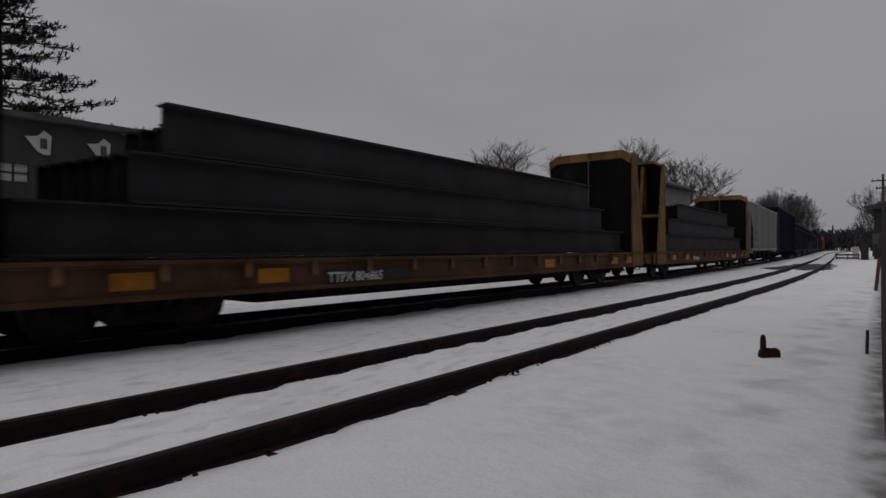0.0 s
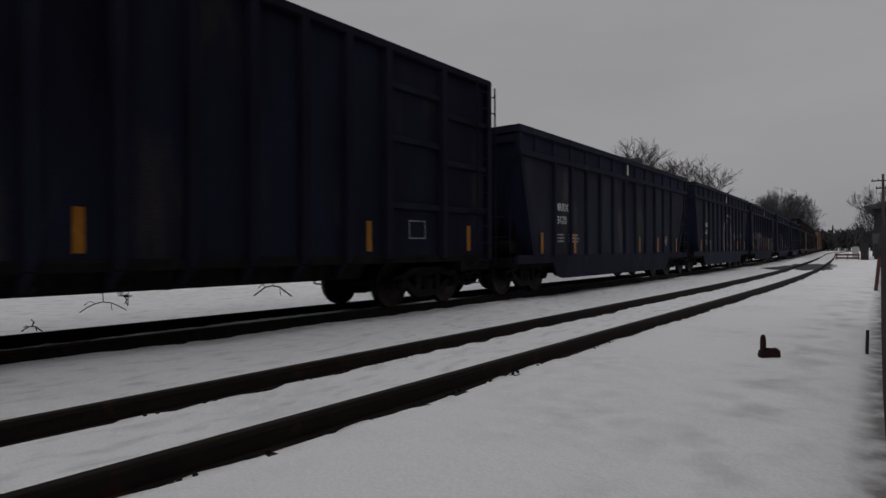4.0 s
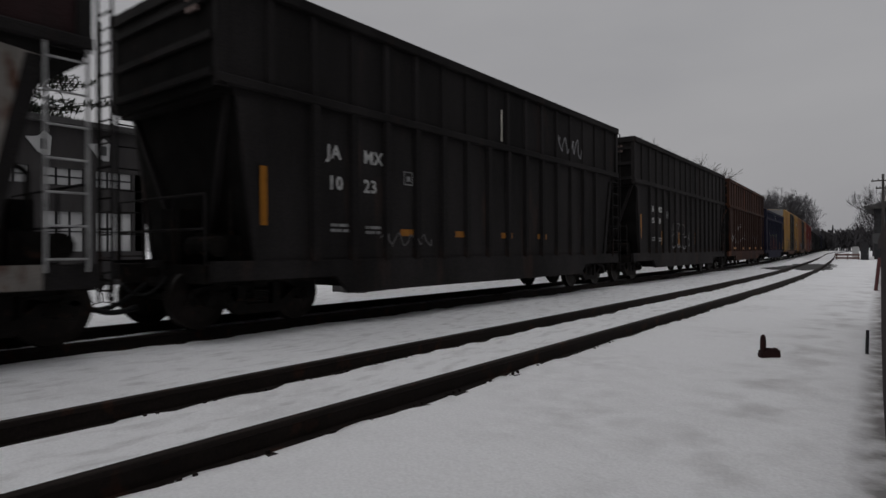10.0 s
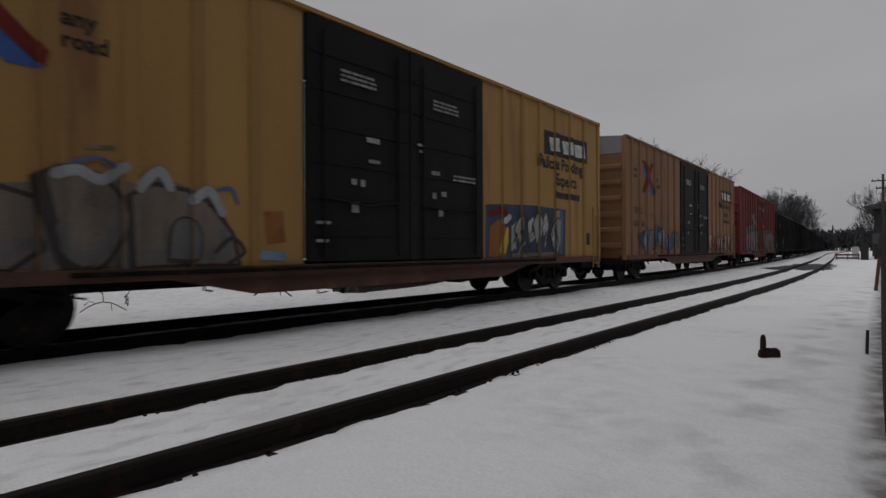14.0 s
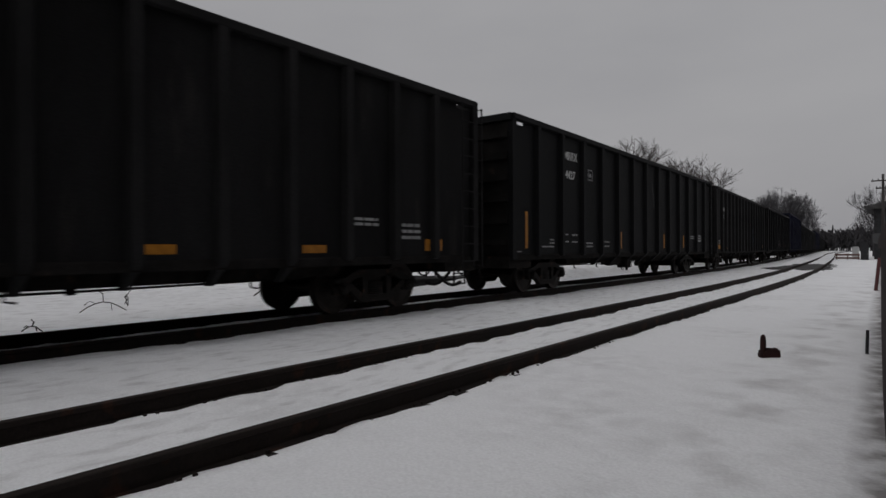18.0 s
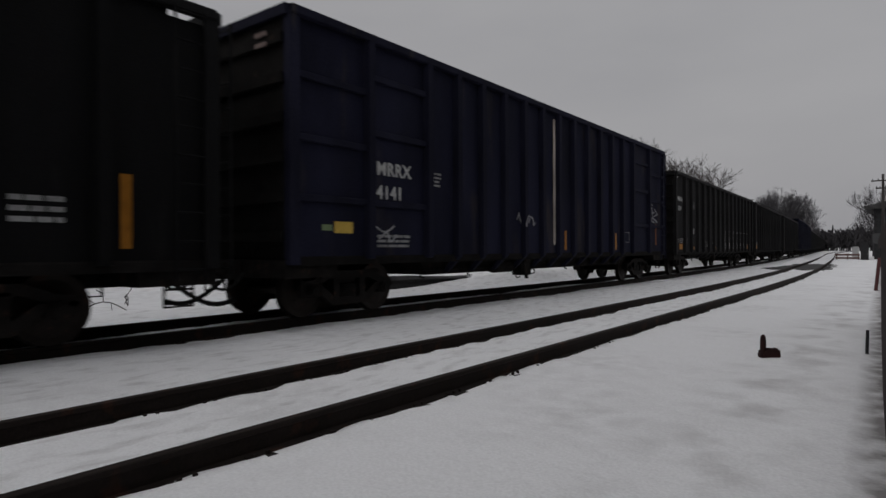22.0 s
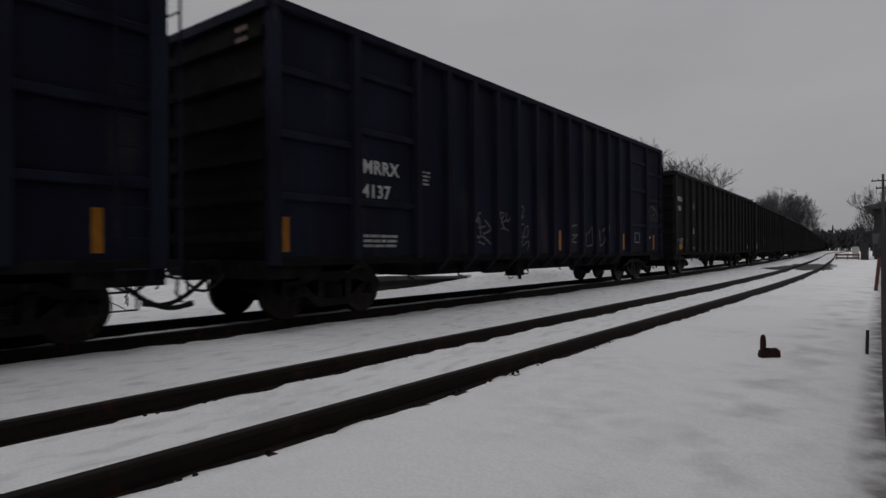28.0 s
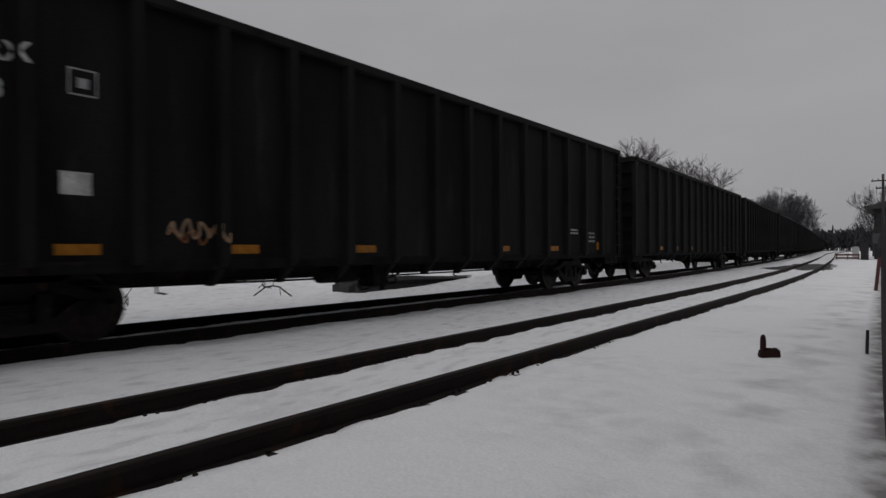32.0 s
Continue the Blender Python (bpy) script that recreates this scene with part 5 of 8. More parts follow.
gons = [gon, fresh, copied(gon), copied(fresh)] + [copied(gon) for _ in GON_SPANS[4:]]
for c, (a, b) in zip(gons, GON_SPANS):
    join_train(c, a, b, 7.85)


# ---- lettering and markings ----


def mark_gondola(car, marks, number, tall=False):
    """Owner's mark, number, data bars, white label and amber strips of a black gondola."""
    mark_y = -6.94 if tall else {"4384": -7.85, "1341": -8.2, "1309": -9.4, "4374": -8.3, "1305": -9.4, "1373": -8.05}.get(number, -8.3)
    box_y = -5.12 if tall else -6.62
    size, zm, zn, zb = (0.26, 3.24, 2.83, 3.16) if mark_y < -9 else (0.32, 3.74, 3.2, 3.44) if tall else (0.30, 3.24, 2.83, 3.16)
    if tall:
        letter(car, marks, GX, mark_y, zm, 0.325, spacing=0.99)
        letter(car, number, GX, mark_y + 0.08, zn, 0.32, spacing=0.97)
    else:
        letter(car, marks, GX, mark_y, zm, size, spacing=1.1)
        letter(car, number, GX, mark_y, zn, size, spacing=1.1)
    bm = bmesh.new()
    for a, b, c, d in ((-0.16, 0.16, 0.14, 0.16), (-0.16, 0.16, -0.16, -0.14), (-0.16, -0.14, -0.14, 0.14), (0.14, 0.16, -0.14, 0.14), (-0.06, 0.06, -0.07, 0.05)):
        box(bm, GX, GX + 0.005, box_y + a, box_y + b, zb + c, zb + d)
    part("lettering", bm, GREY_INK, car)
    if tall:
        for y, y1, z, rows, pitch in ((-8.4, -7.6, 1.26, 1, 0.1), (-7.85, -7.58, 1.45, 2, 0.09), (-7.0, -6.66, 1.61, 2, 0.2), (-6.44, -6.06, 1.6, 2, 0.2), (-5.5, -4.95, 1.37, 2, 0.1), (-4.3, -3.6, 1.42, 2, 0.14)):
            bars(car, GX, y, y1, z, rows, 0.042, pitch)
        plate(car, "lettering", GX, -9.79, -9.4, 1.1, 1.122, GREY_INK)
    else:
        for y in (-9.05, -8.3):
            bars(car, GX, y, y + 0.48, 1.61, 3, 0.035, 0.075)
    if not tall:
        plate(car, "data_label", GX, -6.87, -6.53, 1.83, 2.1, WHITE_INK)
        plate(car, "reflector", GX, -9.13, -8.64, 1.14, 1.37, AMBER)
        reflectors(car, GX, (-6.68, -4.45, -1.95, 2.7, 5.3), 1.19, False)
        plate(car, "reflector", GX, 8.15, 8.7, 1.15, 1.38, AMBER)
    else:
        reflectors(car, GX, (2.33, 5.1) if number == "4419" else (-2.55, 0.12, 2.26, 5.06), 1.47, True)
        plate(car, "reflector", GX, -9.19, -9.07, 1.2, 2.13, AMBER)
        if number == "4419":
            plate(car, "reflector", GX, 8.62, 8.76, 1.2, 2.13, AMBER)
    bars(car, GX, 7.45, 8.0, 1.8 if tall else 1.68, 3, 0.06, 0.12)
    bars(car, GX, 6.2, 6.8, 1.75, 2)
    # stencilled disc on the end bay
    bm = bmesh.new()
    n = 0 if tall else 12
    for k in range(n):
        a0, a1 = 2 * math.pi * k / n, 2 * math.pi * (k + 1) / n
        prism(bm, [(-9.3 + r * math.cos(a), 1.5 + r * math.sin(a)) for r, a in ((0.08, a0), (0.08, a1), (0.06, a1), (0.06, a0))], "x", GX, GX + 0.005)
    if not tall:
        part("stencil", bm, GREY_INK, car)
    else:
        bm.free()


def end_marks(car, half, z, x0=0.1):
    """Small unread writing high on the leading end."""
    bm = bmesh.new()
    for i in range(2):
        box(bm, x0, x0 + 0.3, -half - (0.185 if half > 8 else 0.085), -half - (0.17 if half > 8 else 0.035), z - i * 0.17, z + 0.07 - i * 0.17)
    part("lettering", bm, FADED_MARK, car)


MARKS = [("MRRX", "4384", False), ("MRRX", "4427", True), ("MRRX", "1341", False), ("MRRX", "4419", True), ("MRRX", "1309", False), ("MRRX", "4374", False), ("MRRX", "1349", False), ("MRRX", "1305", False), ("MRRX", "4333", False), ("MRRX", "1373", False)]
for i, c in enumerate(gons):
    if i < len(MARKS):
        mark_gondola(c, *MARKS[i])
    else:
        reflectors(c, GX, (-6.68, -4.45, -1.95, 2.7, 5.3), 1.19, False)
    end_marks(c, 9.85, 3.75)


def mark_blue(car, number, label_y=6.4):
    letter(car, "MRRX", BX, -7.22, 2.56, 0.34, spacing=1.08)
    letter(car, number, BX, -7.22, 2.12, 0.34, spacing=1.08)
    bars(car, BX, -7.2, -6.3, 1.45, 3)
    bars(car, BX, -5.6, -5.3, 2.75, 4, 0.04, 0.08)
    reflectors(car, BX, (-3.65, 0.5, 4.26) if number == "4141" else (-8.9, -3.65, 0.5, 5.3, 8.4), 1.42, True)
    bm = bmesh.new()
    for a, b, c, d in ((0, 0.9, 0.52, 0.55), (0, 0.9, 0, 0.03), (0, 0.03, 0.03, 0.52), (0.87, 0.9, 0.03, 0.52)):
        box(bm, BX, BX + 0.005, label_y + a * 0.55, label_y + b * 0.55, 1.39 + c * 0.65, 1.39 + d * 0.65)
    part("lettering", bm, GREY_INK, car)
    end_marks(car, 9.15, 4.6, 0.8)


for c, nr in ((b4132, "4132"), (b4141, "4141"), (b41xx, "4140"), (b4137, "4137")):
    mark_blue(c, nr, 5.0 if nr == "4141" else 6.4)


def mark_chip(car, marks, number, y, z, size, ink=WHITE_INK):
    letter(car, marks, HX, y, z - 0.26, size, ink)
    letter(car, number, HX, y + 0.1, z - 0.26 - size * 1.2, size, ink)
    bars(car, HX, y, y + 0.55, z - size * 1.35 - 0.5, 3, mat=GREY_INK)
    bars(car, HX, y + 0.85, y + 1.5, z - size * 1.35 - 0.5, 3, mat=GREY_INK)
    bm = bmesh.new()
    for a, b, c, d in ((0, 0.5, 0.32, 0.34), (0, 0.5, 0, 0.02), (0, 0.02, 0.02, 0.32), (0.48, 0.5, 0.02, 0.32), (0.08, 0.42, 0.08, 0.26)):
        box(bm, HX, HX + 0.005, 4.2 + a * 0.9, 4.2 + b * 0.9, 1.32 + c, 1.32 + d)
    part("lettering", bm, GREY_INK, car)
    plate(car, "data_label", HX, 5.06, 5.23, 1.45, 1.65, WHITE_INK)


for c, (mk, nr, y, z) in zip(chips, (("MRRX", "3170", -5.2, 2.5), ("MRRX", "3165", -5.2, 2.55), ("MRRX", "3168", -5.2, 2.55), ("MRRX", "3154", -5.2, 2.4), ("MRRX", "3251", -5.2, 2.45), ("MRRX", "3131", -5.05, 2.62))):
    mark_chip(c, mk, nr, -4.82 if nr in ("3154", "3251") else -5.3, 2.56 if nr == "3251" else 2.5, 0.30)
    reflectors(c, HX + 0.07, (3.3, 5.72) if nr == "3131" else (-6.2,) if nr == "3251" else (-6.2, -4.2, 1.24, 3.3, 5.72), 1.33, True)
    plate(c, "stripe", HX + 0.02, 0.12, 0.27, 3.72, 4.18, CREAM_INK)
for c, nr in zip(darks, ("1044", "1023", "1059", "1105")):
    if nr == "1044":
        letter(c, "JAMX", HX, -5.96, 2.08, 0.29)
        letter(c, "1044", HX, -4.72, 2.08, 0.30)
    else:
        z0, z1 = {"1023": (2.72, 2.2), "1059": (2.6, 2.15), "1105": (2.28, 1.96)}[nr]
        for word, yy, zz in (("JA", -5.28, z0), ("MX", -4.43, z0), (nr[:2], -5.26, z1), (nr[2:], -4.43, z1)):
            letter(c, word, HX, yy, zz, 0.32, spacing=1.1)
    bars(c, HX, -5.2, -4.8, 1.62, 2)
    bars(c, HX, -4.38, -3.98, 1.6, 2)
    bm = bmesh.new()
    for a, b, u, v in ((-0.13, 0.13, 0.11, 0.13), (-0.13, 0.13, -0.13, -0.11), (-0.13, -0.11, -0.11, 0.11), (0.11, 0.13, -0.11, 0.11), (-0.05, 0.05, -0.06, 0.04)):
        box(bm, HX, HX + 0.005, -3.22 + a, -3.22 + b, 2.55 + u, 2.55 + v)
    part("lettering", bm, GREY_INK, c)
    if nr == "1105":
        plate(c, "reflector", HX + 0.09, -6.16, -5.24, 1.12, 1.24, AMBER)
        reflectors(c, HX + 0.09, (-2.7, 0.0, 2.7, 5.6), 1.17, False)
    elif nr == "1044":
        reflectors(c, HX + 0.05, (-5.4, -2.58, -0.09, 2.65), 0.965, False)
        plate(c, "reflector", HX + 0.09, 4.6, 5.5, 1.1, 1.2, AMBER)
        plate(c, "data_label", HX, 5.35, 5.58, 1.5, 1.68, WHITE_INK)
    elif nr == "1023":
        reflectors(c, HX, (-3.2, -1.44, 0.4, 2.17), 1.5, False)
    else:
        reflectors(c, HX, (-3.95, -1.5, 1.24, 3.97), 1.6, True)
    end_marks(c, 7.3, 4.8, 0.85)
for c in darks[1:3]:
    plate(c, "reflector", HX + 0.02, -6.6, -6.48, 1.55, 2.44, AMBER)

for c in (y1, y2):
    letter(c, "TBOX", YX, -8.37, 2.45, 0.3, BLACK_INK, spacing=1.2)
    letter(c, "660194" if c is y1 else "661208", YX, -8.37, 1.98, 0.3, BLACK_INK, spacing=1.35)
    plate(c, "logo_panel", YX, 5.64, 8.3, 3.72, 4.36, BLACK_INK)
    for k in range(3):
        bm = bmesh.new()
        a = 5.92 + k * 0.76
        prism(bm, [(a, 4.2), (a + 0.56, 4.22), (a + 0.64, 3.86), (a + 0.1, 3.84)], "x", YX + 0.006, YX + 0.01)
        part("logo_panel", bm, WHITE_INK, c)
    letter(c, "Railcar Pooling", YX, 5.25, 3.36, 0.46, BLACK_INK)
    letter(c, "Experts", YX, 6.2, 2.93, 0.46, BLACK_INK)
    bars(c, YX, 6.2, 7.8, 2.74, 1, 0.17, mat=BLACK_INK)
    plate(c, "data_label", YX, 8.06, 8.5, 1.3, 1.65, BLACK_INK)
    letter(c, "any", YX, -5.87, 3.78, 0.28, BLACK_INK)
    letter(c, "road", YX, -5.87, 3.52, 0.28, BLACK_INK)
    letter(c, "next", YX, -8.4, 3.95, 0.22, BLACK_INK)
    letter(c, "load", YX, -8.4, 3.73, 0.22, BLACK_INK)
    for pts, m in (([(-7.45, 4.2), (-7.1, 4.2), (-6.05, 3.2), (-6.4, 3.2)], SPRAY["blue"]), ([(-7.5, 4.42), (-7.1, 4.42), (-6.0, 3.4), (-6.05, 3.22), (-6.2, 3.34)], SPRAY["red"]), ([(-6.1, 4.42), (-6.45, 4.42), (-7.5, 3.25), (-7.15, 3.25)], SPRAY["red"])):
        bm = bmesh.new()
        prism(bm, pts, "x", YX + (0.0 if m is SPRAY["blue"] else 0.008), YX + (0.005 if m is SPRAY["blue"] else 0.012))
        part("logo_band", bm, m, c)
    for y, z, n in ((-1.66, 4.24, 3), (0.84, 4.2, 3), (1.5, 2.74, 2)):
        bars(c, 1.617, y, y + 0.85, z, n, 0.045, 0.08, mat=GREY_INK)
    for y, z, w, h in ((-1.05, 3.08, 0.32, 0.09), (-1.0, 2.72, 0.28, 0.06), (0.35, 3.2, 0.2, 0.05), (0.4, 3.08, 0.1, 0.05), (0.78, 2.68, 0.25, 0.08), (-1.42, 2.3, 0.12, 0.1), (-1.2, 2.28, 0.1, 0.12), (-1.42, 1.82, 0.16, 0.18), (0.8, 2.2, 0.12, 0.12), (1.1, 2.26, 0.16, 0.1), (1.0, 1.85, 0.14, 0.16), (-2.2, 1.6, 0.3, 0.05), (-2.2, 1.3, 0.25, 0.05)):
        plate(c, "label", 1.617, y, y + w, z, z + h, GREY_INK)
letter(hop, "MWCX", 1.551, -6.5, 2.15, 0.34, BLACK_INK)
letter(hop, "460547", 1.551, -6.5, 1.72, 0.34, BLACK_INK)
bars(hop, 1.551, -6.1, -5.4, 1.6, 3)
bars(hop, 1.551, 5.0, 5.6, 1.6, 2, mat=BLACK_INK)
for y in (-6.6, 3.86, 5.9):
    plate(hop, "reflector", 1.551, y, y + 0.11, 1.25, 1.75 if y < 5 else 2.0, FADED_AMBER)
plate(hop, "data_label", 1.551, 5.28, 5.68, 1.34, 1.6, BLACK_INK)
bars(hop, 1.557, 5.33, 5.63, 1.54, 3, 0.025, 0.06, mat=WHITE_INK)
for y, z in ((1.72, 3.5), (1.72, 3.25), (1.8, 3.0), (2.4, 4.0), (2.45, 3.72)):
    bars(hop, 1.551, y, y + 0.42, z, 1, 0.13, mat=FADED_MARK)
for c, w, y in ((f1, "TTPX 804865", -4.65), (f2, "TTPX 804511", -4.75)):
    plate(c, "number_panel", 1.562, y - 0.1, y + 1.95, 0.6, 0.85, BLACK_INK)
    letter(c, w, 1.568, y, 0.64, 0.23, WHITE_INK)
    if c is f2:
        plate(c, "logo_panel", 1.562, 4.5, 5.65, 0.58, 0.86, BLACK_INK)
    for k in range(3 if c is f2 else 0):
        plate(c, "logo_panel", 1.568, 4.62 + k * 0.34, 4.88 + k * 0.34, 0.62, 0.82, WHITE_INK)
    for y in (-8.1, -6.0, 2.9, 7.4, 8.7):
        plate(c, "reflector", 1.562, y, y + 0.55, 0.68, 0.9, AMBER)


# ---- spray paint on the wagons ----
def ribbon(bm, pts, w, x):
    """A sprayed stroke: quads with round joints, each a hair above the last."""
    for i, p in enumerate(pts):
        n = 8
        bm.faces.new([bm.verts.new((x, p[0] + w / 2 * math.cos(2 * math.pi * k / n), p[1] + w / 2 * math.sin(2 * math.pi * k / n))) for k in range(n)])
        x += 0.00012
        if i + 1 < len(pts):
            q = pts[i + 1]
            d = Vector((q[0] - p[0], q[1] - p[1]))
            if d.length < 1e-4:
                continue
            s = Vector((-d.y, d.x)).normalized() * w / 2
            bm.faces.new([bm.verts.new((x, a, b)) for a, b in ((p[0] + s.x, p[1] + s.y), (q[0] + s.x, q[1] + s.y), (q[0] - s.x, q[1] - s.y), (p[0] - s.x, p[1] - s.y))])
            x += 0.00012


def spray(car, x, strokes, ribs=(), depth=0.0, hw=0.0, name="graffiti", label=""):
    """strokes: (paint, layer, points, width). What crosses a rib lies on the rib's face as well."""
    by = {}
    for paint, layer, pts, w in strokes:
        by.setdefault((paint, layer), []).append((pts, w))
    first = None
    for (paint, layer), items in by.items():
        bm = bmesh.new()
        k = 0
        for pts, w in items:
            at = x + 0.003 + layer * 0.004 + (k % 9) * 0.0004
            if w:
                ribbon(bm, pts, w, at)
            else:
                bmesh.ops.triangulate(bm, faces=[bm.faces.new([bm.verts.new((at, a, b)) for a, b in pts])])
            k += 1
        ys = [v.co.y for v in bm.verts]
        lo, hi = min(ys), max(ys)
        extra = []
        for r in ribs:
            if r + hw < lo or r - hw > hi:
                continue
            c = bm.copy()
            for pl, no in ((r - hw, -1), (r + hw, 1)):
                bmesh.ops.bisect_plane(c, geom=c.verts[:] + c.edges[:] + c.faces[:], plane_co=(0, pl, 0), plane_no=(0, no, 0), clear_outer=True)
            for v in c.verts:
                v.co.x += depth
            me = bpy.data.meshes.new("tmp")
            c.to_mesh(me)
            c.free()
            extra.append(me)
        for me in extra:
            bm.from_mesh(me)
            bpy.data.meshes.remove(me)
        for f in bm.faces:
            f.normal_update()
            if f.normal.x < 0:
                f.normal_flip()
        me = bpy.data.meshes.new(name)
        bm.to_mesh(me)
        bm.free()
        me.materials.append(SPRAY[paint])
        o = part(name, me, None, car, label if first is None else "")
        first = first or o


def smooth_line(pts, n=4):
    out = []
    m = len(pts)
    for i in range(m - 1):
        p0, p1, p2, p3 = pts[max(i - 1, 0)], pts[i], pts[i + 1], pts[min(i + 2, m - 1)]
        for k in range(n):
            t = k / n
            out.append(tuple(0.5 * (2 * p1[j] + (p2[j] - p0[j]) * t + (2 * p0[j] - 5 * p1[j] + 4 * p2[j] - p3[j]) * t * t + (3 * p1[j] - p0[j] - 3 * p2[j] + p3[j]) * t ** 3) for j in (0, 1)))
    out.append(pts[-1])
    return out


FORMS = [[(0.85, 0.9), (0.3, 0.95), (0.15, 0.65), (0.75, 0.45), (0.8, 0.15), (0.15, 0.08)], [(0.15, 0.05), (0.2, 0.95), (0.55, 0.4), (0.85, 0.95), (0.85, 0.05)], [(0.1, 0.05), (0.5, 0.95), (0.9, 0.05)],
         [(0.9, 0.85), (0.45, 0.95), (0.12, 0.5), (0.45, 0.06), (0.9, 0.2)], [(0.15, 0.95), (0.15, 0.05), (0.85, 0.08)], [(0.5, 0.95), (0.12, 0.7), (0.15, 0.2), (0.5, 0.05), (0.88, 0.3), (0.85, 0.75), (0.5, 0.95)],
         [(0.1, 0.95), (0.35, 0.05), (0.55, 0.6), (0.75, 0.05), (0.92, 0.95)], [(0.85, 0.95), (0.15, 0.9), (0.2, 0.5), (0.7, 0.5), (0.2, 0.5), (0.15, 0.08), (0.88, 0.1)]]


def throw_up(y0, y1, z0, z1, fills, outline, hi, n, seed, thick=0.3, cloud=None, inner=True, angular=False):
    """A row of fat interlocked sprayed forms with outlines and highlights."""
    r = random.Random(seed)
    out = []
    w, h = (y1 - y0) / n, z1 - z0
    if cloud:
        for k in range(n * 5):
            y, z = r.uniform(y0, y1), z0 + h * (0.5 + 0.5 * math.sin(r.uniform(-1.4, 1.4)))
            out.append((cloud, 0, [(y, z), (y + r.uniform(-0.3, 0.3), z + r.uniform(-0.1, 0.2))], r.uniform(0.35, 0.6) * min(h, 1.2)))
    th = thick * min(h, w * 1.4)
    for i in range(n):
        f = FORMS[r.randrange(len(FORMS))]
        a0, lean = y0 + i * w, r.uniform(-0.15, 0.15) * w
        m = th * 0.5
        pts = [(a0 + m * 0.6 + (w - m * 1.2) * px + lean * (pz - 0.5) + r.uniform(-0.04, 0.04) * w, z0 + m + (h - 2 * m) * min(1, max(0, pz + r.uniform(-0.06, 0.06)))) for px, pz in f]
        pts = [pts[0]] + [q for a, b in zip(pts, pts[1:]) for q in (((a[0] + b[0]) / 2, (a[1] + b[1]) / 2), b)] if angular else smooth_line(pts, 4)
        lay = 1 + (i % 2) * 2
        fill = fills[i % len(fills)]
        if outline:
            out.append((outline, lay, pts, th + 0.09))
        out.append((fill, lay + 1, pts, th))
        if inner and hi:
            off = th * 0.28
            out.append((hi, 5, [(p[0] - off, p[1] + off * 0.6) for p in pts[1:max(4, len(pts) // 2)]], 0.035))
            if len(fills) > 1:
                out.append((fills[(i + 1) % len(fills)], 6, [(p[0] + off * 0.5, p[1] - off * 0.3) for p in pts[-max(4, len(pts) // 3):]], th * 0.3))
    return out


def tag_line(y0, y1, z0, z1, paint, w, loops, seed, layer=1):
    """One quick looping line."""
    r = random.Random(seed)
    pts = []
    n = loops * 4
    for k in range(n + 1):
        t = k / n
        pts.append((y0 + (y1 - y0) * t + 0.10 * (y1 - y0) / loops * math.sin(k * 2.6) * r.uniform(0.6, 1.6), (z0 + z1) / 2 + (z1 - z0) / 2 * math.sin(k * 1.57 + r.uniform(-0.5, 0.5)) * r.uniform(0.5, 1.0)))
    return [(paint, layer, smooth_line(pts, 4), w)]


CH = dict(ribs=CHIP_RIBS, depth=0.087, hw=0.064)
JM = dict(ribs=JAM_RIBS, depth=0.087, hw=0.064)
GO = dict(ribs=BLACK_RIBS, depth=0.122, hw=0.073)
FR = dict(ribs=FRESH_RIBS, depth=0.122, hw=0.073)
BL = dict(ribs=BLUE_RIBS, depth=0.122, hw=0.073)
YB = dict(ribs=YR, depth=0.057, hw=0.1)


def form(fill, pts, edge="black", hi="white", lay=1, w=0.07, shade=None, round_it=False):
    """One fat sprayed shape: rim, filling, a lit upper edge and a darker foot."""
    pts = smooth_line(pts + pts[:1], 3)[:-1] if round_it else pts
    cy, cz = sum(p[0] for p in pts) / len(pts), sum(p[1] for p in pts) / len(pts)
    out = [(fill, lay + 1, pts, 0)]
    if edge:
        out += [(edge, lay, pts + pts[:1], 2 * w), (edge, lay, [(a - w * 0.8, b - w * 0.3) for a, b in pts + pts[:1]], 1.6 * w)]
    inner = [(a + (cy - a) * 0.10, b + (cz - b) * 0.10) for a, b in pts]
    if hi:
        out.append((hi, lay + 3, inner[:max(3, len(inner) * 2 // 5)], 0.032))
        out.append((hi, lay + 3, inner[len(inner) * 3 // 5:len(inner) * 3 // 5 + 3], 0.022))
    if shade:
        foot = [p for p in inner if p[1] < cz]
        foot = [(a + (cy - a) * 0.12, b + (cz - b) * 0.18) for a, b in foot]
        if len(foot) > 1:
            out.append((shade, lay + 2, foot, 0.14))
    return out


def wild(y0, y1, z0, z1, paints, edge, hi, seed, count):
    """A tangle of jagged overlapping sprayed shapes that spell nothing."""
    r = random.Random(seed)
    out = []
    for k in range(count):
        cy = y0 + (y1 - y0) * (k + 0.5) / count + r.uniform(-0.1, 0.1)
        cz, h, w = (z0 + z1) / 2 + r.uniform(-0.12, 0.12) * (z1 - z0), (z1 - z0) * r.uniform(0.38, 0.52), (y1 - y0) / count * r.uniform(0.65, 1.05)
        n = r.choice((7, 8, 9))
        pts = []
        for i in range(n):
            a = 2 * math.pi * i / n + r.uniform(-0.25, 0.25) + 1.2
            q = r.uniform(0.5, 0.75) if i % 2 else r.uniform(0.85, 1.1)
            pts.append((cy + w * q * math.cos(a), max(0.975, cz + h * q * math.sin(a))))
        out += form(paints[k % len(paints)], pts, edge, hi if k % 2 else None, 1 + 2 * (k % 3), 0.035, paints[(k + 1) % len(paints)] if k % 2 else None)
        if k % 3 == 0:
            out.append((edge or "ash", 8, [(cy - 0.05, cz - h * 0.3), (cy + 0.08, cz + h * 0.2), (cy + 0.14, cz - h * 0.2)], 0.05))
    return out


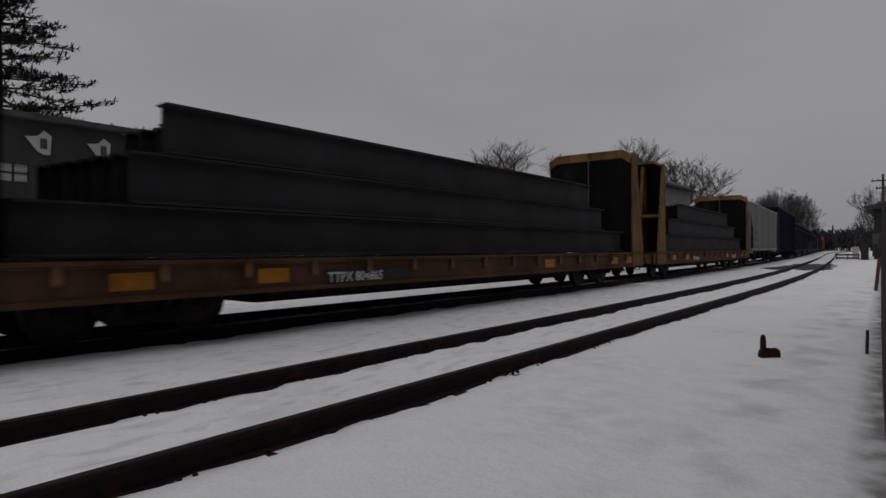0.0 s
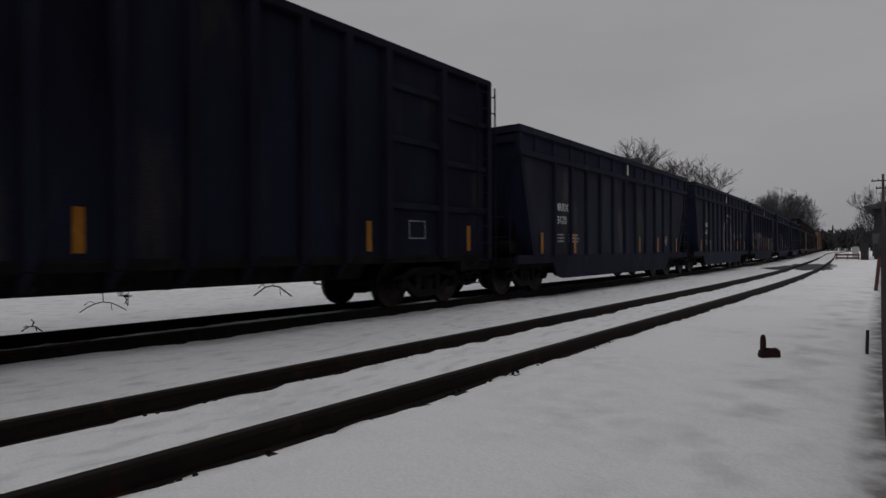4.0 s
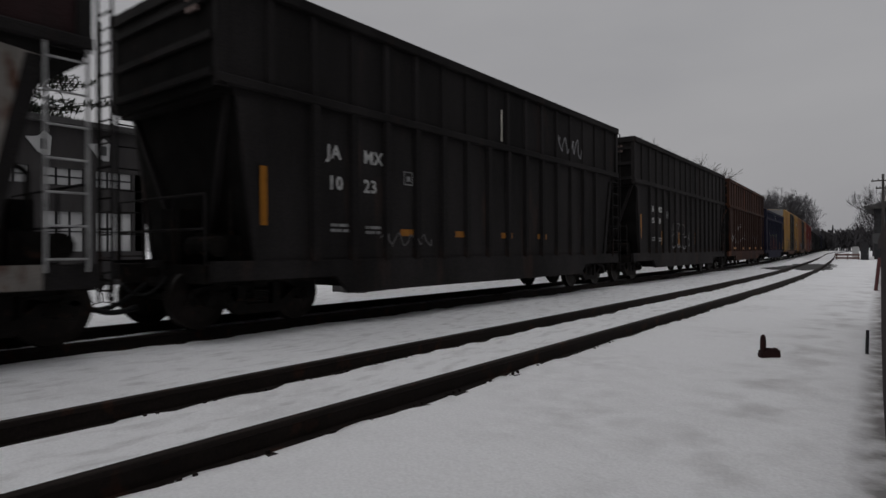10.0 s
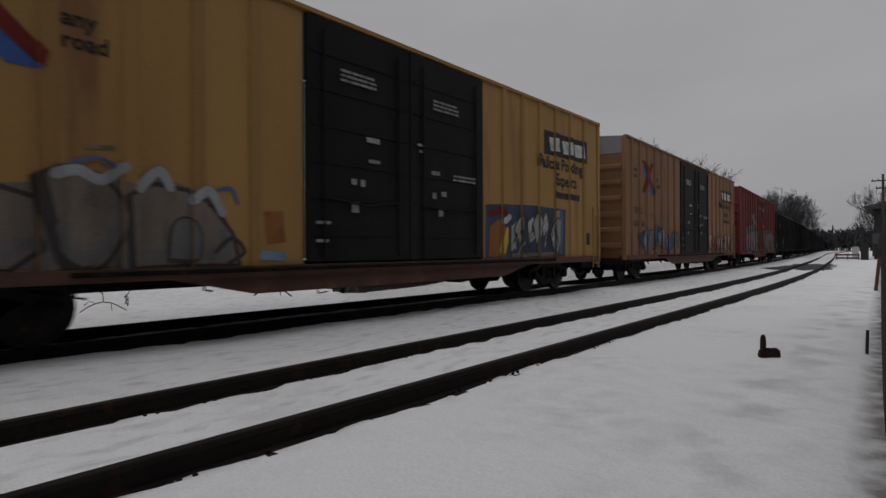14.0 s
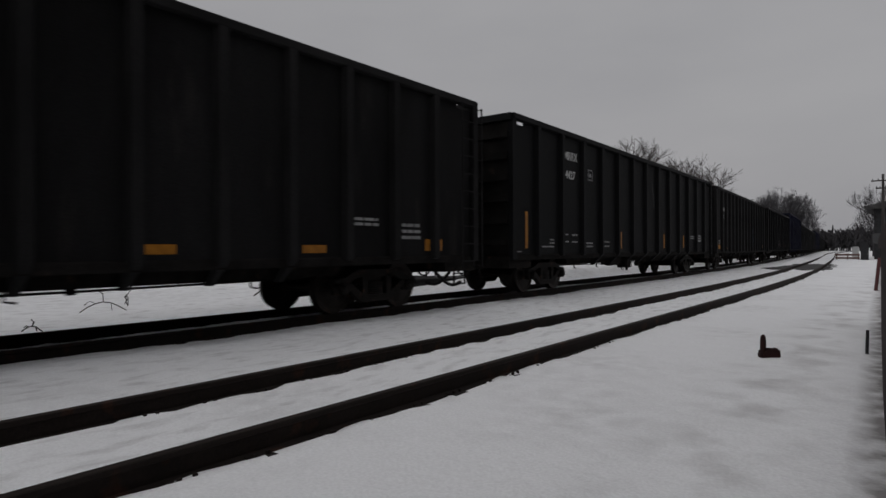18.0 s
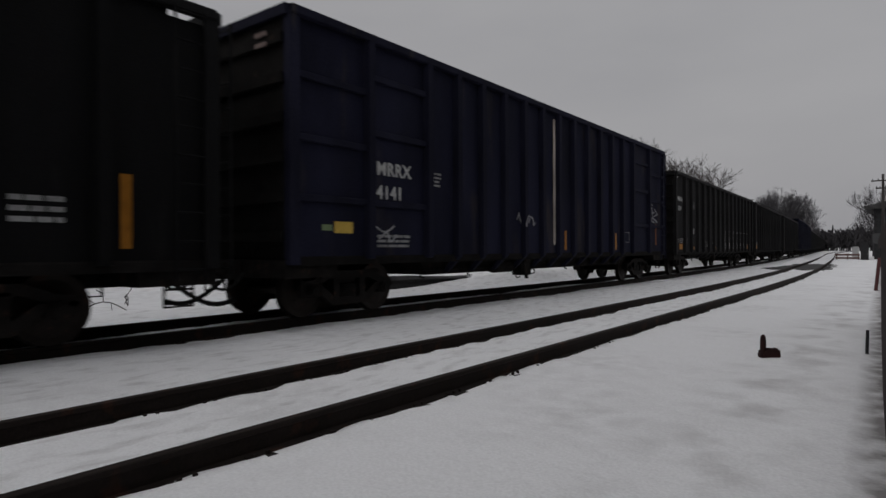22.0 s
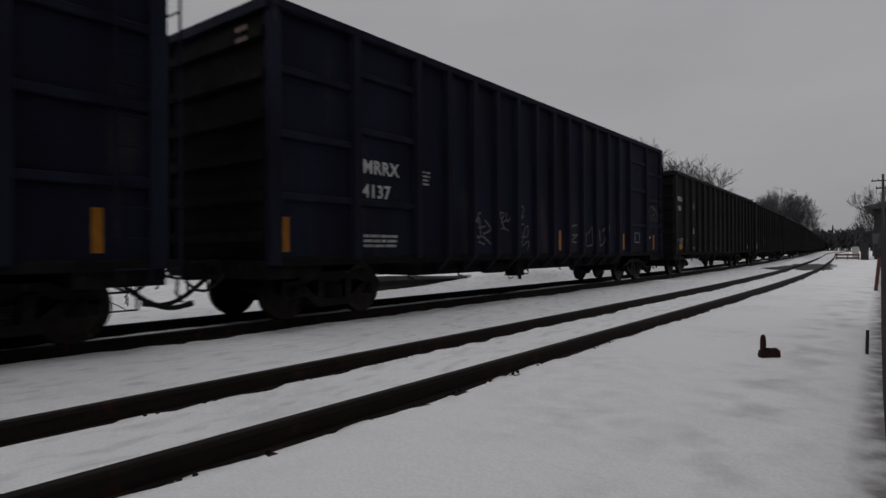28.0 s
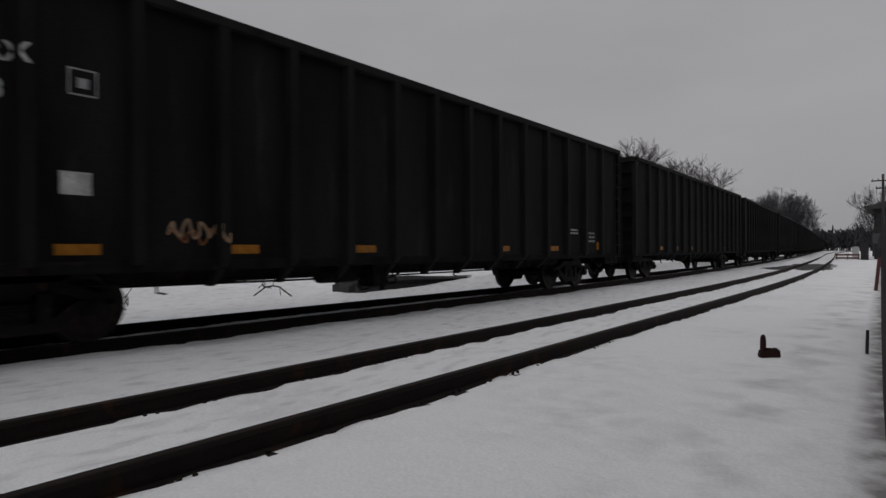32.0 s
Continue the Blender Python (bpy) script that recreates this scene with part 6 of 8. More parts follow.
# arch and small tags
arc = [(-0.35, 1.0), (-0.45, 1.9), (-0.2, 2.6), (0.3, 3.0), (0.85, 3.0), (1.2, 2.75), (1.42, 2.3), (1.5, 1.8), (1.44, 1.0)]
spray(chips[1], HX, [("palegrey", 1, smooth_line(arc, 6), 0.10)] + tag_line(1.85, 2.65, 1.65, 2.08, "palegrey", 0.035, 4, 2) + tag_line(3.0, 3.7, 1.8, 2.02, "palegrey", 0.035, 2, 3) + tag_line(4.05, 4.75, 1.78, 2.12, "palegrey", 0.035, 3, 4)
      + [("orange", 2, [(2.9, 4.1), (2.92, 3.4)], 0.07)] + tag_line(-0.9, 0.9, 1.2, 1.6, "grey", 0.06, 4, 6), **CH)
# long piece in pale blue, orange and cream
g = [("cream", 0, [(-4.62, 1.7), (-4.66, 2.0), (-4.5, 2.18), (-4.2, 2.26), (-3.3, 2.28), (-2.9, 2.25), (-2.3, 2.34), (-2.0, 2.18), (-1.56, 2.02), (-1.6, 1.85), (-2.2, 1.95), (-4.4, 1.9)], 0)]
g += form("pink", [(-4.57, 2.1), (-4.22, 2.16), (-4.14, 1.95), (-4.25, 1.77), (-4.58, 1.75)], shade="magenta") + form("pink", [(-4.57, 1.31), (-4.3, 1.4), (-4.2, 1.02), (-4.45, 1.01)], shade="darkred")
g += form("lightblue", [(-4.14, 2.12), (-3.85, 2.13), (-3.68, 1.72), (-3.6, 1.02), (-4.09, 1.01), (-4.2, 1.5)]) + form("lightblue", [(-3.66, 2.13), (-3.03, 2.18), (-2.9, 1.95), (-3.2, 1.72), (-2.88, 1.5), (-2.9, 1.03), (-3.55, 1.0), (-3.62, 1.3), (-3.25, 1.4), (-3.64, 1.6)], lay=3)
g += form("lightblue", [(-2.9, 2.12), (-2.6, 2.24), (-2.38, 1.8), (-2.14, 2.22), (-1.75, 2.05), (-1.74, 1.02), (-2.1, 1.0), (-2.38, 1.45), (-2.8, 1.0), (-2.85, 1.5)]) + [("pink", 4, [(-2.5, 2.2), (-2.25, 2.2), (-2.38, 1.95)], 0), ("black", 5, [(-3.55, 1.75), (-3.3, 1.7), (-3.1, 1.62)], 0.07)]
for k, (a, b, c1) in enumerate(((-1.55, -0.95, "orange"), (-0.95, -0.3, "tan"), (-0.3, 0.35, "orange"), (0.4, 1.05, "pink"), (1.05, 1.75, "tan"))):
    u = 0.12 * math.sin(k * 2.3)
    g += form(c1, [(a, 1.05), (a + 0.06, 1.75 + u), (a + 0.35, 1.95 - u), (b - 0.05, 1.8 + u), (b - 0.2, 1.5), (b, 1.3), (b - 0.04, 1.03)], "darkred", "cream", 1 + 2 * (k % 2), 0.05, "darkred")
    g += [("palegrey", 6, smooth_line([(a, 1.95), (a + 0.25, 2.02 + u), (a + 0.4, 1.8), (b - 0.15, 2.02), (b, 1.85)], 3), 0.035)]
g += form("palegrey", [(1.95, 1.3), (2.0, 1.95), (2.27, 1.95), (2.65, 1.86), (2.5, 1.5), (2.85, 1.15), (2.7, 1.0), (2.3, 1.2)], "tan", "cream", 1, 0.06) + form("palegrey", [(2.85, 1.9), (3.37, 1.98), (3.3, 1.6), (3.0, 1.45), (3.36, 1.3), (3.33, 1.04), (2.82, 1.06)], "tan", "cream", 3, 0.06, "lime")
g += form("palegrey", [(3.5, 1.63), (3.62, 1.85), (3.83, 1.93), (4.05, 1.85), (4.15, 1.6), (4.1, 1.2), (3.78, 1.07), (3.55, 1.25)], "black", "lightblue", 1, 0.05, "lightblue", True) + [("black", 5, [(3.75, 1.35), (3.82, 1.6), (3.95, 1.35)], 0)]
g += form("palegrey", [(4.38, 1.5), (4.5, 1.86), (4.77, 1.87), (4.65, 1.42), (5.05, 1.07), (4.4, 1.07)], "black", "white", 3, 0.05, "lightblue") + form("palegrey", [(4.83, 2.03), (5.07, 1.86), (5.0, 1.5), (5.35, 1.75), (5.64, 1.95), (5.45, 1.55), (5.66, 1.3), (5.3, 1.08), (4.95, 1.2)], "black", "cream", 1, 0.05, "lightblue")
g += [("orange", 2, [(5.62, 1.98), (5.72, 2.0), (5.9, 1.8), (5.8, 1.15), (5.62, 1.2)], 0), ("darkred", 0, [(3.4, 1.6), (3.5, 2.1), (4.2, 2.05), (4.8, 2.2), (5.6, 2.12), (5.7, 1.6)], 0)]
g += tag_line(-6.2, -5.55, 1.75, 2.25, "palegrey", 0.03, 4, 14) + [("green", 1, [(-6.1, 1.3), (-6.1, 1.65), (-5.85, 1.7), (-5.78, 1.35), (-5.95, 1.22)], 0), ("magenta", 1, [(-5.93, 1.1), (-5.85, 1.1)], 0.12)]
spray(chips[2], HX, g, **CH)
plate(chips[2], "data_label", HX + 0.045, 4.18, 4.66, 1.3, 1.62, BLACK_INK)
for _a, _b, _c, _d in ((4.18, 4.66, 1.6, 1.62), (4.18, 4.66, 1.44, 1.455), (4.18, 4.66, 1.3, 1.32), (4.18, 4.2, 1.32, 1.6), (4.64, 4.66, 1.32, 1.6)):
    plate(chips[2], "lettering", HX + 0.0505, _a, _b, _c, _d, WHITE_INK, 0.003)
g = []
for a, b, z1, cc in ((-5.2, -4.45, 1.95, "cream"), (-4.1, -3.4, 1.8, "palegrey"), (-3.1, -2.15, 2.1, "cream"), (-2.05, -1.25, 2.1, "cream"), (-0.95, -0.3, 2.12, "cream")):
    m = 0.14
    g += [(cc, 1, [(a + m + (b - a - 2 * m) * i / 4, 1.15 + m), (a + m + (b - a - 2 * m) * i / 4 + 0.02, z1 - m)], 0.27) for i in range(5)]
    g += [("tan", 2, [(a + 0.2, 1.9), (a + 0.35, 1.5), (a + 0.3, 1.3)], 0.12), ("orange", 3, [(b - 0.3, z1 - 0.2), (b - 0.2, z1 - 0.5)], 0.1)]
g += tag_line(0.35, 1.0, 1.2, 1.6, "lightblue", 0.05, 2, 5) + tag_line(3.2, 3.8, 1.2, 1.9, "orange", 0.05, 2, 9)
spray(chips[3], HX, g, **CH)
spray(chips[3], HX + 0.064, tag_line(-3.6, 3.4, 0.68, 0.84, "skyblue", 0.03, 12, 21))
g = [("grey", 1, smooth_line(p, 3), 0.15) for p in ([(-0.78, 1.94), (-0.59, 1.12), (0.0, 2.0), (0.37, 1.12), (0.87, 2.3)], [(0.9, 2.05), (0.93, 1.1)], [(1.5, 2.04), (1.23, 1.82), (1.6, 1.55), (1.6, 1.15), (1.29, 1.1)], [(1.98, 2.15), (2.06, 1.1)], [(2.52, 2.1), (2.62, 1.1)], [(2.01, 1.5), (2.57, 1.5)])]
g += [("grey", 1, smooth_line(p, 3), 0.085) for p in ([(-3.81, 1.15), (-3.59, 1.36), (-3.25, 1.38), (-3.0, 1.29)], [(-2.62, 1.5), (-2.52, 1.26), (-2.27, 1.57), (-2.16, 1.52)], [(-1.98, 1.27), (-1.9, 1.52), (-1.26, 1.58), (-1.09, 1.41), (-1.67, 1.24)], [(-1.67, 1.82), (-1.26, 1.58)])]
g = [(a, b, [(u + 0.2, v) for u, v in p], w) for a, b, p, w in g]
spray(chips[4], HX, g, **CH)
_bm = bmesh.new()
prism(_bm, [(-4.9, 0.37), (-4.9, 0.76), (2.2, 0.76), (2.2, 0.37)], "x", HX + 0.0405, HX + 0.0435)
part("sill_panel", _bm, SILL_BLUE, chips[4], "faded bright blue sill paint")
crest = [(-4.42, 1.0), (-4.4, 1.73), (-4.32, 2.05), (-3.82, 2.36), (-3.72, 2.05), (-3.5, 2.29), (-3.03, 2.29), (-2.91, 2.1), (-2.39, 2.33), (-2.3, 2.12), (-1.95, 2.3), (-1.8, 2.12), (-1.4, 2.28), (-1.18, 2.1), (-0.95, 2.3), (-0.66, 2.27), (-0.5, 2.08), (-0.1, 2.4), (0.0, 2.15), (0.74, 2.32), (0.84, 1.7), (0.84, 1.0)]
g = [("darkred", 0, crest, 0), ("lime", 6, crest, 0.045)]
g += [("olive", 5, [(-4.36, 2.2), (-4.28, 2.02), (-3.9, 2.28)], 0.1), ("olive", 5, [(-3.62, 2.2), (-3.3, 2.34), (-3.05, 2.26)], 0.09), ("olive", 5, smooth_line([(-1.85, 2.02), (-1.6, 2.1), (-1.3, 2.02), (-1.05, 2.12)], 3), 0.12), ("olive", 5, smooth_line([(-1.95, 2.36), (-1.5, 2.38), (-1.1, 2.24)], 3), 0.07), ("olive", 5, [(-0.02, 2.3), (0.1, 2.05), (0.3, 2.26)], 0.07)]
for a, b, cc in ((-4.3, -3.3, "red"), (-3.3, -2.45, "red"), (-2.4, -1.3, "orange"), (-1.3, -0.3, "red"), (-0.3, 0.75, "red")):
    g += form(cc, [(a + 0.05, 1.05), (a + 0.1, 1.8), (a + 0.4, 2.02), (b - 0.1, 1.9), (b - 0.25, 1.5), (b - 0.05, 1.2), (b - 0.2, 1.02)], "darkred", None, 1, 0.04, "orange" if cc == "red" and a > -2 else "darkred")
g += [("lime", 6, [(-4.3, 2.28), (-3.95, 2.22), (-4.25, 2.05)], 0.03), ("lime", 6, smooth_line([(-2.2, 1.5), (-1.95, 1.62), (-1.8, 1.75)], 3), 0.04), ("lime", 6, [(-0.1, 1.95), (0.2, 2.02)], 0.04)]
g += [("pink", 6, [(y, z), (y + 0.06, z + 0.05)], 0.13) for y, z in ((-3.9, 1.3), (-2.95, 1.86), (-1.55, 1.2), (-0.75, 1.8))]
g += tag_line(0.95, 1.35, 1.2, 1.8, "palegrey", 0.05, 2, 7) + tag_line(4.2, 4.7, 1.8, 2.1, "palegrey", 0.03, 2, 8)
spray(chips[5], HX, g, **CH)
spray(darks[1], HX, tag_line(-4.0, -2.5, 1.2, 1.5, "grey", 0.03, 4, 1) + tag_line(3.0, 4.6, 3.8, 4.4, "palegrey", 0.04, 4, 2), **JM)
g = [("grey", 1, smooth_line(p, 4), 0.04) for p in ([(-2.8, 2.1), (-2.69, 1.96), (-2.5, 1.98), (-2.38, 2.18), (-2.26, 2.22)], [(-2.38, 2.16), (-2.36, 1.94), (-2.46, 1.59), (-2.5, 1.46)], [(-2.73, 1.62), (-2.46, 1.74), (-2.11, 1.85)], [(-2.01, 1.79), (-1.93, 1.61), (-2.01, 1.42)],
                                                      [(-1.98, 1.97), (-1.98, 2.24), (-1.88, 2.02), (-1.77, 2.22), (-1.46, 2.22), (-1.35, 2.02), (-1.52, 1.67), (-1.71, 1.62), (-1.77, 1.8), (-1.58, 2.09), (-1.38, 2.25)], [(-0.99, 2.22), (-0.67, 2.17), (-0.57, 1.92), (-0.8, 1.78), (-1.02, 1.82)], [(-0.16, 2.0), (-0.05, 1.58), (0.24, 1.91), (-0.05, 1.63)])]
g += [("palegrey", 12, smooth_line(p, 4), 0.035) for p in ([(-2.64, 1.28), (-2.5, 1.2), (-2.11, 1.31)], [(-1.9, 1.34), (-1.69, 1.2), (-1.52, 1.34), (-1.32, 1.18), (-1.14, 1.32), (-0.89, 1.14), (-0.4, 1.36), (-0.37, 1.57), (-0.6, 1.69), (-0.89, 1.65)])]
spray(darks[2], HX, g, **JM)
g = tag_line(-6.25, -5.6, 1.55, 2.0, "palegrey", 0.035, 4, 4) + [("palegrey", 1, smooth_line(p, 5), 0.045) for p in ([(-3.34, 1.4), (-3.15, 1.7), (-2.9, 1.8), (-2.7, 1.7), (-2.6, 1.55)], [(-2.2, 2.2), (-2.12, 2.0), (-2.45, 1.72), (-2.2, 1.8), (-1.87, 1.5)])]
g += [("palegrey", 1, [(-5.2, 1.55), (-5.22, 1.8), (-4.9, 1.76), (-4.86, 1.55)], 0), ("palegrey", 1, [(-5.45, 2.05), (-5.5, 1.9)], 0.06)] + tag_line(1.9, 4.2, 1.3, 2.2, "grey", 0.05, 5, 6)
spray(darks[3], HX, g, **JM)
# yellow boxcars
g = [("warmgrey", 0, [(-6.95, 0.97), (-6.9, 1.85), (-6.1, 1.95), (-5.8, 2.2), (-5.4, 2.1), (-5.0, 1.98), (-4.7, 2.12), (-4.2, 2.0), (-3.8, 1.7), (-3.55, 0.97)], 0)]
g += [("grey", 1, smooth_line(p, 3), 0.16) for p in ([(-5.2, 1.0), (-5.1, 1.4), (-5.2, 1.8)], [(-6.05, 1.0), (-6.0, 1.5)], [(-3.9, 1.1), (-3.8, 1.5)])]
g += form("warmgrey", [(-6.95, 1.05), (-6.9, 1.8), (-6.5, 1.85), (-6.15, 1.75), (-6.1, 1.2), (-6.4, 0.98)], "ash", None, 1, 0.06, "grey") + form("warmgrey", [(-6.1, 2.0), (-5.8, 2.12), (-5.4, 2.0), (-5.15, 1.6), (-5.3, 1.2), (-5.5, 0.98), (-5.8, 1.0), (-5.95, 1.4)], "ash", None, 3, 0.06, "grey", True)
g += form("warmgrey", [(-5.1, 1.85), (-4.8, 2.0), (-4.35, 1.95), (-4.0, 1.75), (-3.7, 1.4), (-3.6, 0.98), (-4.3, 1.0), (-5.05, 0.98)], "ash", None, 1, 0.06, "grey") + form("grey", [(-4.6, 1.05), (-4.55, 1.5), (-4.35, 1.6), (-4.2, 1.4), (-4.25, 1.05)], "ash", None, 3, 0.03, None, True)
g += [("lightgrey", 6, smooth_line([(a, b) for a, b in p], 4), 0.13) for p in ([(-5.95, 2.05), (-5.7, 2.12), (-5.45, 2.02), (-5.2, 2.2)], [(-5.0, 1.95), (-4.75, 2.2), (-4.6, 2.0)], [(-4.3, 1.85), (-4.05, 2.0), (-3.85, 1.7)])]
g += [("skyblue", 7, smooth_line([(-5.75, 2.2), (-5.5, 2.28), (-5.3, 2.2)], 4), 0.05), ("ash", 7, smooth_line([(-3.95, 1.15), (-3.7, 1.35), (-3.5, 1.15), (-3.75, 1.0)], 4), 0.06), ("skyblue", 2, smooth_line([(-3.95, 2.0), (-3.7, 2.05), (-3.6, 1.85)], 4), 0.06), ("yellow", 6, [(-6.9, 1.4), (-6.9, 1.8)], 0.2), ("orange", 1, [(-3.1, 1.25), (-3.15, 1.75), (-2.8, 1.78), (-2.75, 1.3)], 0), ("warmgrey", 2, [(-5.6, 2.4), (-5.3, 2.43)], 0.05), ("lightblue", 2, [(-3.2, 1.1), (-2.8, 1.08)], 0.14)]
spray(y1, YX, g, **YB)
g = [("slate", 0, [(2.8, 0.97), (2.82, 2.2), (3.6, 2.25), (5.0, 2.3), (6.9, 2.28), (6.85, 0.97)], 0), ("skyblue", 1, [(6.6, 1.1), (6.62, 2.2)], 0.2)]
g += wild(3.9, 6.6, 1.05, 2.15, ["lightgrey", "palegrey", "slate", "white"], "ash", "white", 42, 9)
g += [("orange", 1, [(2.95, 1.0), (3.0, 1.7), (3.4, 1.9), (3.75, 1.5), (3.6, 1.0)], 0), ("red", 2, [(3.0, 2.0), (3.5, 2.12), (3.7, 1.9)], 0.16), ("yellow", 3, [(3.5, 1.15), (3.7, 1.6)], 0.2), ("white", 4, [(3.55, 1.85), (3.85, 1.95)], 0.16), ("tan", 1, [(6.3, 1.9), (6.35, 2.1)], 0.3), ("warmgrey", 5, [(4.0, 1.02), (6.2, 1.05)], 0.1)]
spray(y1, YX, g, **YB)
g = wild(-7.7, -2.7, 0.98, 2.0, ["slate", "lightblue", "grey", "skyblue"], "ash", "lightgrey", 71, 11) + wild(3.1, 8.1, 0.98, 1.95, ["tan", "warmgrey", "red", "lightgrey", "orange"], "ash", "cream", 72, 12)
g += tag_line(-6.5, -4.0, 2.2, 2.6, "warmgrey", 0.03, 4, 73)
spray(y2, YX, g, **YB)
# red boxcar
RX = dict(ribs=[-8.4, -7.3, -6.2, -5.1, -4.0, -2.9, 3.0, 4.1, 5.2, 6.3, 7.4, 8.5], depth=0.057, hw=0.1)
g = [("green", 0, [(-7.3, 0.97), (-7.4, 1.8), (-7.0, 2.3), (-6.6, 2.55), (-6.2, 2.45), (-5.8, 2.7), (-5.3, 2.6), (-4.8, 2.75), (-4.3, 2.68), (-3.92, 2.83), (-3.5, 2.6), (-3.15, 2.66), (-2.9, 2.45), (-2.67, 2.3), (-2.3, 2.36), (-1.9, 2.25), (-1.6, 2.34), (-1.32, 2.3), (-1.4, 1.8), (-1.3, 1.3), (-1.35, 0.97)], 0)]
g += wild(-7.0, -4.9, 1.0, 2.4, ["pink", "pinkgrey", "lilac"], "black", "white", 74, 4)
g += form("pinkgrey", [(-4.85, 1.0), (-4.8, 2.28), (-4.3, 2.36), (-3.98, 2.28), (-3.76, 1.9), (-3.9, 1.6), (-4.2, 1.45), (-3.85, 1.25), (-3.95, 1.0)], w=0.09, shade="magenta") + form("pinkgrey", [(-3.7, 2.34), (-3.34, 2.38), (-3.1, 1.75), (-2.88, 1.3), (-3.12, 1.22), (-3.3, 1.0), (-3.85, 1.0), (-3.62, 1.35), (-3.75, 1.6)], lay=3, w=0.1, shade="lilac")
g += form("pinkgrey", [(-3.05, 1.02), (-2.95, 1.3), (-2.72, 1.25), (-2.6, 1.0)], lay=1, w=0.09, hi=None) + [("green2", 1, [(-2.6, z), (-1.35, z + 0.02)], 0.05) for z in (1.15, 1.32, 1.9)] + [("black", 1, [(-2.35, 1.42), (-1.7, 1.42)], 0.12)]
ring = [(-3.8 + 0.17 * math.cos(k * 0.7), 3.52 + 0.09 * math.sin(k * 0.7)) for k in range(10)]
g += [("palegrey", 5, ring, 0.055)] + [("palegrey", 5, smooth_line(p, 4), 0.085) for p in ([(-4.6, 3.3), (-4.35, 3.5), (-4.2, 3.25), (-4.05, 3.4), (-4.1, 3.0)], [(-3.95, 3.05), (-3.75, 3.3), (-3.65, 3.0), (-3.9, 2.9)], [(-3.5, 3.4), (-3.45, 2.9), (-3.25, 3.1), (-3.4, 3.25)], [(-3.2, 3.1), (-3.0, 2.9), (-2.85, 3.2)], [(-3.0, 2.9), (-3.05, 2.7)], [(-4.0, 2.72), (-3.75, 2.82), (-3.5, 2.62)], [(-2.72, 3.15), (-2.85, 2.85)], [(-2.88, 2.7), (-2.86, 2.68)])]
for cy, cz in ((-3.08, 3.55), (-2.52, 2.97)):
    g += [("palegrey", 5, [(cy - 0.17 * math.cos(a), cz - 0.17 * math.sin(a)), (cy + 0.17 * math.cos(a), cz + 0.17 * math.sin(a))], 0.022) for a in (0.2, 0.98, 1.77, 2.55)]
spray(red, YX, g, **RX)
g = [("green", 0, [(1.45, 0.97), (1.42, 1.2), (1.5, 1.5), (1.45, 1.75), (1.75, 1.95), (2.0, 2.15), (2.2, 2.4), (2.65, 2.58), (2.95, 2.48), (3.25, 2.55), (3.6, 2.5), (4.0, 2.65), (4.3, 2.5), (4.6, 2.7), (4.85, 2.58), (5.2, 2.5), (5.65, 2.62), (5.95, 2.45), (6.3, 2.6), (6.7, 2.5), (7.18, 2.62), (7.6, 2.5), (7.75, 2.37), (7.85, 2.1), (8.33, 2.3), (8.67, 2.1), (8.84, 1.83), (8.78, 1.46), (8.78, 1.18), (9.28, 1.09), (9.5, 0.97)], 0)]
g += form("pink", [(2.84, 2.33), (3.25, 2.38), (3.55, 1.75), (3.95, 1.2), (4.25, 1.1), (3.73, 0.99), (3.3, 1.3), (2.95, 1.15), (2.75, 1.0), (2.56, 1.14), (2.6, 1.55), (2.47, 1.7), (2.0, 1.57), (2.2, 1.75), (2.55, 1.85), (2.8, 2.0)], shade="darkred") + [("green", 4, [(2.85, 1.3), (3.05, 1.95), (3.3, 1.5)], 0), ("black", 3, [(2.82, 1.28), (3.06, 1.98), (3.34, 1.48)], 0.06)]
g += form("pinkgrey", [(3.68, 2.38), (3.5, 2.1), (3.95, 1.25), (4.25, 1.12), (4.55, 1.7), (4.3, 2.2), (4.04, 2.2), (4.1, 1.9), (3.98, 2.0), (3.85, 2.3)], lay=3, shade="magenta")
g += form("pinkgrey", [(4.78, 2.37), (5.3, 2.31), (5.17, 2.03), (4.95, 2.04), (4.87, 1.81), (5.3, 1.91), (5.39, 1.68), (5.12, 1.6), (4.89, 1.37), (4.4, 1.33), (4.42, 1.54), (4.62, 1.85), (4.57, 2.09)], lay=1, w=0.045, shade="magenta")
g += form("lilac", [(4.4, 1.12), (4.68, 0.98), (5.24, 1.06), (5.52, 1.35), (5.52, 0.98), (4.4, 0.98)], lay=3, w=0.04, shade="darkred")
g += form("pinkgrey", [(5.43, 2.06), (5.82, 2.37), (6.17, 2.27), (6.14, 1.87), (5.96, 1.79), (6.1, 1.54), (5.72, 1.42), (5.99, 1.29), (5.92, 1.05), (5.62, 1.05), (5.58, 1.42), (5.36, 1.52), (5.72, 1.81)], lay=3, w=0.045, shade="darkred")
g += form("magenta", [(6.14, 2.45), (6.68, 2.5), (6.68, 2.25), (6.44, 1.95), (6.25, 1.99), (6.32, 2.22)], hi="pink", w=0.035) + [("magenta", 2, [(5.6, 1.01), (6.1, 1.01)], 0.07), ("palegrey", 7, smooth_line([(5.75, 2.3), (5.6, 2.05), (5.85, 1.85), (5.55, 1.6)], 4), 0.035), ("palegrey", 7, smooth_line([(4.62, 1.5), (4.95, 1.42), (5.2, 1.66)], 4), 0.03), ("palegrey", 7, [(5.5, 1.0), (5.55, 1.35), (5.75, 1.38)], 0.035)]
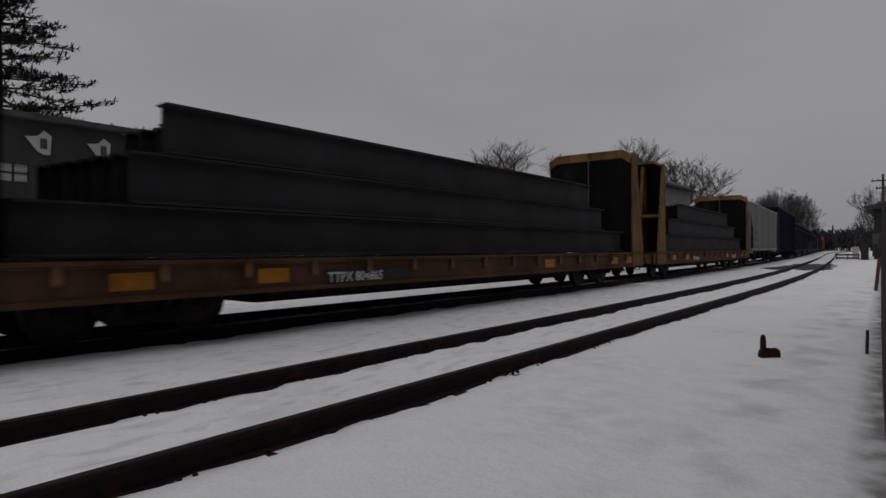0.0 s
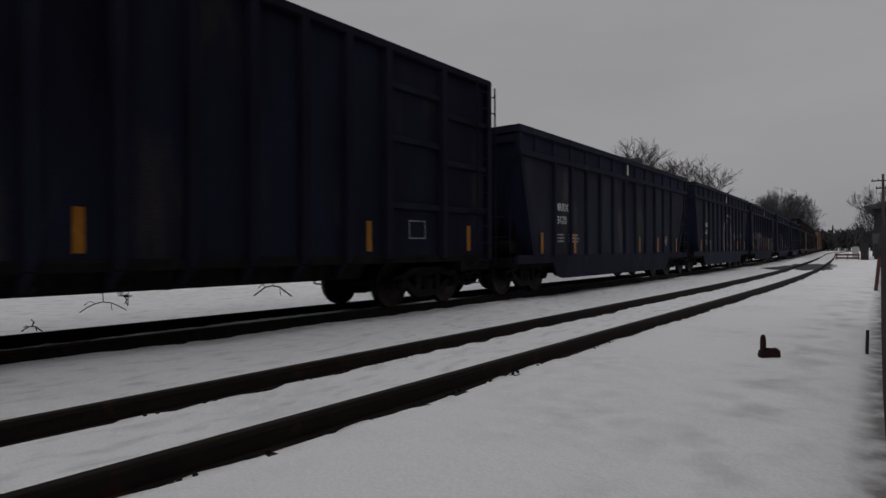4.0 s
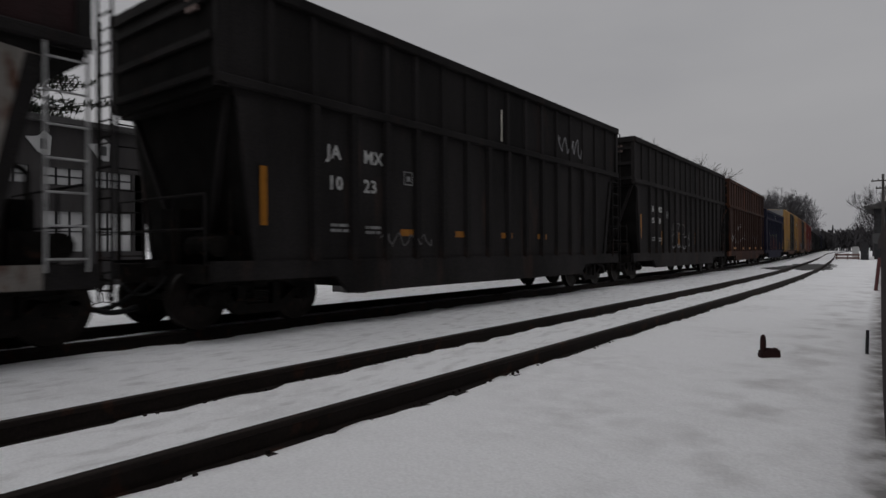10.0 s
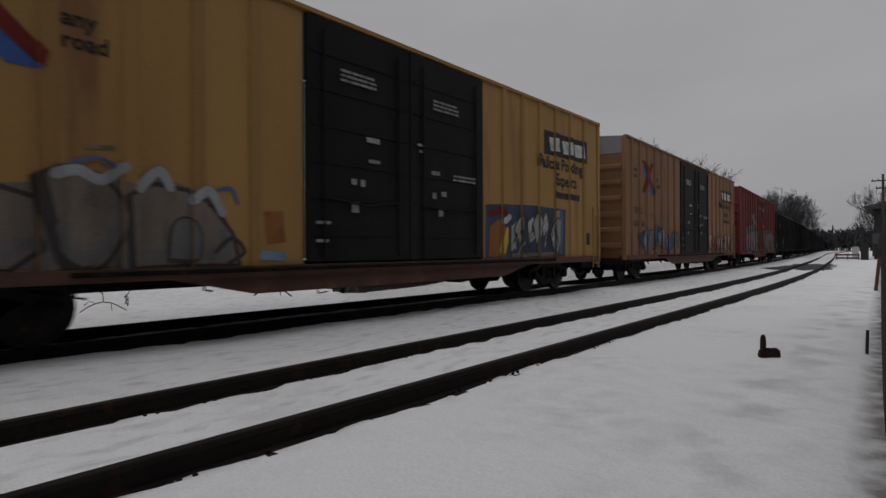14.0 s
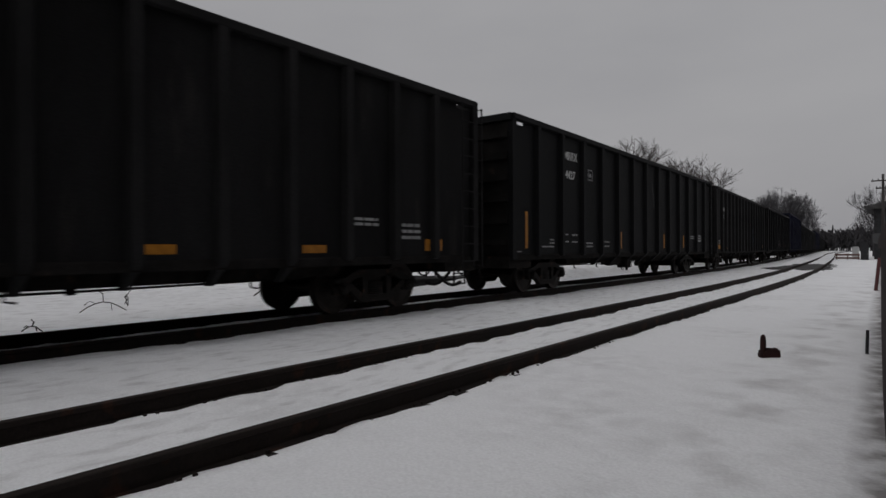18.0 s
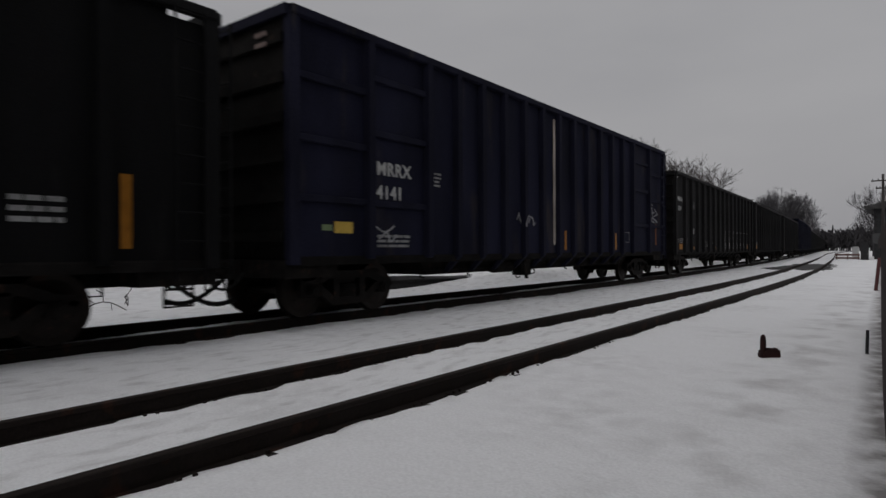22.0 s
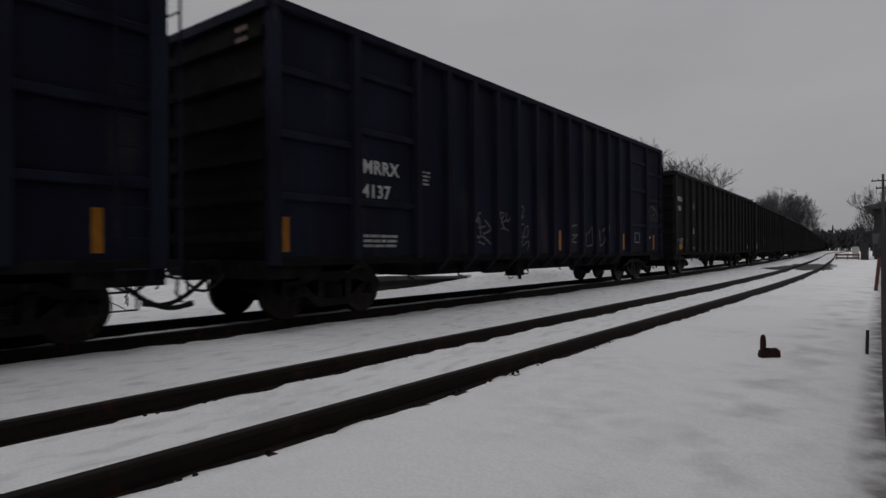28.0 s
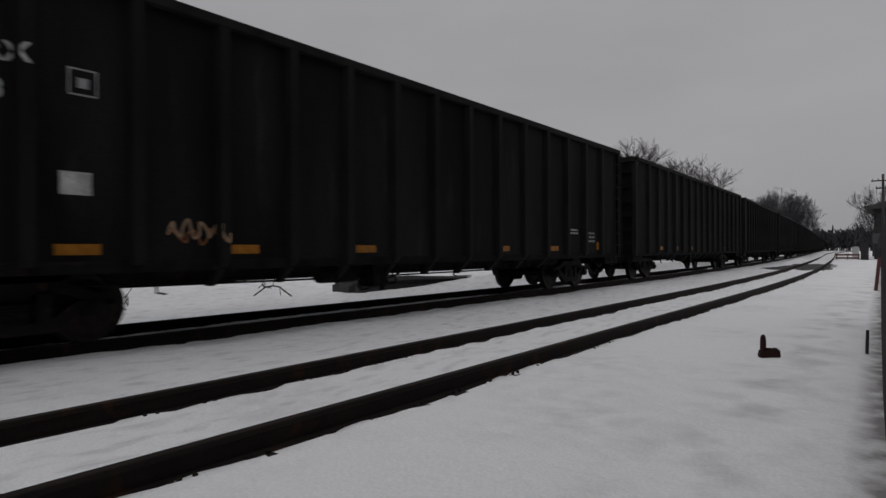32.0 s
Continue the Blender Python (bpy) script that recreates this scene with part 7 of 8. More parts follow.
g += form("lilac", [(6.8, 2.38), (7.23, 2.39), (7.61, 1.77), (8.2, 0.98), (7.56, 0.98), (7.46, 1.18), (7.37, 0.98), (6.88, 0.98), (6.93, 1.57)], lay=1, w=0.05, shade="magenta") + [("black", 4, [(7.14, 1.5), (7.32, 1.79), (7.51, 1.39)], 0), ("palegrey", 7, [(6.95, 2.25), (7.1, 1.6), (7.0, 1.05)], 0.03), ("palegrey", 7, [(7.25, 2.2), (7.75, 1.35), (7.95, 1.05)], 0.03)]
g += form("pink", [(7.7, 2.0), (8.46, 1.92), (8.0, 1.74), (8.05, 1.88)], lay=3, w=0.03) + [("palegrey", 5, [(8.35, 1.0), (8.38, 1.2)], 0.1), ("yellow", 6, [(8.05, 1.42), (8.3, 1.42)], 0.14), ("yellow", 6, [(3.6, 1.29), (3.92, 1.29)], 0.09), ("yellow", 6, [(1.3, 1.34), (1.68, 1.34)], 0.09), ("white", 5, [(1.85, 1.26), (1.9, 1.36)], 0.1)]
g += [("darkred", 7, [(6.2, 1.12), (6.93, 1.1), (6.93, 1.84), (6.2, 1.88)], 0), ("orange", 8, [(6.35, 1.24), (6.7, 1.24)], 0.1), ("pink", 8, [(6.25, 1.55), (6.7, 1.54)], 0.022), ("pink", 8, [(6.35, 1.5), (6.65, 1.49)], 0.018)]
spray(red, YX, g, **RX)
spray(red, 1.6225, [("green", 0, [(-2.6, 0.87), (-1.35, 0.87)], 0.15), ("magenta", 0, [(-6.9, 0.87), (-2.8, 0.87)], 0.14), ("green", 0, [(1.5, 0.87), (2.4, 0.87)], 0.15), ("magenta", 0, [(2.7, 0.87), (6.3, 0.87)], 0.14), ("green", 0, [(8.2, 0.87), (9.4, 0.87)], 0.15)])
for y, z in ((-1.35, 4.22), (0.78, 4.2), (1.15, 2.95)):
    bars(red, 1.617, y, y + (0.9 if z > 4 else 0.5), z, 3, 0.045, 0.085, mat=GREY_INK)
for y, z, w, h in ((0.12, 3.28, 0.2, 0.1), (0.5, 3.0, 0.35, 0.1), (0.5, 2.85, 0.3, 0.06), (0.5, 2.35, 0.2, 0.12), (0.95, 2.4, 0.35, 0.05), (0.75, 2.0, 0.25, 0.2), (0.55, 1.75, 0.1, 0.1), (-1.4, 2.3, 0.12, 0.08)):
    plate(red, "label", 1.617, y, y + w, z, z + h, GREY_INK)
# black gondolas
g = []
for p in ([(-5.33, 1.87), (-5.5, 1.67), (-5.28, 1.5), (-5.28, 1.27), (-5.52, 1.24)], [(-5.2, 1.7), (-4.81, 1.73)], [(-5.01, 1.69), (-5.03, 1.22)], [(-4.51, 1.87), (-4.57, 1.42), (-4.28, 1.22), (-4.05, 1.47), (-4.3, 1.86)], [(-4.0, 1.93), (-3.86, 1.3), (-3.66, 1.95)], [(-3.44, 1.79), (-3.12, 1.67), (-3.1, 1.22)], [(-3.12, 1.28), (-3.42, 1.34), (-3.18, 1.5)]):
    q = smooth_line(p, 3)
    g += [("lilac", 1, q, 0.34), ("grey", 2, q, 0.3), ("lightgrey", 3, q, 0.24)]
spray(gons[0], GX, g, **GO)
spray(gons[1], GX, [("grey", 1, [(0.72, 3.68), (0.84, 3.4), (0.9, 3.25), (1.0, 2.75)], 0.032)], **FR)
spray(gons[2], GX, [("slate", 1, smooth_line(p, 4), 0.13) for p in ([(2.45, 2.5), (2.5, 2.1), (2.42, 1.75), (2.5, 1.3)], [(2.75, 1.95), (2.62, 1.6), (2.78, 1.4)])] + [("darkred", 1, [(2.28, 2.9), (2.3, 2.6)], 0.05)], **GO)
spray(gons[3], GX, tag_line(-2.6, -1.7, 1.35, 1.85, "palegrey", 0.04, 4, 63) + wild(-1.2, -0.3, 1.12, 2.1, ["pinkgrey", "grey", "pinkgrey"], "grey", "pinkgrey", 63, 3) + wild(0.1, 1.0, 1.12, 1.9, ["grey", "pinkgrey", "grey"], "pinkgrey", "grey", 66, 3) + wild(3.2, 3.95, 1.15, 2.0, ["darkred", "darkred"], "darkred", None, 64, 2) + [("pinkgrey", 6, smooth_line([(3.05, 2.1), (3.15, 1.75), (3.25, 1.45), (3.3, 1.15)], 3), 0.05), ("pinkgrey", 6, [(3.2, 1.85), (3.75, 1.95), (3.6, 1.6), (3.3, 1.6)], 0.04), ("grey", 6, [(1.55, 1.95), (1.6, 1.15)], 0.09)], **FR)
g = []
for k in range(8):
    y, s = 0.58 + 1.2 * k, 0.95 - 0.02 * k
    for p in ([(-0.3, 2.1), (-0.1, 2.15), (-0.02, 2.05)], [(0.15, 2.05), (0.3, 2.15), (0.42, 2.1)], [(0.16, 2.06), (0.1, 1.92), (0.17, 1.76), (0.12, 1.63), (0.0, 1.62), (-0.12, 1.66), (-0.26, 1.62), (-0.34, 1.7), (-0.3, 1.78)],
              [(-0.3, 1.45), (-0.15, 1.48), (0.0, 1.43), (0.15, 1.48), (0.3, 1.44)], [(-0.32, 1.3), (-0.1, 1.38), (0.0, 1.33), (0.12, 1.38), (0.32, 1.3), (0.25, 1.18), (0.0, 1.22), (-0.25, 1.18), (-0.32, 1.3)]):
        g.append(("palegrey", 2, smooth_line([(y + a * s, z) for a, z in p], 4), 0.04))
spray(gons[4], GX, g + tag_line(-4.6, -3.8, 1.2, 1.6, "grey", 0.03, 4, 3) + tag_line(-2.6, -1.9, 1.25, 1.6, "grey", 0.03, 3, 4), **GO)
spray(gons[8], GX, throw_up(-6.2, -4.8, 1.4, 2.05, ["grey", "grey"], None, None, 3, 65, 0.12) + throw_up(6.55, 7.55, 1.25, 2.0, ["skyblue", "purple"], "purple", None, 3, 66, 0.25), **GO)
spray(gons[9], GX, tag_line(-5.6, -4.75, 1.28, 1.6, "tan", 0.035, 4, 7) + tag_line(-5.6, -4.75, 1.25, 1.5, "orange", 0.025, 3, 8), **GO)
# blue gondolas
FIB = ([(-3.83, 1.8), (-3.65, 2.0), (-3.47, 1.99)], [(-3.73, 1.99), (-3.77, 1.76)], [(-3.73, 1.65), (-3.3, 1.7)], [(-3.51, 1.87), (-3.49, 1.52)], [(-3.79, 1.47), (-3.65, 1.38), (-3.33, 1.29)], [(-3.69, 1.31), (-3.45, 1.48), (-3.06, 1.3)], [(-3.3, 1.84), (-3.06, 1.64), (-3.37, 1.53)])
spray(b4141, BX, [("cream", 2, [(-0.2, 1.35), (-0.2, 4.7)], 0.13)] + [("palegrey", 2, [(a * 1.35 + 12.62, b * 0.95 + 0.95) for a, b in p], 0.045) for p in FIB] + [("orange", 2, [(8.3, 2.1), (8.32, 1.35)], 0.09)] + tag_line(-2.2, -1.3, 1.75, 2.1, "palegrey", 0.04, 3, 10), **BL)
g = [("grey", 1, smooth_line(p, 3), 0.045) for p in FIB]
g += [("grey", 1, smooth_line(p, 3), 0.035) for p in ([(-2.83, 2.06), (-2.79, 1.88), (-2.59, 2.05), (-2.46, 2.01), (-2.59, 1.85), (-2.44, 1.67)], [(-2.36, 2.05), (-2.33, 1.84), (-2.2, 1.93)], [(-2.74, 1.61), (-2.54, 1.68), (-2.28, 1.63)], [(-2.59, 1.79), (-2.36, 1.89)],
                                                       [(-1.8, 2.24), (-1.53, 2.24), (-1.6, 2.03), (-1.8, 1.96)], [(-1.53, 2.01), (-1.78, 1.82), (-1.53, 1.81)], [(-1.83, 1.57), (-1.66, 1.29), (-1.47, 1.69), (-1.31, 1.76), (-1.35, 1.5), (-1.66, 1.49)], [(-1.6, 1.26), (-1.28, 1.38), (-1.31, 1.17)])]
g += [("grey", 1, p, 0.045) for p in ([(1.19, 1.83), (1.6, 1.88)], [(1.24, 1.57), (1.6, 1.59), (1.19, 1.39), (1.54, 1.36)], [(2.25, 1.68), (2.2, 1.25)], [(2.37, 1.61), (2.67, 1.86), (2.73, 1.3), (2.31, 1.25)], [(3.23, 1.76), (3.3, 1.3)], [(3.5, 1.73), (3.77, 1.91), (3.64, 1.39), (3.3, 1.26)])]
g += [("grey", 1, smooth_line(p, 3), 0.03) for p in ([(7.95, 2.6), (8.13, 2.79), (8.47, 2.71), (8.83, 2.54), (8.89, 2.22)], [(7.95, 2.6), (8.03, 2.45), (8.03, 2.17)], [(8.13, 1.95), (8.13, 2.13), (8.3, 2.36), (8.56, 2.22)], [(8.19, 2.56), (8.36, 2.72), (8.53, 2.53), (8.24, 2.43)])]
plate(b4141, "data_label", BX, -8.25, -7.82, 1.46, 1.66, SPRAY["yellow"])
plate(b4141, "data_label", BX, -8.52, -8.3, 1.5, 1.6, SPRAY["lime"])
spray(b4141, BX, [("palegrey", 1, smooth_line(p, 3), 0.035) for p in ([(-7.25, 1.6), (-7.0, 1.5), (-6.75, 1.62)], [(-7.15, 1.38), (-6.95, 1.5), (-6.85, 1.32), (-6.7, 1.45)])], **BL)
spray(b4137, BX, g + [("white", 2, [(7.93, 1.58), (7.99, 1.61)], 0.07)], **BL)
spray(b4132, BX, tag_line(-3.9, -3.1, 1.4, 2.0, "palegrey", 0.04, 3, 14) + tag_line(-8.6, -8.05, 1.45, 1.75, "grey", 0.03, 3, 15) + [("orange", 1, smooth_line([(-8.75, 1.3), (-8.6, 1.6), (-8.4, 1.5)], 3), 0.09)], **BL)
spray(b41xx, BX, throw_up(-1.4, -0.5, 1.3, 1.85, ["tan", "orange"], None, None, 2, 67, 0.2) + tag_line(5.5, 6.6, 1.3, 2.0, "grey", 0.04, 4, 16), **BL)


# ---- lettering that runs on over the ribs ----
def over_ribs(car, ribs, depth, hw):
    for o in [k for k in car.children if k.name.split(".")[0] in ("lettering", "logo_panel", "logo_band")]:
        src = bmesh.new()
        src.from_mesh(o.data)
        src.transform(o.matrix_basis)
        lo, hi = min(v.co.y for v in src.verts), max(v.co.y for v in src.verts)
        for r in ribs:
            if r + hw < lo or r - hw > hi:
                continue
            c = src.copy()
            for pl, no in ((r - hw, -1), (r + hw, 1)):
                bmesh.ops.bisect_plane(c, geom=c.verts[:] + c.edges[:] + c.faces[:], plane_co=(0, pl, 0), plane_no=(0, no, 0), clear_outer=True)
            if not c.faces:
                c.free()
                continue
            for v in c.verts:
                v.co.x += depth
            me = bpy.data.meshes.new("lettering")
            c.to_mesh(me)
            c.free()
            me.materials.append(o.data.materials[0])
            part("lettering", me, None, car)
        src.free()


for c in (y1, y2):
    over_ribs(c, YR, 0.057, 0.11)
for c in chips:
    over_ribs(c, CHIP_RIBS, 0.087, 0.064)
for c in darks:
    over_ribs(c, WIDE_RIBS if c is wide_chip else JAM_RIBS, 0.087, 0.064)
for c in gons[:10]:
    over_ribs(c, FRESH_RIBS if c in (gons[1], gons[3]) else BLACK_RIBS, 0.122, 0.073)
for c in (b4132, b4141, b41xx, b4137):
    over_ribs(c, BLUE_RIBS, 0.122, 0.073)
over_ribs(hop, lerp_grid(-6.65, 6.65, 12), 0.072, 0.045)

# the second yellow boxcar has faded to a rusty orange
for o in y2.children:
    if o.data.materials and o.data.materials[0] in (YELLOW_BOX, YELLOW_END):
        o.material_slots[0].link = "OBJECT"
        o.material_slots[0].material = RUSTY_YELLOW
y2["label"] = "rusty orange-yellow high-cube boxcar with black plug doors and graffiti"


# ---- trees ----
def grow(bm, p, d, length, r, depth, rnd, spread, up, fine):
    """A branch in three bends, which forks at its end and throws side shoots."""
    kinks = 3
    for k in range(kinks):
        q = p + d * (length / kinks)
        r2 = r * 0.93
        tube(bm, p, q, r, r2, 6 if depth > 3 else (4 if depth > 1 else 3), caps=False)
        p, r = q, r2
        d = (d + Vector((rnd.uniform(-1, 1), rnd.uniform(-1, 1), rnd.uniform(-0.6, 0.9) * up)) * 0.22).normalized()
        if depth > 0 and k > 0 and rnd.random() < 0.75:
            side = (d + Vector((rnd.uniform(-1, 1), rnd.uniform(-1, 1), rnd.uniform(-0.3, 0.8))) * spread).normalized()
            grow(bm, p, side, length * rnd.uniform(0.5, 0.75), r * 0.68, depth - 1, rnd, spread, up, fine)
    if depth > 0:
        for _ in range(2 if depth > 1 else fine):
            e = (d + Vector((rnd.uniform(-1, 1), rnd.uniform(-1, 1), rnd.uniform(-0.25, 0.7) * up)) * spread * 0.8).normalized()
            grow(bm, p, e, length * rnd.uniform(0.62, 0.85), r * 0.76, depth - 1, rnd, spread, up, fine)


def tree_meshes(seed, height, spread, depth=5, up=1.0, mat=TWIG, trunk_share=0.28, thick=0.022):
    rnd = random.Random(seed)
    bt = bmesh.new()
    r0 = height * thick
    p = Vector((0, 0, -0.2))
    for k in range(4):
        q = p + Vector((rnd.uniform(-0.05, 0.05), rnd.uniform(-0.05, 0.05), 1)).normalized() * height * trunk_share / 4
        tube(bt, p, q, r0 * (1.25 if k == 0 else 1.0), r0 * 0.95, 9, caps=False)
        p, r0 = q, r0 * 0.95
    bc = bmesh.new()
    for k in range(5):
        a = 2 * math.pi * k / 5 + rnd.uniform(-0.5, 0.5)
        e = Vector((math.cos(a) * spread, math.sin(a) * spread, rnd.uniform(0.5, 1.2))).normalized()
        grow(bc, p - Vector((0, 0, rnd.uniform(0, 0.12) * height)), e, height * 0.24, r0 * 0.5, depth - 1, rnd, spread, up, 3)
    zmax = max(v.co.z for v in bc.verts)
    k = height / zmax
    for b in (bt, bc):
        for v in b.verts:
            v.co.z *= k
    return mesh_of("trunk", bt, BARK if mat is TWIG else mat), mesh_of("crown", bc, mat)


def bare_tree(meshes, x, y, rz, label="leafless grey-brown deciduous tree beyond the railway", group="bare trees", s=1.0, z=0.2, wide=1.0):
    t = thing("bare_tree", label, "tree", group)
    for nm, me in zip(("trunk", "crown"), meshes):
        part(nm, me, None, t)
    t.matrix_basis = pose(x, y, z, 0, 0, rz) @ Matrix.Diagonal((s * wide, s * wide, s, 1))
    return t


oak = tree_meshes(5, 13.4, 1.35, 6, up=0.55, thick=0.028)
elm = tree_meshes(9, 13.6, 1.3, 6, up=0.55, thick=0.028)
maple = tree_meshes(14, 12.4, 1.3, 6, up=0.55, thick=0.028)
bare_tree(oak, -34.9, 61.3, 20, s=1.1, wide=1.15)
bare_tree(elm, -28.0, 73.4, 80, s=1.16, wide=1.1)
bare_tree(maple, -24.2, 77.0, 10, s=1.17, wide=0.95)
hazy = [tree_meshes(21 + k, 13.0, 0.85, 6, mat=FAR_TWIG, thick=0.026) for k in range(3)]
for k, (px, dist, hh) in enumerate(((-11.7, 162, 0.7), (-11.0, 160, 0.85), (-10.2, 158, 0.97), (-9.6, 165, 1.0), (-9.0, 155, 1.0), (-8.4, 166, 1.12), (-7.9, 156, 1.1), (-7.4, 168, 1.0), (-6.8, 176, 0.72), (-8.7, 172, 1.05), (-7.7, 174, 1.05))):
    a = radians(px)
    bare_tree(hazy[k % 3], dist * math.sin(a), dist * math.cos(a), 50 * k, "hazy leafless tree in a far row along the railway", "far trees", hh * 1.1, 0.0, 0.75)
for k, (px, dist, hh) in enumerate(((-2.1, 112, 0.62), (-1.5, 108, 0.84), (-0.6, 106, 0.88), (0.6, 110, 0.86), (2.0, 112, 0.8))):
    a = radians(px)
    bare_tree(hazy[(k + 1) % 3], dist * math.sin(a), dist * math.cos(a), 70 * k + 15, "leafless tree behind the trackside building", "trees by the building", hh, 0.0, 0.68)


def far_wood():
    """A low belt of far woodland, uncountable stems and twigs."""
    rnd = random.Random(77)
    bm = bmesh.new()
    for k in range(1500):
        a = radians(rnd.uniform(-32, 14))
        dist = rnd.uniform(300, 360)
        x, y = dist * math.sin(a), dist * math.cos(a)
        h = rnd.uniform(7.5, 11.0)
        tube(bm, (x, y, -0.2), (x, y, h * 0.5), 0.22, 0.14, 4, caps=False)
        for _ in range(16):
            z = h * rnd.uniform(0.15, 0.75)
            e = Vector((rnd.uniform(-1.6, 1.6), rnd.uniform(-1.6, 1.6), rnd.uniform(0.3, 1.0) * h * 0.3))
            p = Vector((x, y, z))
            tube(bm, p, p + e, 0.5, 0.2, 3, caps=False)
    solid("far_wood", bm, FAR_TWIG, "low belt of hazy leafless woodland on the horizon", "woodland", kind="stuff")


far_wood()


def pine_tree(x, y, height):
    rnd = random.Random(3)
    t = thing("pine_tree", "tall dark green pine behind the low building", "tree")
    bm = bmesh.new()
    tube(bm, (0, 0, -0.2), (0, 0, height), 0.26, 0.04, 9)
    part("trunk", bm, BARK, t)
    bb, bn = bmesh.new(), bmesh.new()
    z = 4.2
    while z < height - 0.3:
        reach = max(0.6, min(4.8, 8.8 - 0.68 * z))
        for k in range(6):
            a = 2 * math.pi * (k + rnd.random()) / 6
            L = reach * rnd.uniform(0.55, 1.12)
            d = Vector((math.cos(a), math.sin(a), rnd.uniform(-0.12, 0.2)))
            p0 = Vector((0, 0, z + rnd.uniform(-0.2, 0.2)))
            tube(bb, p0, p0 + d * L, 0.045, 0.012, 4, caps=False)
            n = int(9 + L * 10)
            for i in range(n):
                c = p0 + d * (L * (0.25 + 0.75 * i / n)) + Vector((rnd.uniform(-1, 1), rnd.uniform(-1, 1), rnd.uniform(-0.5, 0.6))) * 0.22
                tube(bb, c, c - d * 0.2, 0.01, 0.012, 3, caps=False)
                # a tuft: flat needles fanned about a twig end
                for _ in range(9):
                    e = (d * 0.6 + Vector((rnd.uniform(-1, 1), rnd.uniform(-1, 1), rnd.uniform(-0.5, 0.9)))).normalized() * rnd.uniform(0.12, 0.24)
                    s = e.cross(Vector((0.3, 0.2, 1))).normalized() * 0.03
                    v = [bn.verts.new(q) for q in (c - s, c + s, c + e + s * 0.4, c + e - s * 0.4)]
                    bn.faces.new(v)
        z += rnd.uniform(0.42, 0.62)
    part("branchwork", bb, BARK, t)
    me = bpy.data.meshes.new("crown")
    bn.to_mesh(me)
    bn.free()
    me.materials.append(NEEDLE)
    part("crown", me, None, t)
    t.matrix_basis = pose(x, y, 0.3)


pine_tree(-27.3, 7.6, 15.0)


def shrub(x, y, h, seed):
    rnd = random.Random(seed)
    bm = bmesh.new()
    for k in range(9):
        a = rnd.uniform(0, 6.28)
        grow(bm, Vector((rnd.uniform(-0.2, 0.2), rnd.uniform(-0.2, 0.2), -0.1)), Vector((math.cos(a) * 0.35, math.sin(a) * 0.35, 1)).normalized(), h * 0.5, 0.02, 2, rnd, 0.6, 1.0, 3)
    solid("shrub", bm, TWIG, "leafless twiggy shrub standing in snow", "shrub", "shrubs", loc=(x, y, 0.3))


for i, (x, y, h) in enumerate(((-21.5, 12.4, 3.6), (-23.5, 14.5, 4.2), (-26.0, 17.0, 4.5), (-19.5, 34.0, 3.0))):
    shrub(x, y, h, 80 + i)


# ---- buildings ----
def low_building():
    """The dark low building across the line, with pale signs, a band of small panes and tall pale panels."""
    b = thing("low_building", "dark low flat-roofed building with pale panes and two white signs", "building")
    X, y0, y1, top = -20.0, -14.0, 9.6, 5.15
    bm = bmesh.new()
    for a, c in ((0.0, 1.35), (2.55, 3.35), (3.85, top)):
        box(bm, X - 0.25, X, y0, y1, a, c)
    y = y0
    while y < y1 - 0.2:
        box(bm, X - 0.25, X, y, y + 0.35, 1.35, 2.55)
        box(bm, X - 0.25, X, y, y + 0.35, 3.35, 3.85)
        y += 1.45
    box(bm, X - 0.25, X, y1 - 0.3, y1, 1.35, 3.85)
    part("front_wall", bm, material("dark_stained_boarding", (0.045, 0.042, 0.042), 0.8, 0, 0.3, 1.5, streak=3), b)
    for nm, args in (("side_wall", (X - 9, X - 0.25, y1 - 0.25, y1, 0, top)), ("side_wall", (X - 9, X - 0.25, y0, y0 + 0.25, 0, top)), ("back_wall", (X - 9.25, X - 9, y0, y1, 0, top))):
        bm = bmesh.new()
        box(bm, *args)
        part(nm, bm, DARK_CAB, b)
    bm = bmesh.new()
    box(bm, X - 9.5, X + 0.3, y0 - 0.3, y1 + 0.3, top, top + 0.16)
    part("roof", bm, ROOF_DARK, b)
    y = y0 + 0.35
    while y < y1 - 0.5:
        w = min(1.1, y1 - 0.3 - y)
        # windows are plain white panels without glass
        for nm, z0, z1 in (("window", 1.35, 2.55), ("window", 3.35, 3.85)):
            bm = bmesh.new()
            box(bm, X - 0.14, X - 0.1, y, y + w, z0, z1)
            win = part(nm, bm, WALL_WHITE, b, "window as a plain pale panel")
            bm = bmesh.new()
            for k in (0.34, 0.67):
                box(bm, X - 0.1, X - 0.06, y + w * k - 0.025, y + w * k + 0.025, z0, z1)
            box(bm, X - 0.1, X - 0.06, y, y + w, (z0 + z1) / 2 - 0.02, (z0 + z1) / 2 + 0.02)
            part("glazing_bar", bm, DARK_CAB, win)
        y += 1.45
    for y in (6.55, 8.2):
        bm = bmesh.new()
        prism(bm, [(y + a, 4.55 + z) for a, z in ((-0.36, 0.12), (-0.05, -0.28), (0.1, -0.36), (0.28, -0.36), (0.32, 0.2), (0.12, 0.34), (-0.02, 0.18), (-0.15, 0.14))], "x", X + 0.02, X + 0.06)
        part("sign", bm, WALL_WHITE, b, "white cut-out sign")
        bm = bmesh.new()
        prism(bm, [(y + a, 4.55 + z) for a, z in ((0.02, -0.2), (0.2, -0.2), (0.2, 0.1), (0.02, 0.1))], "x", X + 0.06, X + 0.07)
        part("sign_panel", bm, CABINET, b)


low_building()


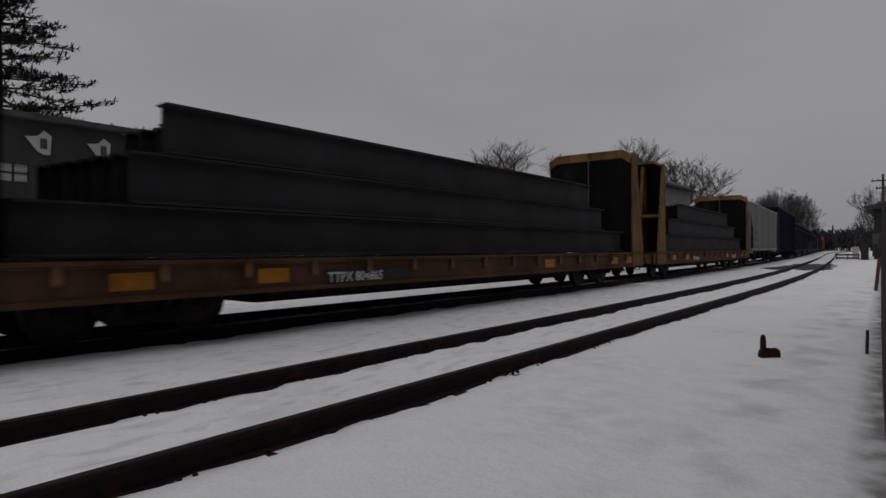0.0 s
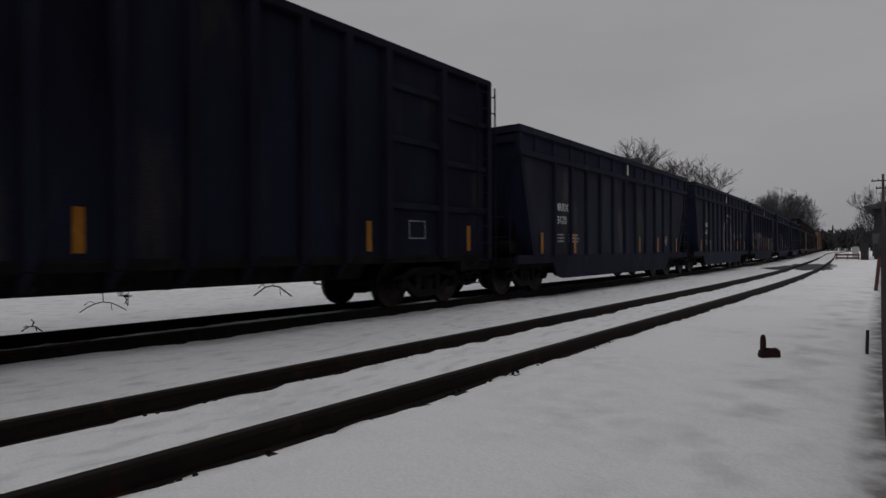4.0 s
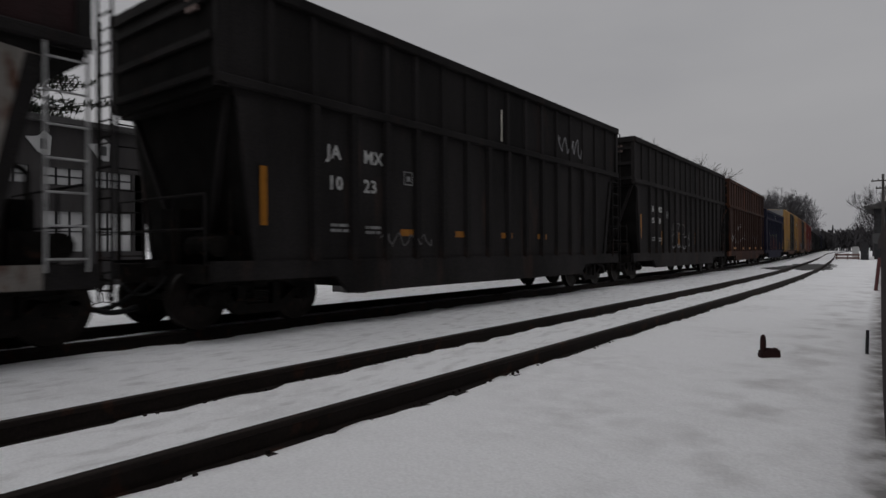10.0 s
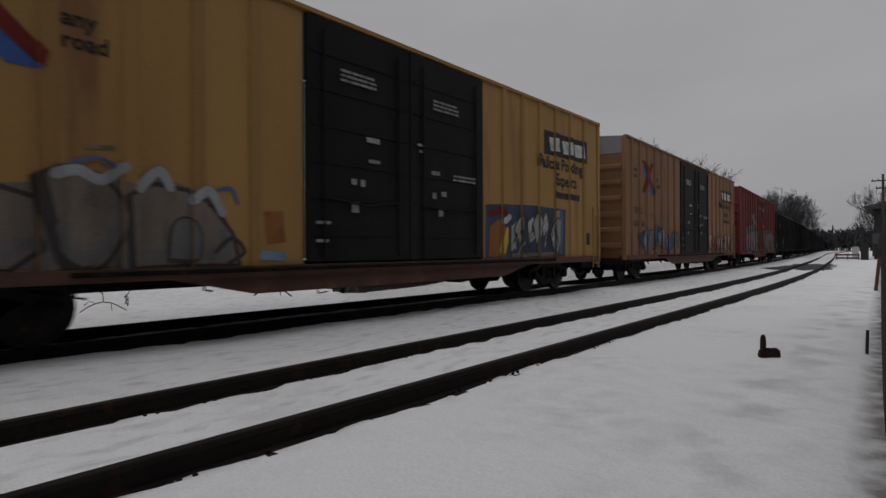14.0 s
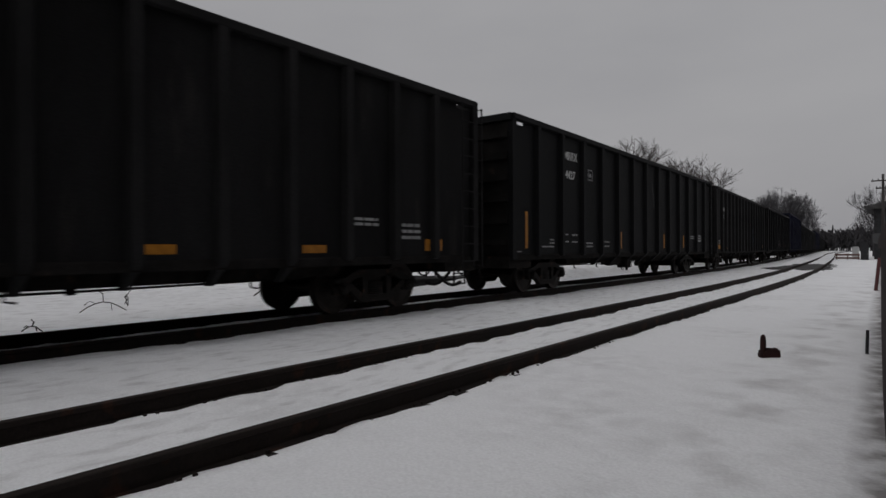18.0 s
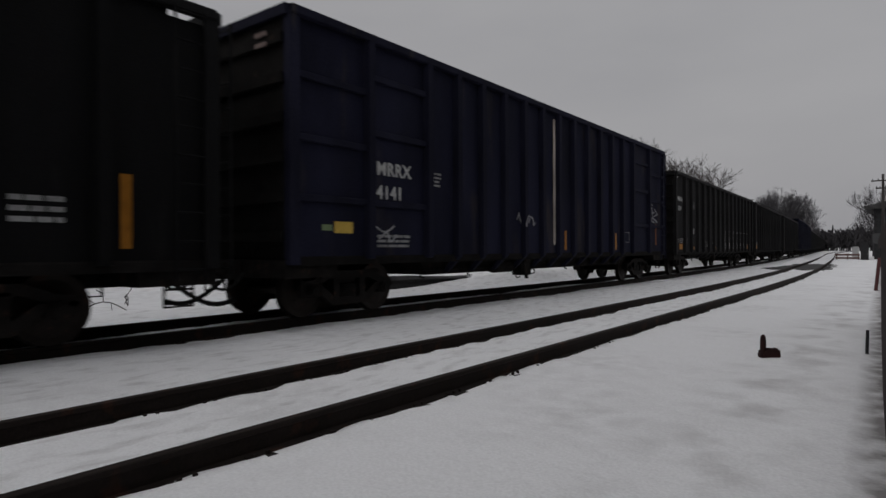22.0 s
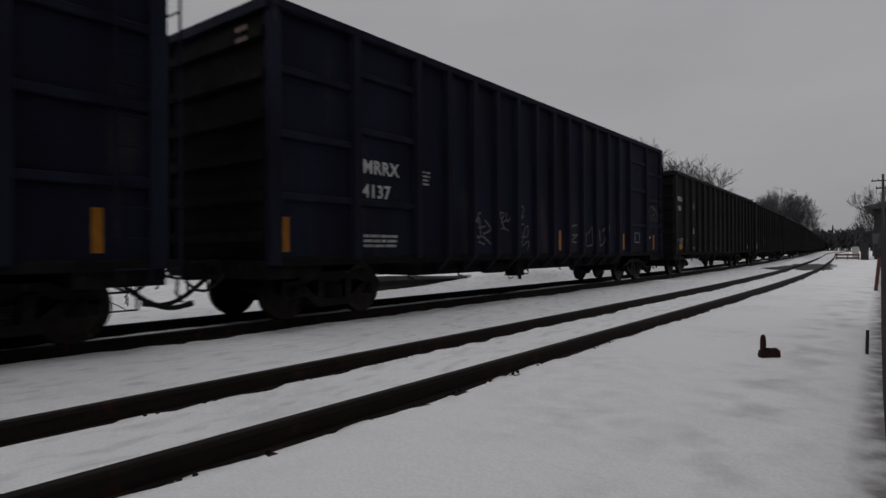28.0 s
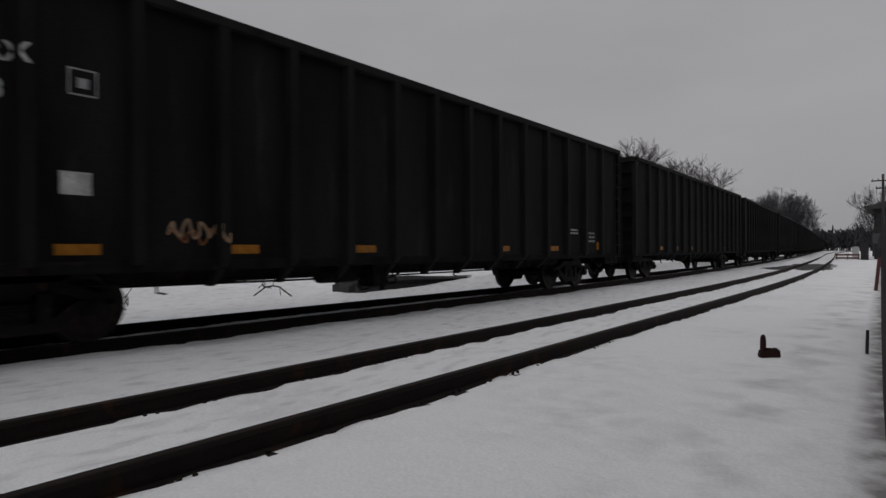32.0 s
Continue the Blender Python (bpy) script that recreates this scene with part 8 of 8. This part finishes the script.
def grey_house():
    h = thing("grey_house", "pale grey two-storey house with snowy hip roof and chimneys", "house")
    x0, x1, y0, y1, top = -22.9, -15.4, 47.5, 56.0, 6.4
    for nm, a in (("wall", (x0, x1, y0, y0 + 0.2, 0, top)), ("wall", (x1 - 0.2, x1, y0 + 0.2, y1, 0, top)), ("wall", (x0, x0 + 0.2, y0 + 0.2, y1, 0, top)), ("wall", (x0 + 0.2, x1 - 0.2, y1 - 0.2, y1, 0, top))):
        bm = bmesh.new()
        box(bm, *a)
        part(nm, bm, HOUSE_GREY, h)
    bm = bmesh.new()
    e = 0.45
    lo = [bm.verts.new(v) for v in ((x0 - e, y0 - e, top), (x1 + e, y0 - e, top), (x1 + e, y1 + e, top), (x0 - e, y1 + e, top))]
    lo2 = [bm.verts.new(v.co + Vector((0, 0, 0.16))) for v in lo]
    hi = [bm.verts.new(v) for v in ((x0 + 0.6, y0 + 0.9, 7.95), (x1 - 3.2, y0 + 1.2, 8.3), (x1 - 3.2, y1 - 1.2, 8.3), (x0 + 0.6, y1 - 0.9, 7.95))]
    bm.faces.new(lo)
    bm.faces.new(hi)
    for i in range(4):
        j = (i + 1) % 4
        bm.faces.new((lo[i], lo[j], lo2[j], lo2[i]))
        bm.faces.new((lo2[i], lo2[j], hi[j], hi[i]))
    roof = part("roof", bm, ROOF_DARK, h)
    bm = bmesh.new()
    prism(bm, [(x0 + 0.9, y0 + 1.3), (x1 - 3.4, y0 + 1.5), (x1 - 3.4, y1 - 1.5), (x0 + 0.9, y1 - 1.3)], "z", 7.9, 8.36)
    part("snow_cap", bm, SNOW, roof)
    for x, w, z in ((-18.6, 0.14, 8.9), (-17.75, 0.3, 8.72), (-16.9, 0.25, 7.95), (-16.2, 0.3, 7.4), (-15.7, 0.22, 7.0)):
        bm = bmesh.new()
        box(bm, x - w, x + w, y0 + 1.5, y0 + 1.5 + 2 * w, 6.5, z)
        box(bm, x - w - 0.08, x + w + 0.08, y0 + 1.42, y0 + 1.58 + 2 * w, z, z + 0.14)
        part("chimney", bm, ROOF_DARK, roof)
    for x in (-21.5, -19.0, -16.6):
        for z in (1.2, 4.6):
            bm = bmesh.new()
            box(bm, x - 0.5, x + 0.5, y0 - 0.03, y0 - 0.005, z, z + 1.5)
            w = part("window", bm, GLASS, h)
            bm = bmesh.new()
            for a in ((x - 0.58, x - 0.5, z - 0.08, z + 1.58), (x + 0.5, x + 0.58, z - 0.08, z + 1.58), (x - 0.5, x + 0.5, z + 1.5, z + 1.58), (x - 0.5, x + 0.5, z - 0.08, z), (x - 0.5, x + 0.5, z + 0.73, z + 0.78)):
                box(bm, a[0], a[1], y0 - 0.06, y0 - 0.004, a[2], a[3])
            part("window_frame", bm, GALV, w)


grey_house()


def trackside_building():
    b = thing("trackside_building", "dark wooden trackside building with overhanging eaves", "building")
    x0, x1, y0, y1, top = -3.0, 9.0, 84.0, 96.0, 5.9
    for nm, a in (("wall", (x0, x1, y0, y0 + 0.25, 0, top)), ("wall", (x0, x0 + 0.25, y0 + 0.25, y1, 0, top)), ("wall", (x1 - 0.25, x1, y0 + 0.25, y1, 0, top)), ("wall", (x0 + 0.25, x1 - 0.25, y1 - 0.25, y1, 0, top))):
        bm = bmesh.new()
        box(bm, *a)
        part(nm, bm, DARK_CAB, b)
    bm = bmesh.new()
    prism(bm, [(x0 - 0.9, top - 0.1), (x1 + 0.9, top - 0.1), (x1 + 0.9, top + 0.15), ((x0 + x1) / 2, top + 2.0), (x0 - 0.9, top + 0.15)], "y", y0 - 0.8, y1 + 0.8)
    part("roof", bm, ROOF_DARK, b)
    for x in (-1.6, 0.8, 3.2):
        for z in (1.0, 3.7):
            bm = bmesh.new()
            box(bm, x - 0.45, x + 0.45, y0 - 0.04, y0 - 0.005, z, z + 1.3)
            part("window", bm, GLASS, b)


trackside_building()


# ---- things by the track ----
def utility_pole():
    p = thing("utility_pole", "weathered wooden utility pole with two short crossarms", "pole")
    bm = bmesh.new()
    tube(bm, (0, 0, -0.3), (0, 0, 8.7), 0.16, 0.11, 12)
    part("shaft", bm, POLE_WOOD, p)
    for z, w in ((8.05, 0.95), (7.3, 0.6)):
        bm = bmesh.new()
        box(bm, -w, w, -0.19, -0.1, z - 0.06, z + 0.06)
        arm = part("crossarm", bm, POLE_WOOD, p)
        for x in (-w + 0.1, -w * 0.4, w * 0.4, w - 0.1):
            bm = bmesh.new()
            tube(bm, (x, -0.145, z + 0.06), (x, -0.145, z + 0.22), 0.045, 0.03, 8)
            part("insulator", bm, GLASS, arm)
    p.matrix_basis = pose(-1.9, 74.0, 0)


utility_pole()


def relay_cabinet():
    c = thing("relay_cabinet", "dark tall metal signal cabinet by the crossing", "cabinet")
    bm = bmesh.new()
    box(bm, -0.35, 0.35, -0.3, 0.3, 0.12, 2.0)
    bmesh.ops.bevel(bm, geom=bm.edges[:], offset=0.03, segments=1, affect="EDGES")
    part("body", bm, DARK_CAB, c)
    bm = bmesh.new()
    box(bm, -0.42, 0.42, -0.37, 0.37, 2.0, 2.08)
    part("roof", bm, DARK_CAB, c)
    bm = bmesh.new()
    box(bm, -0.4, 0.4, -0.35, 0.35, -0.1, 0.12)
    part("plinth", bm, CONCRETE, c)
    bm = bmesh.new()
    box(bm, -0.3, 0.3, -0.325, -0.302, 0.25, 1.9)
    d = part("door", bm, DARK_CAB, c)
    bm = bmesh.new()
    box(bm, 0.2, 0.25, -0.36, -0.325, 1.0, 1.2)
    part("handle", bm, CABINET, d)
    c.matrix_basis = pose(-3.7, 80.0, 0)
    bm = bmesh.new()
    box(bm, -0.3, 0.3, -0.2, 0.2, 0, 1.5)
    bmesh.ops.bevel(bm, geom=bm.edges[:], offset=0.05, segments=2, affect="EDGES")
    solid("junction_box", bm, WALL_WHITE, "pale grey metal junction box by the crossing", "cabinet", loc=(-4.75, 84.0, 0))
    f = thing("low_barrier", "faded orange low timber barrier at the crossing", "barrier")
    for z in (0.25, 0.6):
        bm = bmesh.new()
        box(bm, -1.1, 1.1, -0.04, 0.04, z - 0.1, z + 0.1)
        part("rail", bm, material("faded_orange_board", (0.12, 0.072, 0.06), 0.7, 0, 0.25, 3.0), f)
    for x in (-1.0, 0.0, 1.0):
        bm = bmesh.new()
        box(bm, x - 0.05, x + 0.05, 0.04, 0.12, -0.1, 0.75)
        part("post", bm, POLE_WOOD, f)
    f.matrix_basis = pose(-5.2, 79.0, 0)


relay_cabinet()


def sign_board():
    s = thing("sign_board", "grey backed sign board on two posts by the track", "sign")
    bm = bmesh.new()
    box(bm, -0.75, 0.85, -0.03, 0.03, 1.65, 2.35)
    part("board", bm, CABINET, s)
    for x in (-0.25, 0.55):
        bm = bmesh.new()
        box(bm, x - 0.08, x + 0.08, 0.03, 0.15, -0.2, 2.3)
        part("post", bm, DARK_CAB, s)
    s.matrix_basis = pose(-1.15, 51.0, 0)


sign_board()


def red_post():
    p = thing("marker_post", "faded red marker post leaning in the snow", "post")
    bm = bmesh.new()
    tube(bm, (0, 0, -0.2), (0.03, 0, 1.02), 0.05, 0.046, 10)
    part("shaft", bm, PINK_POST, p)
    bm = bmesh.new()
    tube(bm, (0.03, 0, 1.02), (0.031, 0, 1.06), 0.046, 0.03, 10)
    part("cap", bm, PINK_POST, p)
    p.matrix_basis = pose(-0.78, 22.6, 0, 0, 4, 0)


red_post()
_bm = bmesh.new()
tube(_bm, (0, 0, -0.1), (0.012, 0.0, 0.31), 0.021, 0.018, 8)
solid("stake", _bm, DARK_CAB, "thin dark iron stake standing in the snow", "stake", loc=(-0.41, 9.2, 0.02))


def pipe_stub():
    """A rusty fitting: a short upright on a bent horizontal body, half sunk in the snow."""
    s = thing("pipe_stub", "dark red rusty pipe fitting sticking out of the snow", "pipe")
    bm = bmesh.new()
    rings = []
    for z, r in ((-0.05, 0.045), (0.1, 0.046), (0.22, 0.045), (0.27, 0.036), (0.29, 0.016)):
        rings.append([bm.verts.new((-0.1 + r * math.cos(2 * math.pi * k / 12), r * math.sin(2 * math.pi * k / 12), z)) for k in range(12)])
    for a, b in zip(rings, rings[1:]):
        for k in range(12):
            bm.faces.new((a[k], a[(k + 1) % 12], b[(k + 1) % 12], b[k]))
    bm.faces.new(rings[-1])
    part("upright", bm, STUB_RUST, s, smooth=True)
    bm = bmesh.new()
    prism(bm, [(-0.16, -0.05), (-0.165, 0.07), (-0.14, 0.09), (0.0, 0.085), (0.08, 0.115), (0.14, 0.11), (0.17, 0.05), (0.155, -0.05)], "y", -0.07, 0.07)
    bmesh.ops.bevel(bm, geom=bm.edges[:], offset=0.022, segments=2, affect="EDGES")
    part("body", bm, STUB_RUST, s)
    s.matrix_basis = pose(-1.34, 8.22, 0.04, 0, 0, 37) @ Matrix.Diagonal((0.74, 0.76, 0.92, 1))


pipe_stub()


def concrete_block():
    bm = bmesh.new()
    prism(bm, [(-0.55, -0.3), (-0.55, 0.34), (-0.4, 0.5), (0.4, 0.52), (0.55, 0.36), (0.55, -0.3)], "y", -1.5, 5.4)
    bmesh.ops.bevel(bm, geom=bm.edges[:], offset=0.2, segments=3, affect="EDGES")
    bmesh.ops.triangulate(bm, faces=bm.faces[:])
    bmesh.ops.subdivide_edges(bm, edges=bm.edges[:], cuts=3, use_grid_fill=True)
    for v in bm.verts:
        v.co.z *= 1.0 - 0.07 * max(0.0, v.co.y)
        v.co += Vector((tidy_noise(v.co.x, v.co.y, 2.1, v.co.z), tidy_noise(v.co.y, v.co.z, 1.7, 2.0), tidy_noise(v.co.z, v.co.x + v.co.y, 2.0, 4.0))) * 0.07
    solid("concrete_block", bm, CONCRETE, "long low block of weathered dark concrete in a snow bank", "concrete block", loc=(-13.35, 13.7, 0.02))


concrete_block()


def twigs():
    for x, y, rz, k, z in ((-13.5, 9.9, 20, 1.4, 0.1), (-13.0, 5.4, 70, 1.0, 0.1), (-14.2, 6.4, -20, 1.0, 0.1), (-11.15, 3.55, 35, 0.42, 0.06)):
        bm = bmesh.new()
        pts = [Vector((-0.42 + 0.14 * i, 0.03 * math.sin(i * 2.1), 0.02 + 0.2 * math.sin(i * 0.52))) * k for i in range(7)]
        path_tube(bm, pts, 0.02 if k > 1 else 0.011, 5)
        part_way = pts[3]
        path_tube(bm, [part_way, part_way + Vector((0.0, 0.1, 0.16)) * k, part_way + Vector((-0.12, 0.1, 0.24)) * k], 0.011, 4)
        path_tube(bm, [pts[4], pts[4] + Vector((0.02, 0.0, -0.16)) * k], 0.01, 4)
        path_tube(bm, [pts[2], pts[2] + Vector((-0.1, 0.05, 0.05)) * k, pts[2] + Vector((-0.2, 0.05, -0.03)) * k], 0.009, 4)
        o = solid("fallen_branch", bm, BARK, "dark fallen branch lying on the snow", "branch", "fallen branches")
        o.matrix_basis = pose(x, y, z, 0, 0, rz)


twigs()


def platform_wall():
    """Low brick wall at the camera's side, seen along its face."""
    w = tagged(new("wall_platform"), "low dark red brick wall with a stone coping", "wall", kind="structure")
    face = [(-0.02, 2.2), (-0.19, 7.0), (-0.37, 13.0)]
    bm = bmesh.new()
    prism(bm, face + [(1.6, 13.0), (1.6, 2.2)], "z", -0.2, 1.36)
    part("brickwork", bm, BRICK_DK, w)
    bm = bmesh.new()
    prism(bm, [(a - 0.03, b) for a, b in face] + [(1.65, 13.0), (1.65, 2.2)], "z", 1.36, 1.44)
    part("coping", bm, BRICK_DK, w)


platform_wall()


def unseen_walls():
    """Unseen walls and roof by the camera, added to cut light on the train's sides."""
    w = tagged(new("wall_depot"), "unseen plain dark walls that keep light off the train", "wall", kind="structure")
    for a in ((3.0, 3.3, -48, 16, 0, 8.5), (3.3, 15, 15.7, 16, 0, 8.5), (3.3, 15, -48, -47.7, 0, 8.5), (15, 15.3, -48, 16, 0, 8.5)):
        bm = bmesh.new()
        box(bm, *a)
        part("brickwork", bm, BRICK_DK, w)
    bm = bmesh.new()
    box(bm, 2.4, 16, -48.6, 16.6, 8.5, 8.8)
    part("roof", bm, ROOF_DARK, w)


unseen_walls()


# ---- motion ----
def wagon_pose(mid, pivot):
    a, b = main_line(mid - pivot), main_line(mid + pivot)
    d = b - a
    return Matrix.Translation((a + b) / 2) @ Matrix.Rotation(math.atan2(-d.x, d.y), 4, "Z")


def motions():
    times = lerp_grid(0.0, 32.0, 40)
    for car, mid, pivot in TRAIN:
        walk(car, [(t, wagon_pose(mid - SPEED * t, pivot)) for t in times])
    for load, x, y, z, mid in LOADS:
        walk(load, [(t, wagon_pose(mid - SPEED * t, 7.9) @ pose(x, y, z)) for t in times])
    # the wheels of every bogie turn alike: a leading and a trailing axle are keyed, the rest follow the same keys
    turn = SPEED / WHEEL_R
    keyed = {}
    for car, _, _ in TRAIN:
        for bogie in car.children:
            if not bogie.name.startswith("bogie"):
                continue
            for w in bogie.children:
                if not w.name.startswith("wheelset"):
                    continue
                side = 1 if w.location.y > 0 else -1
                if side not in keyed:
                    walk(w, [(k / FPS, Matrix.Translation((0, side * 0.89, WHEEL_R)) @ Matrix.Rotation(turn * k / FPS, 4, "X")) for k in range(32 * FPS + 1)])
                    keyed[side] = w
                else:
                    w.rotation_mode = "QUATERNION"
                    data = w.animation_data_create()
                    data.action = keyed[side].animation_data.action
                    data.action_slot = keyed[side].animation_data.action_slot


motions()
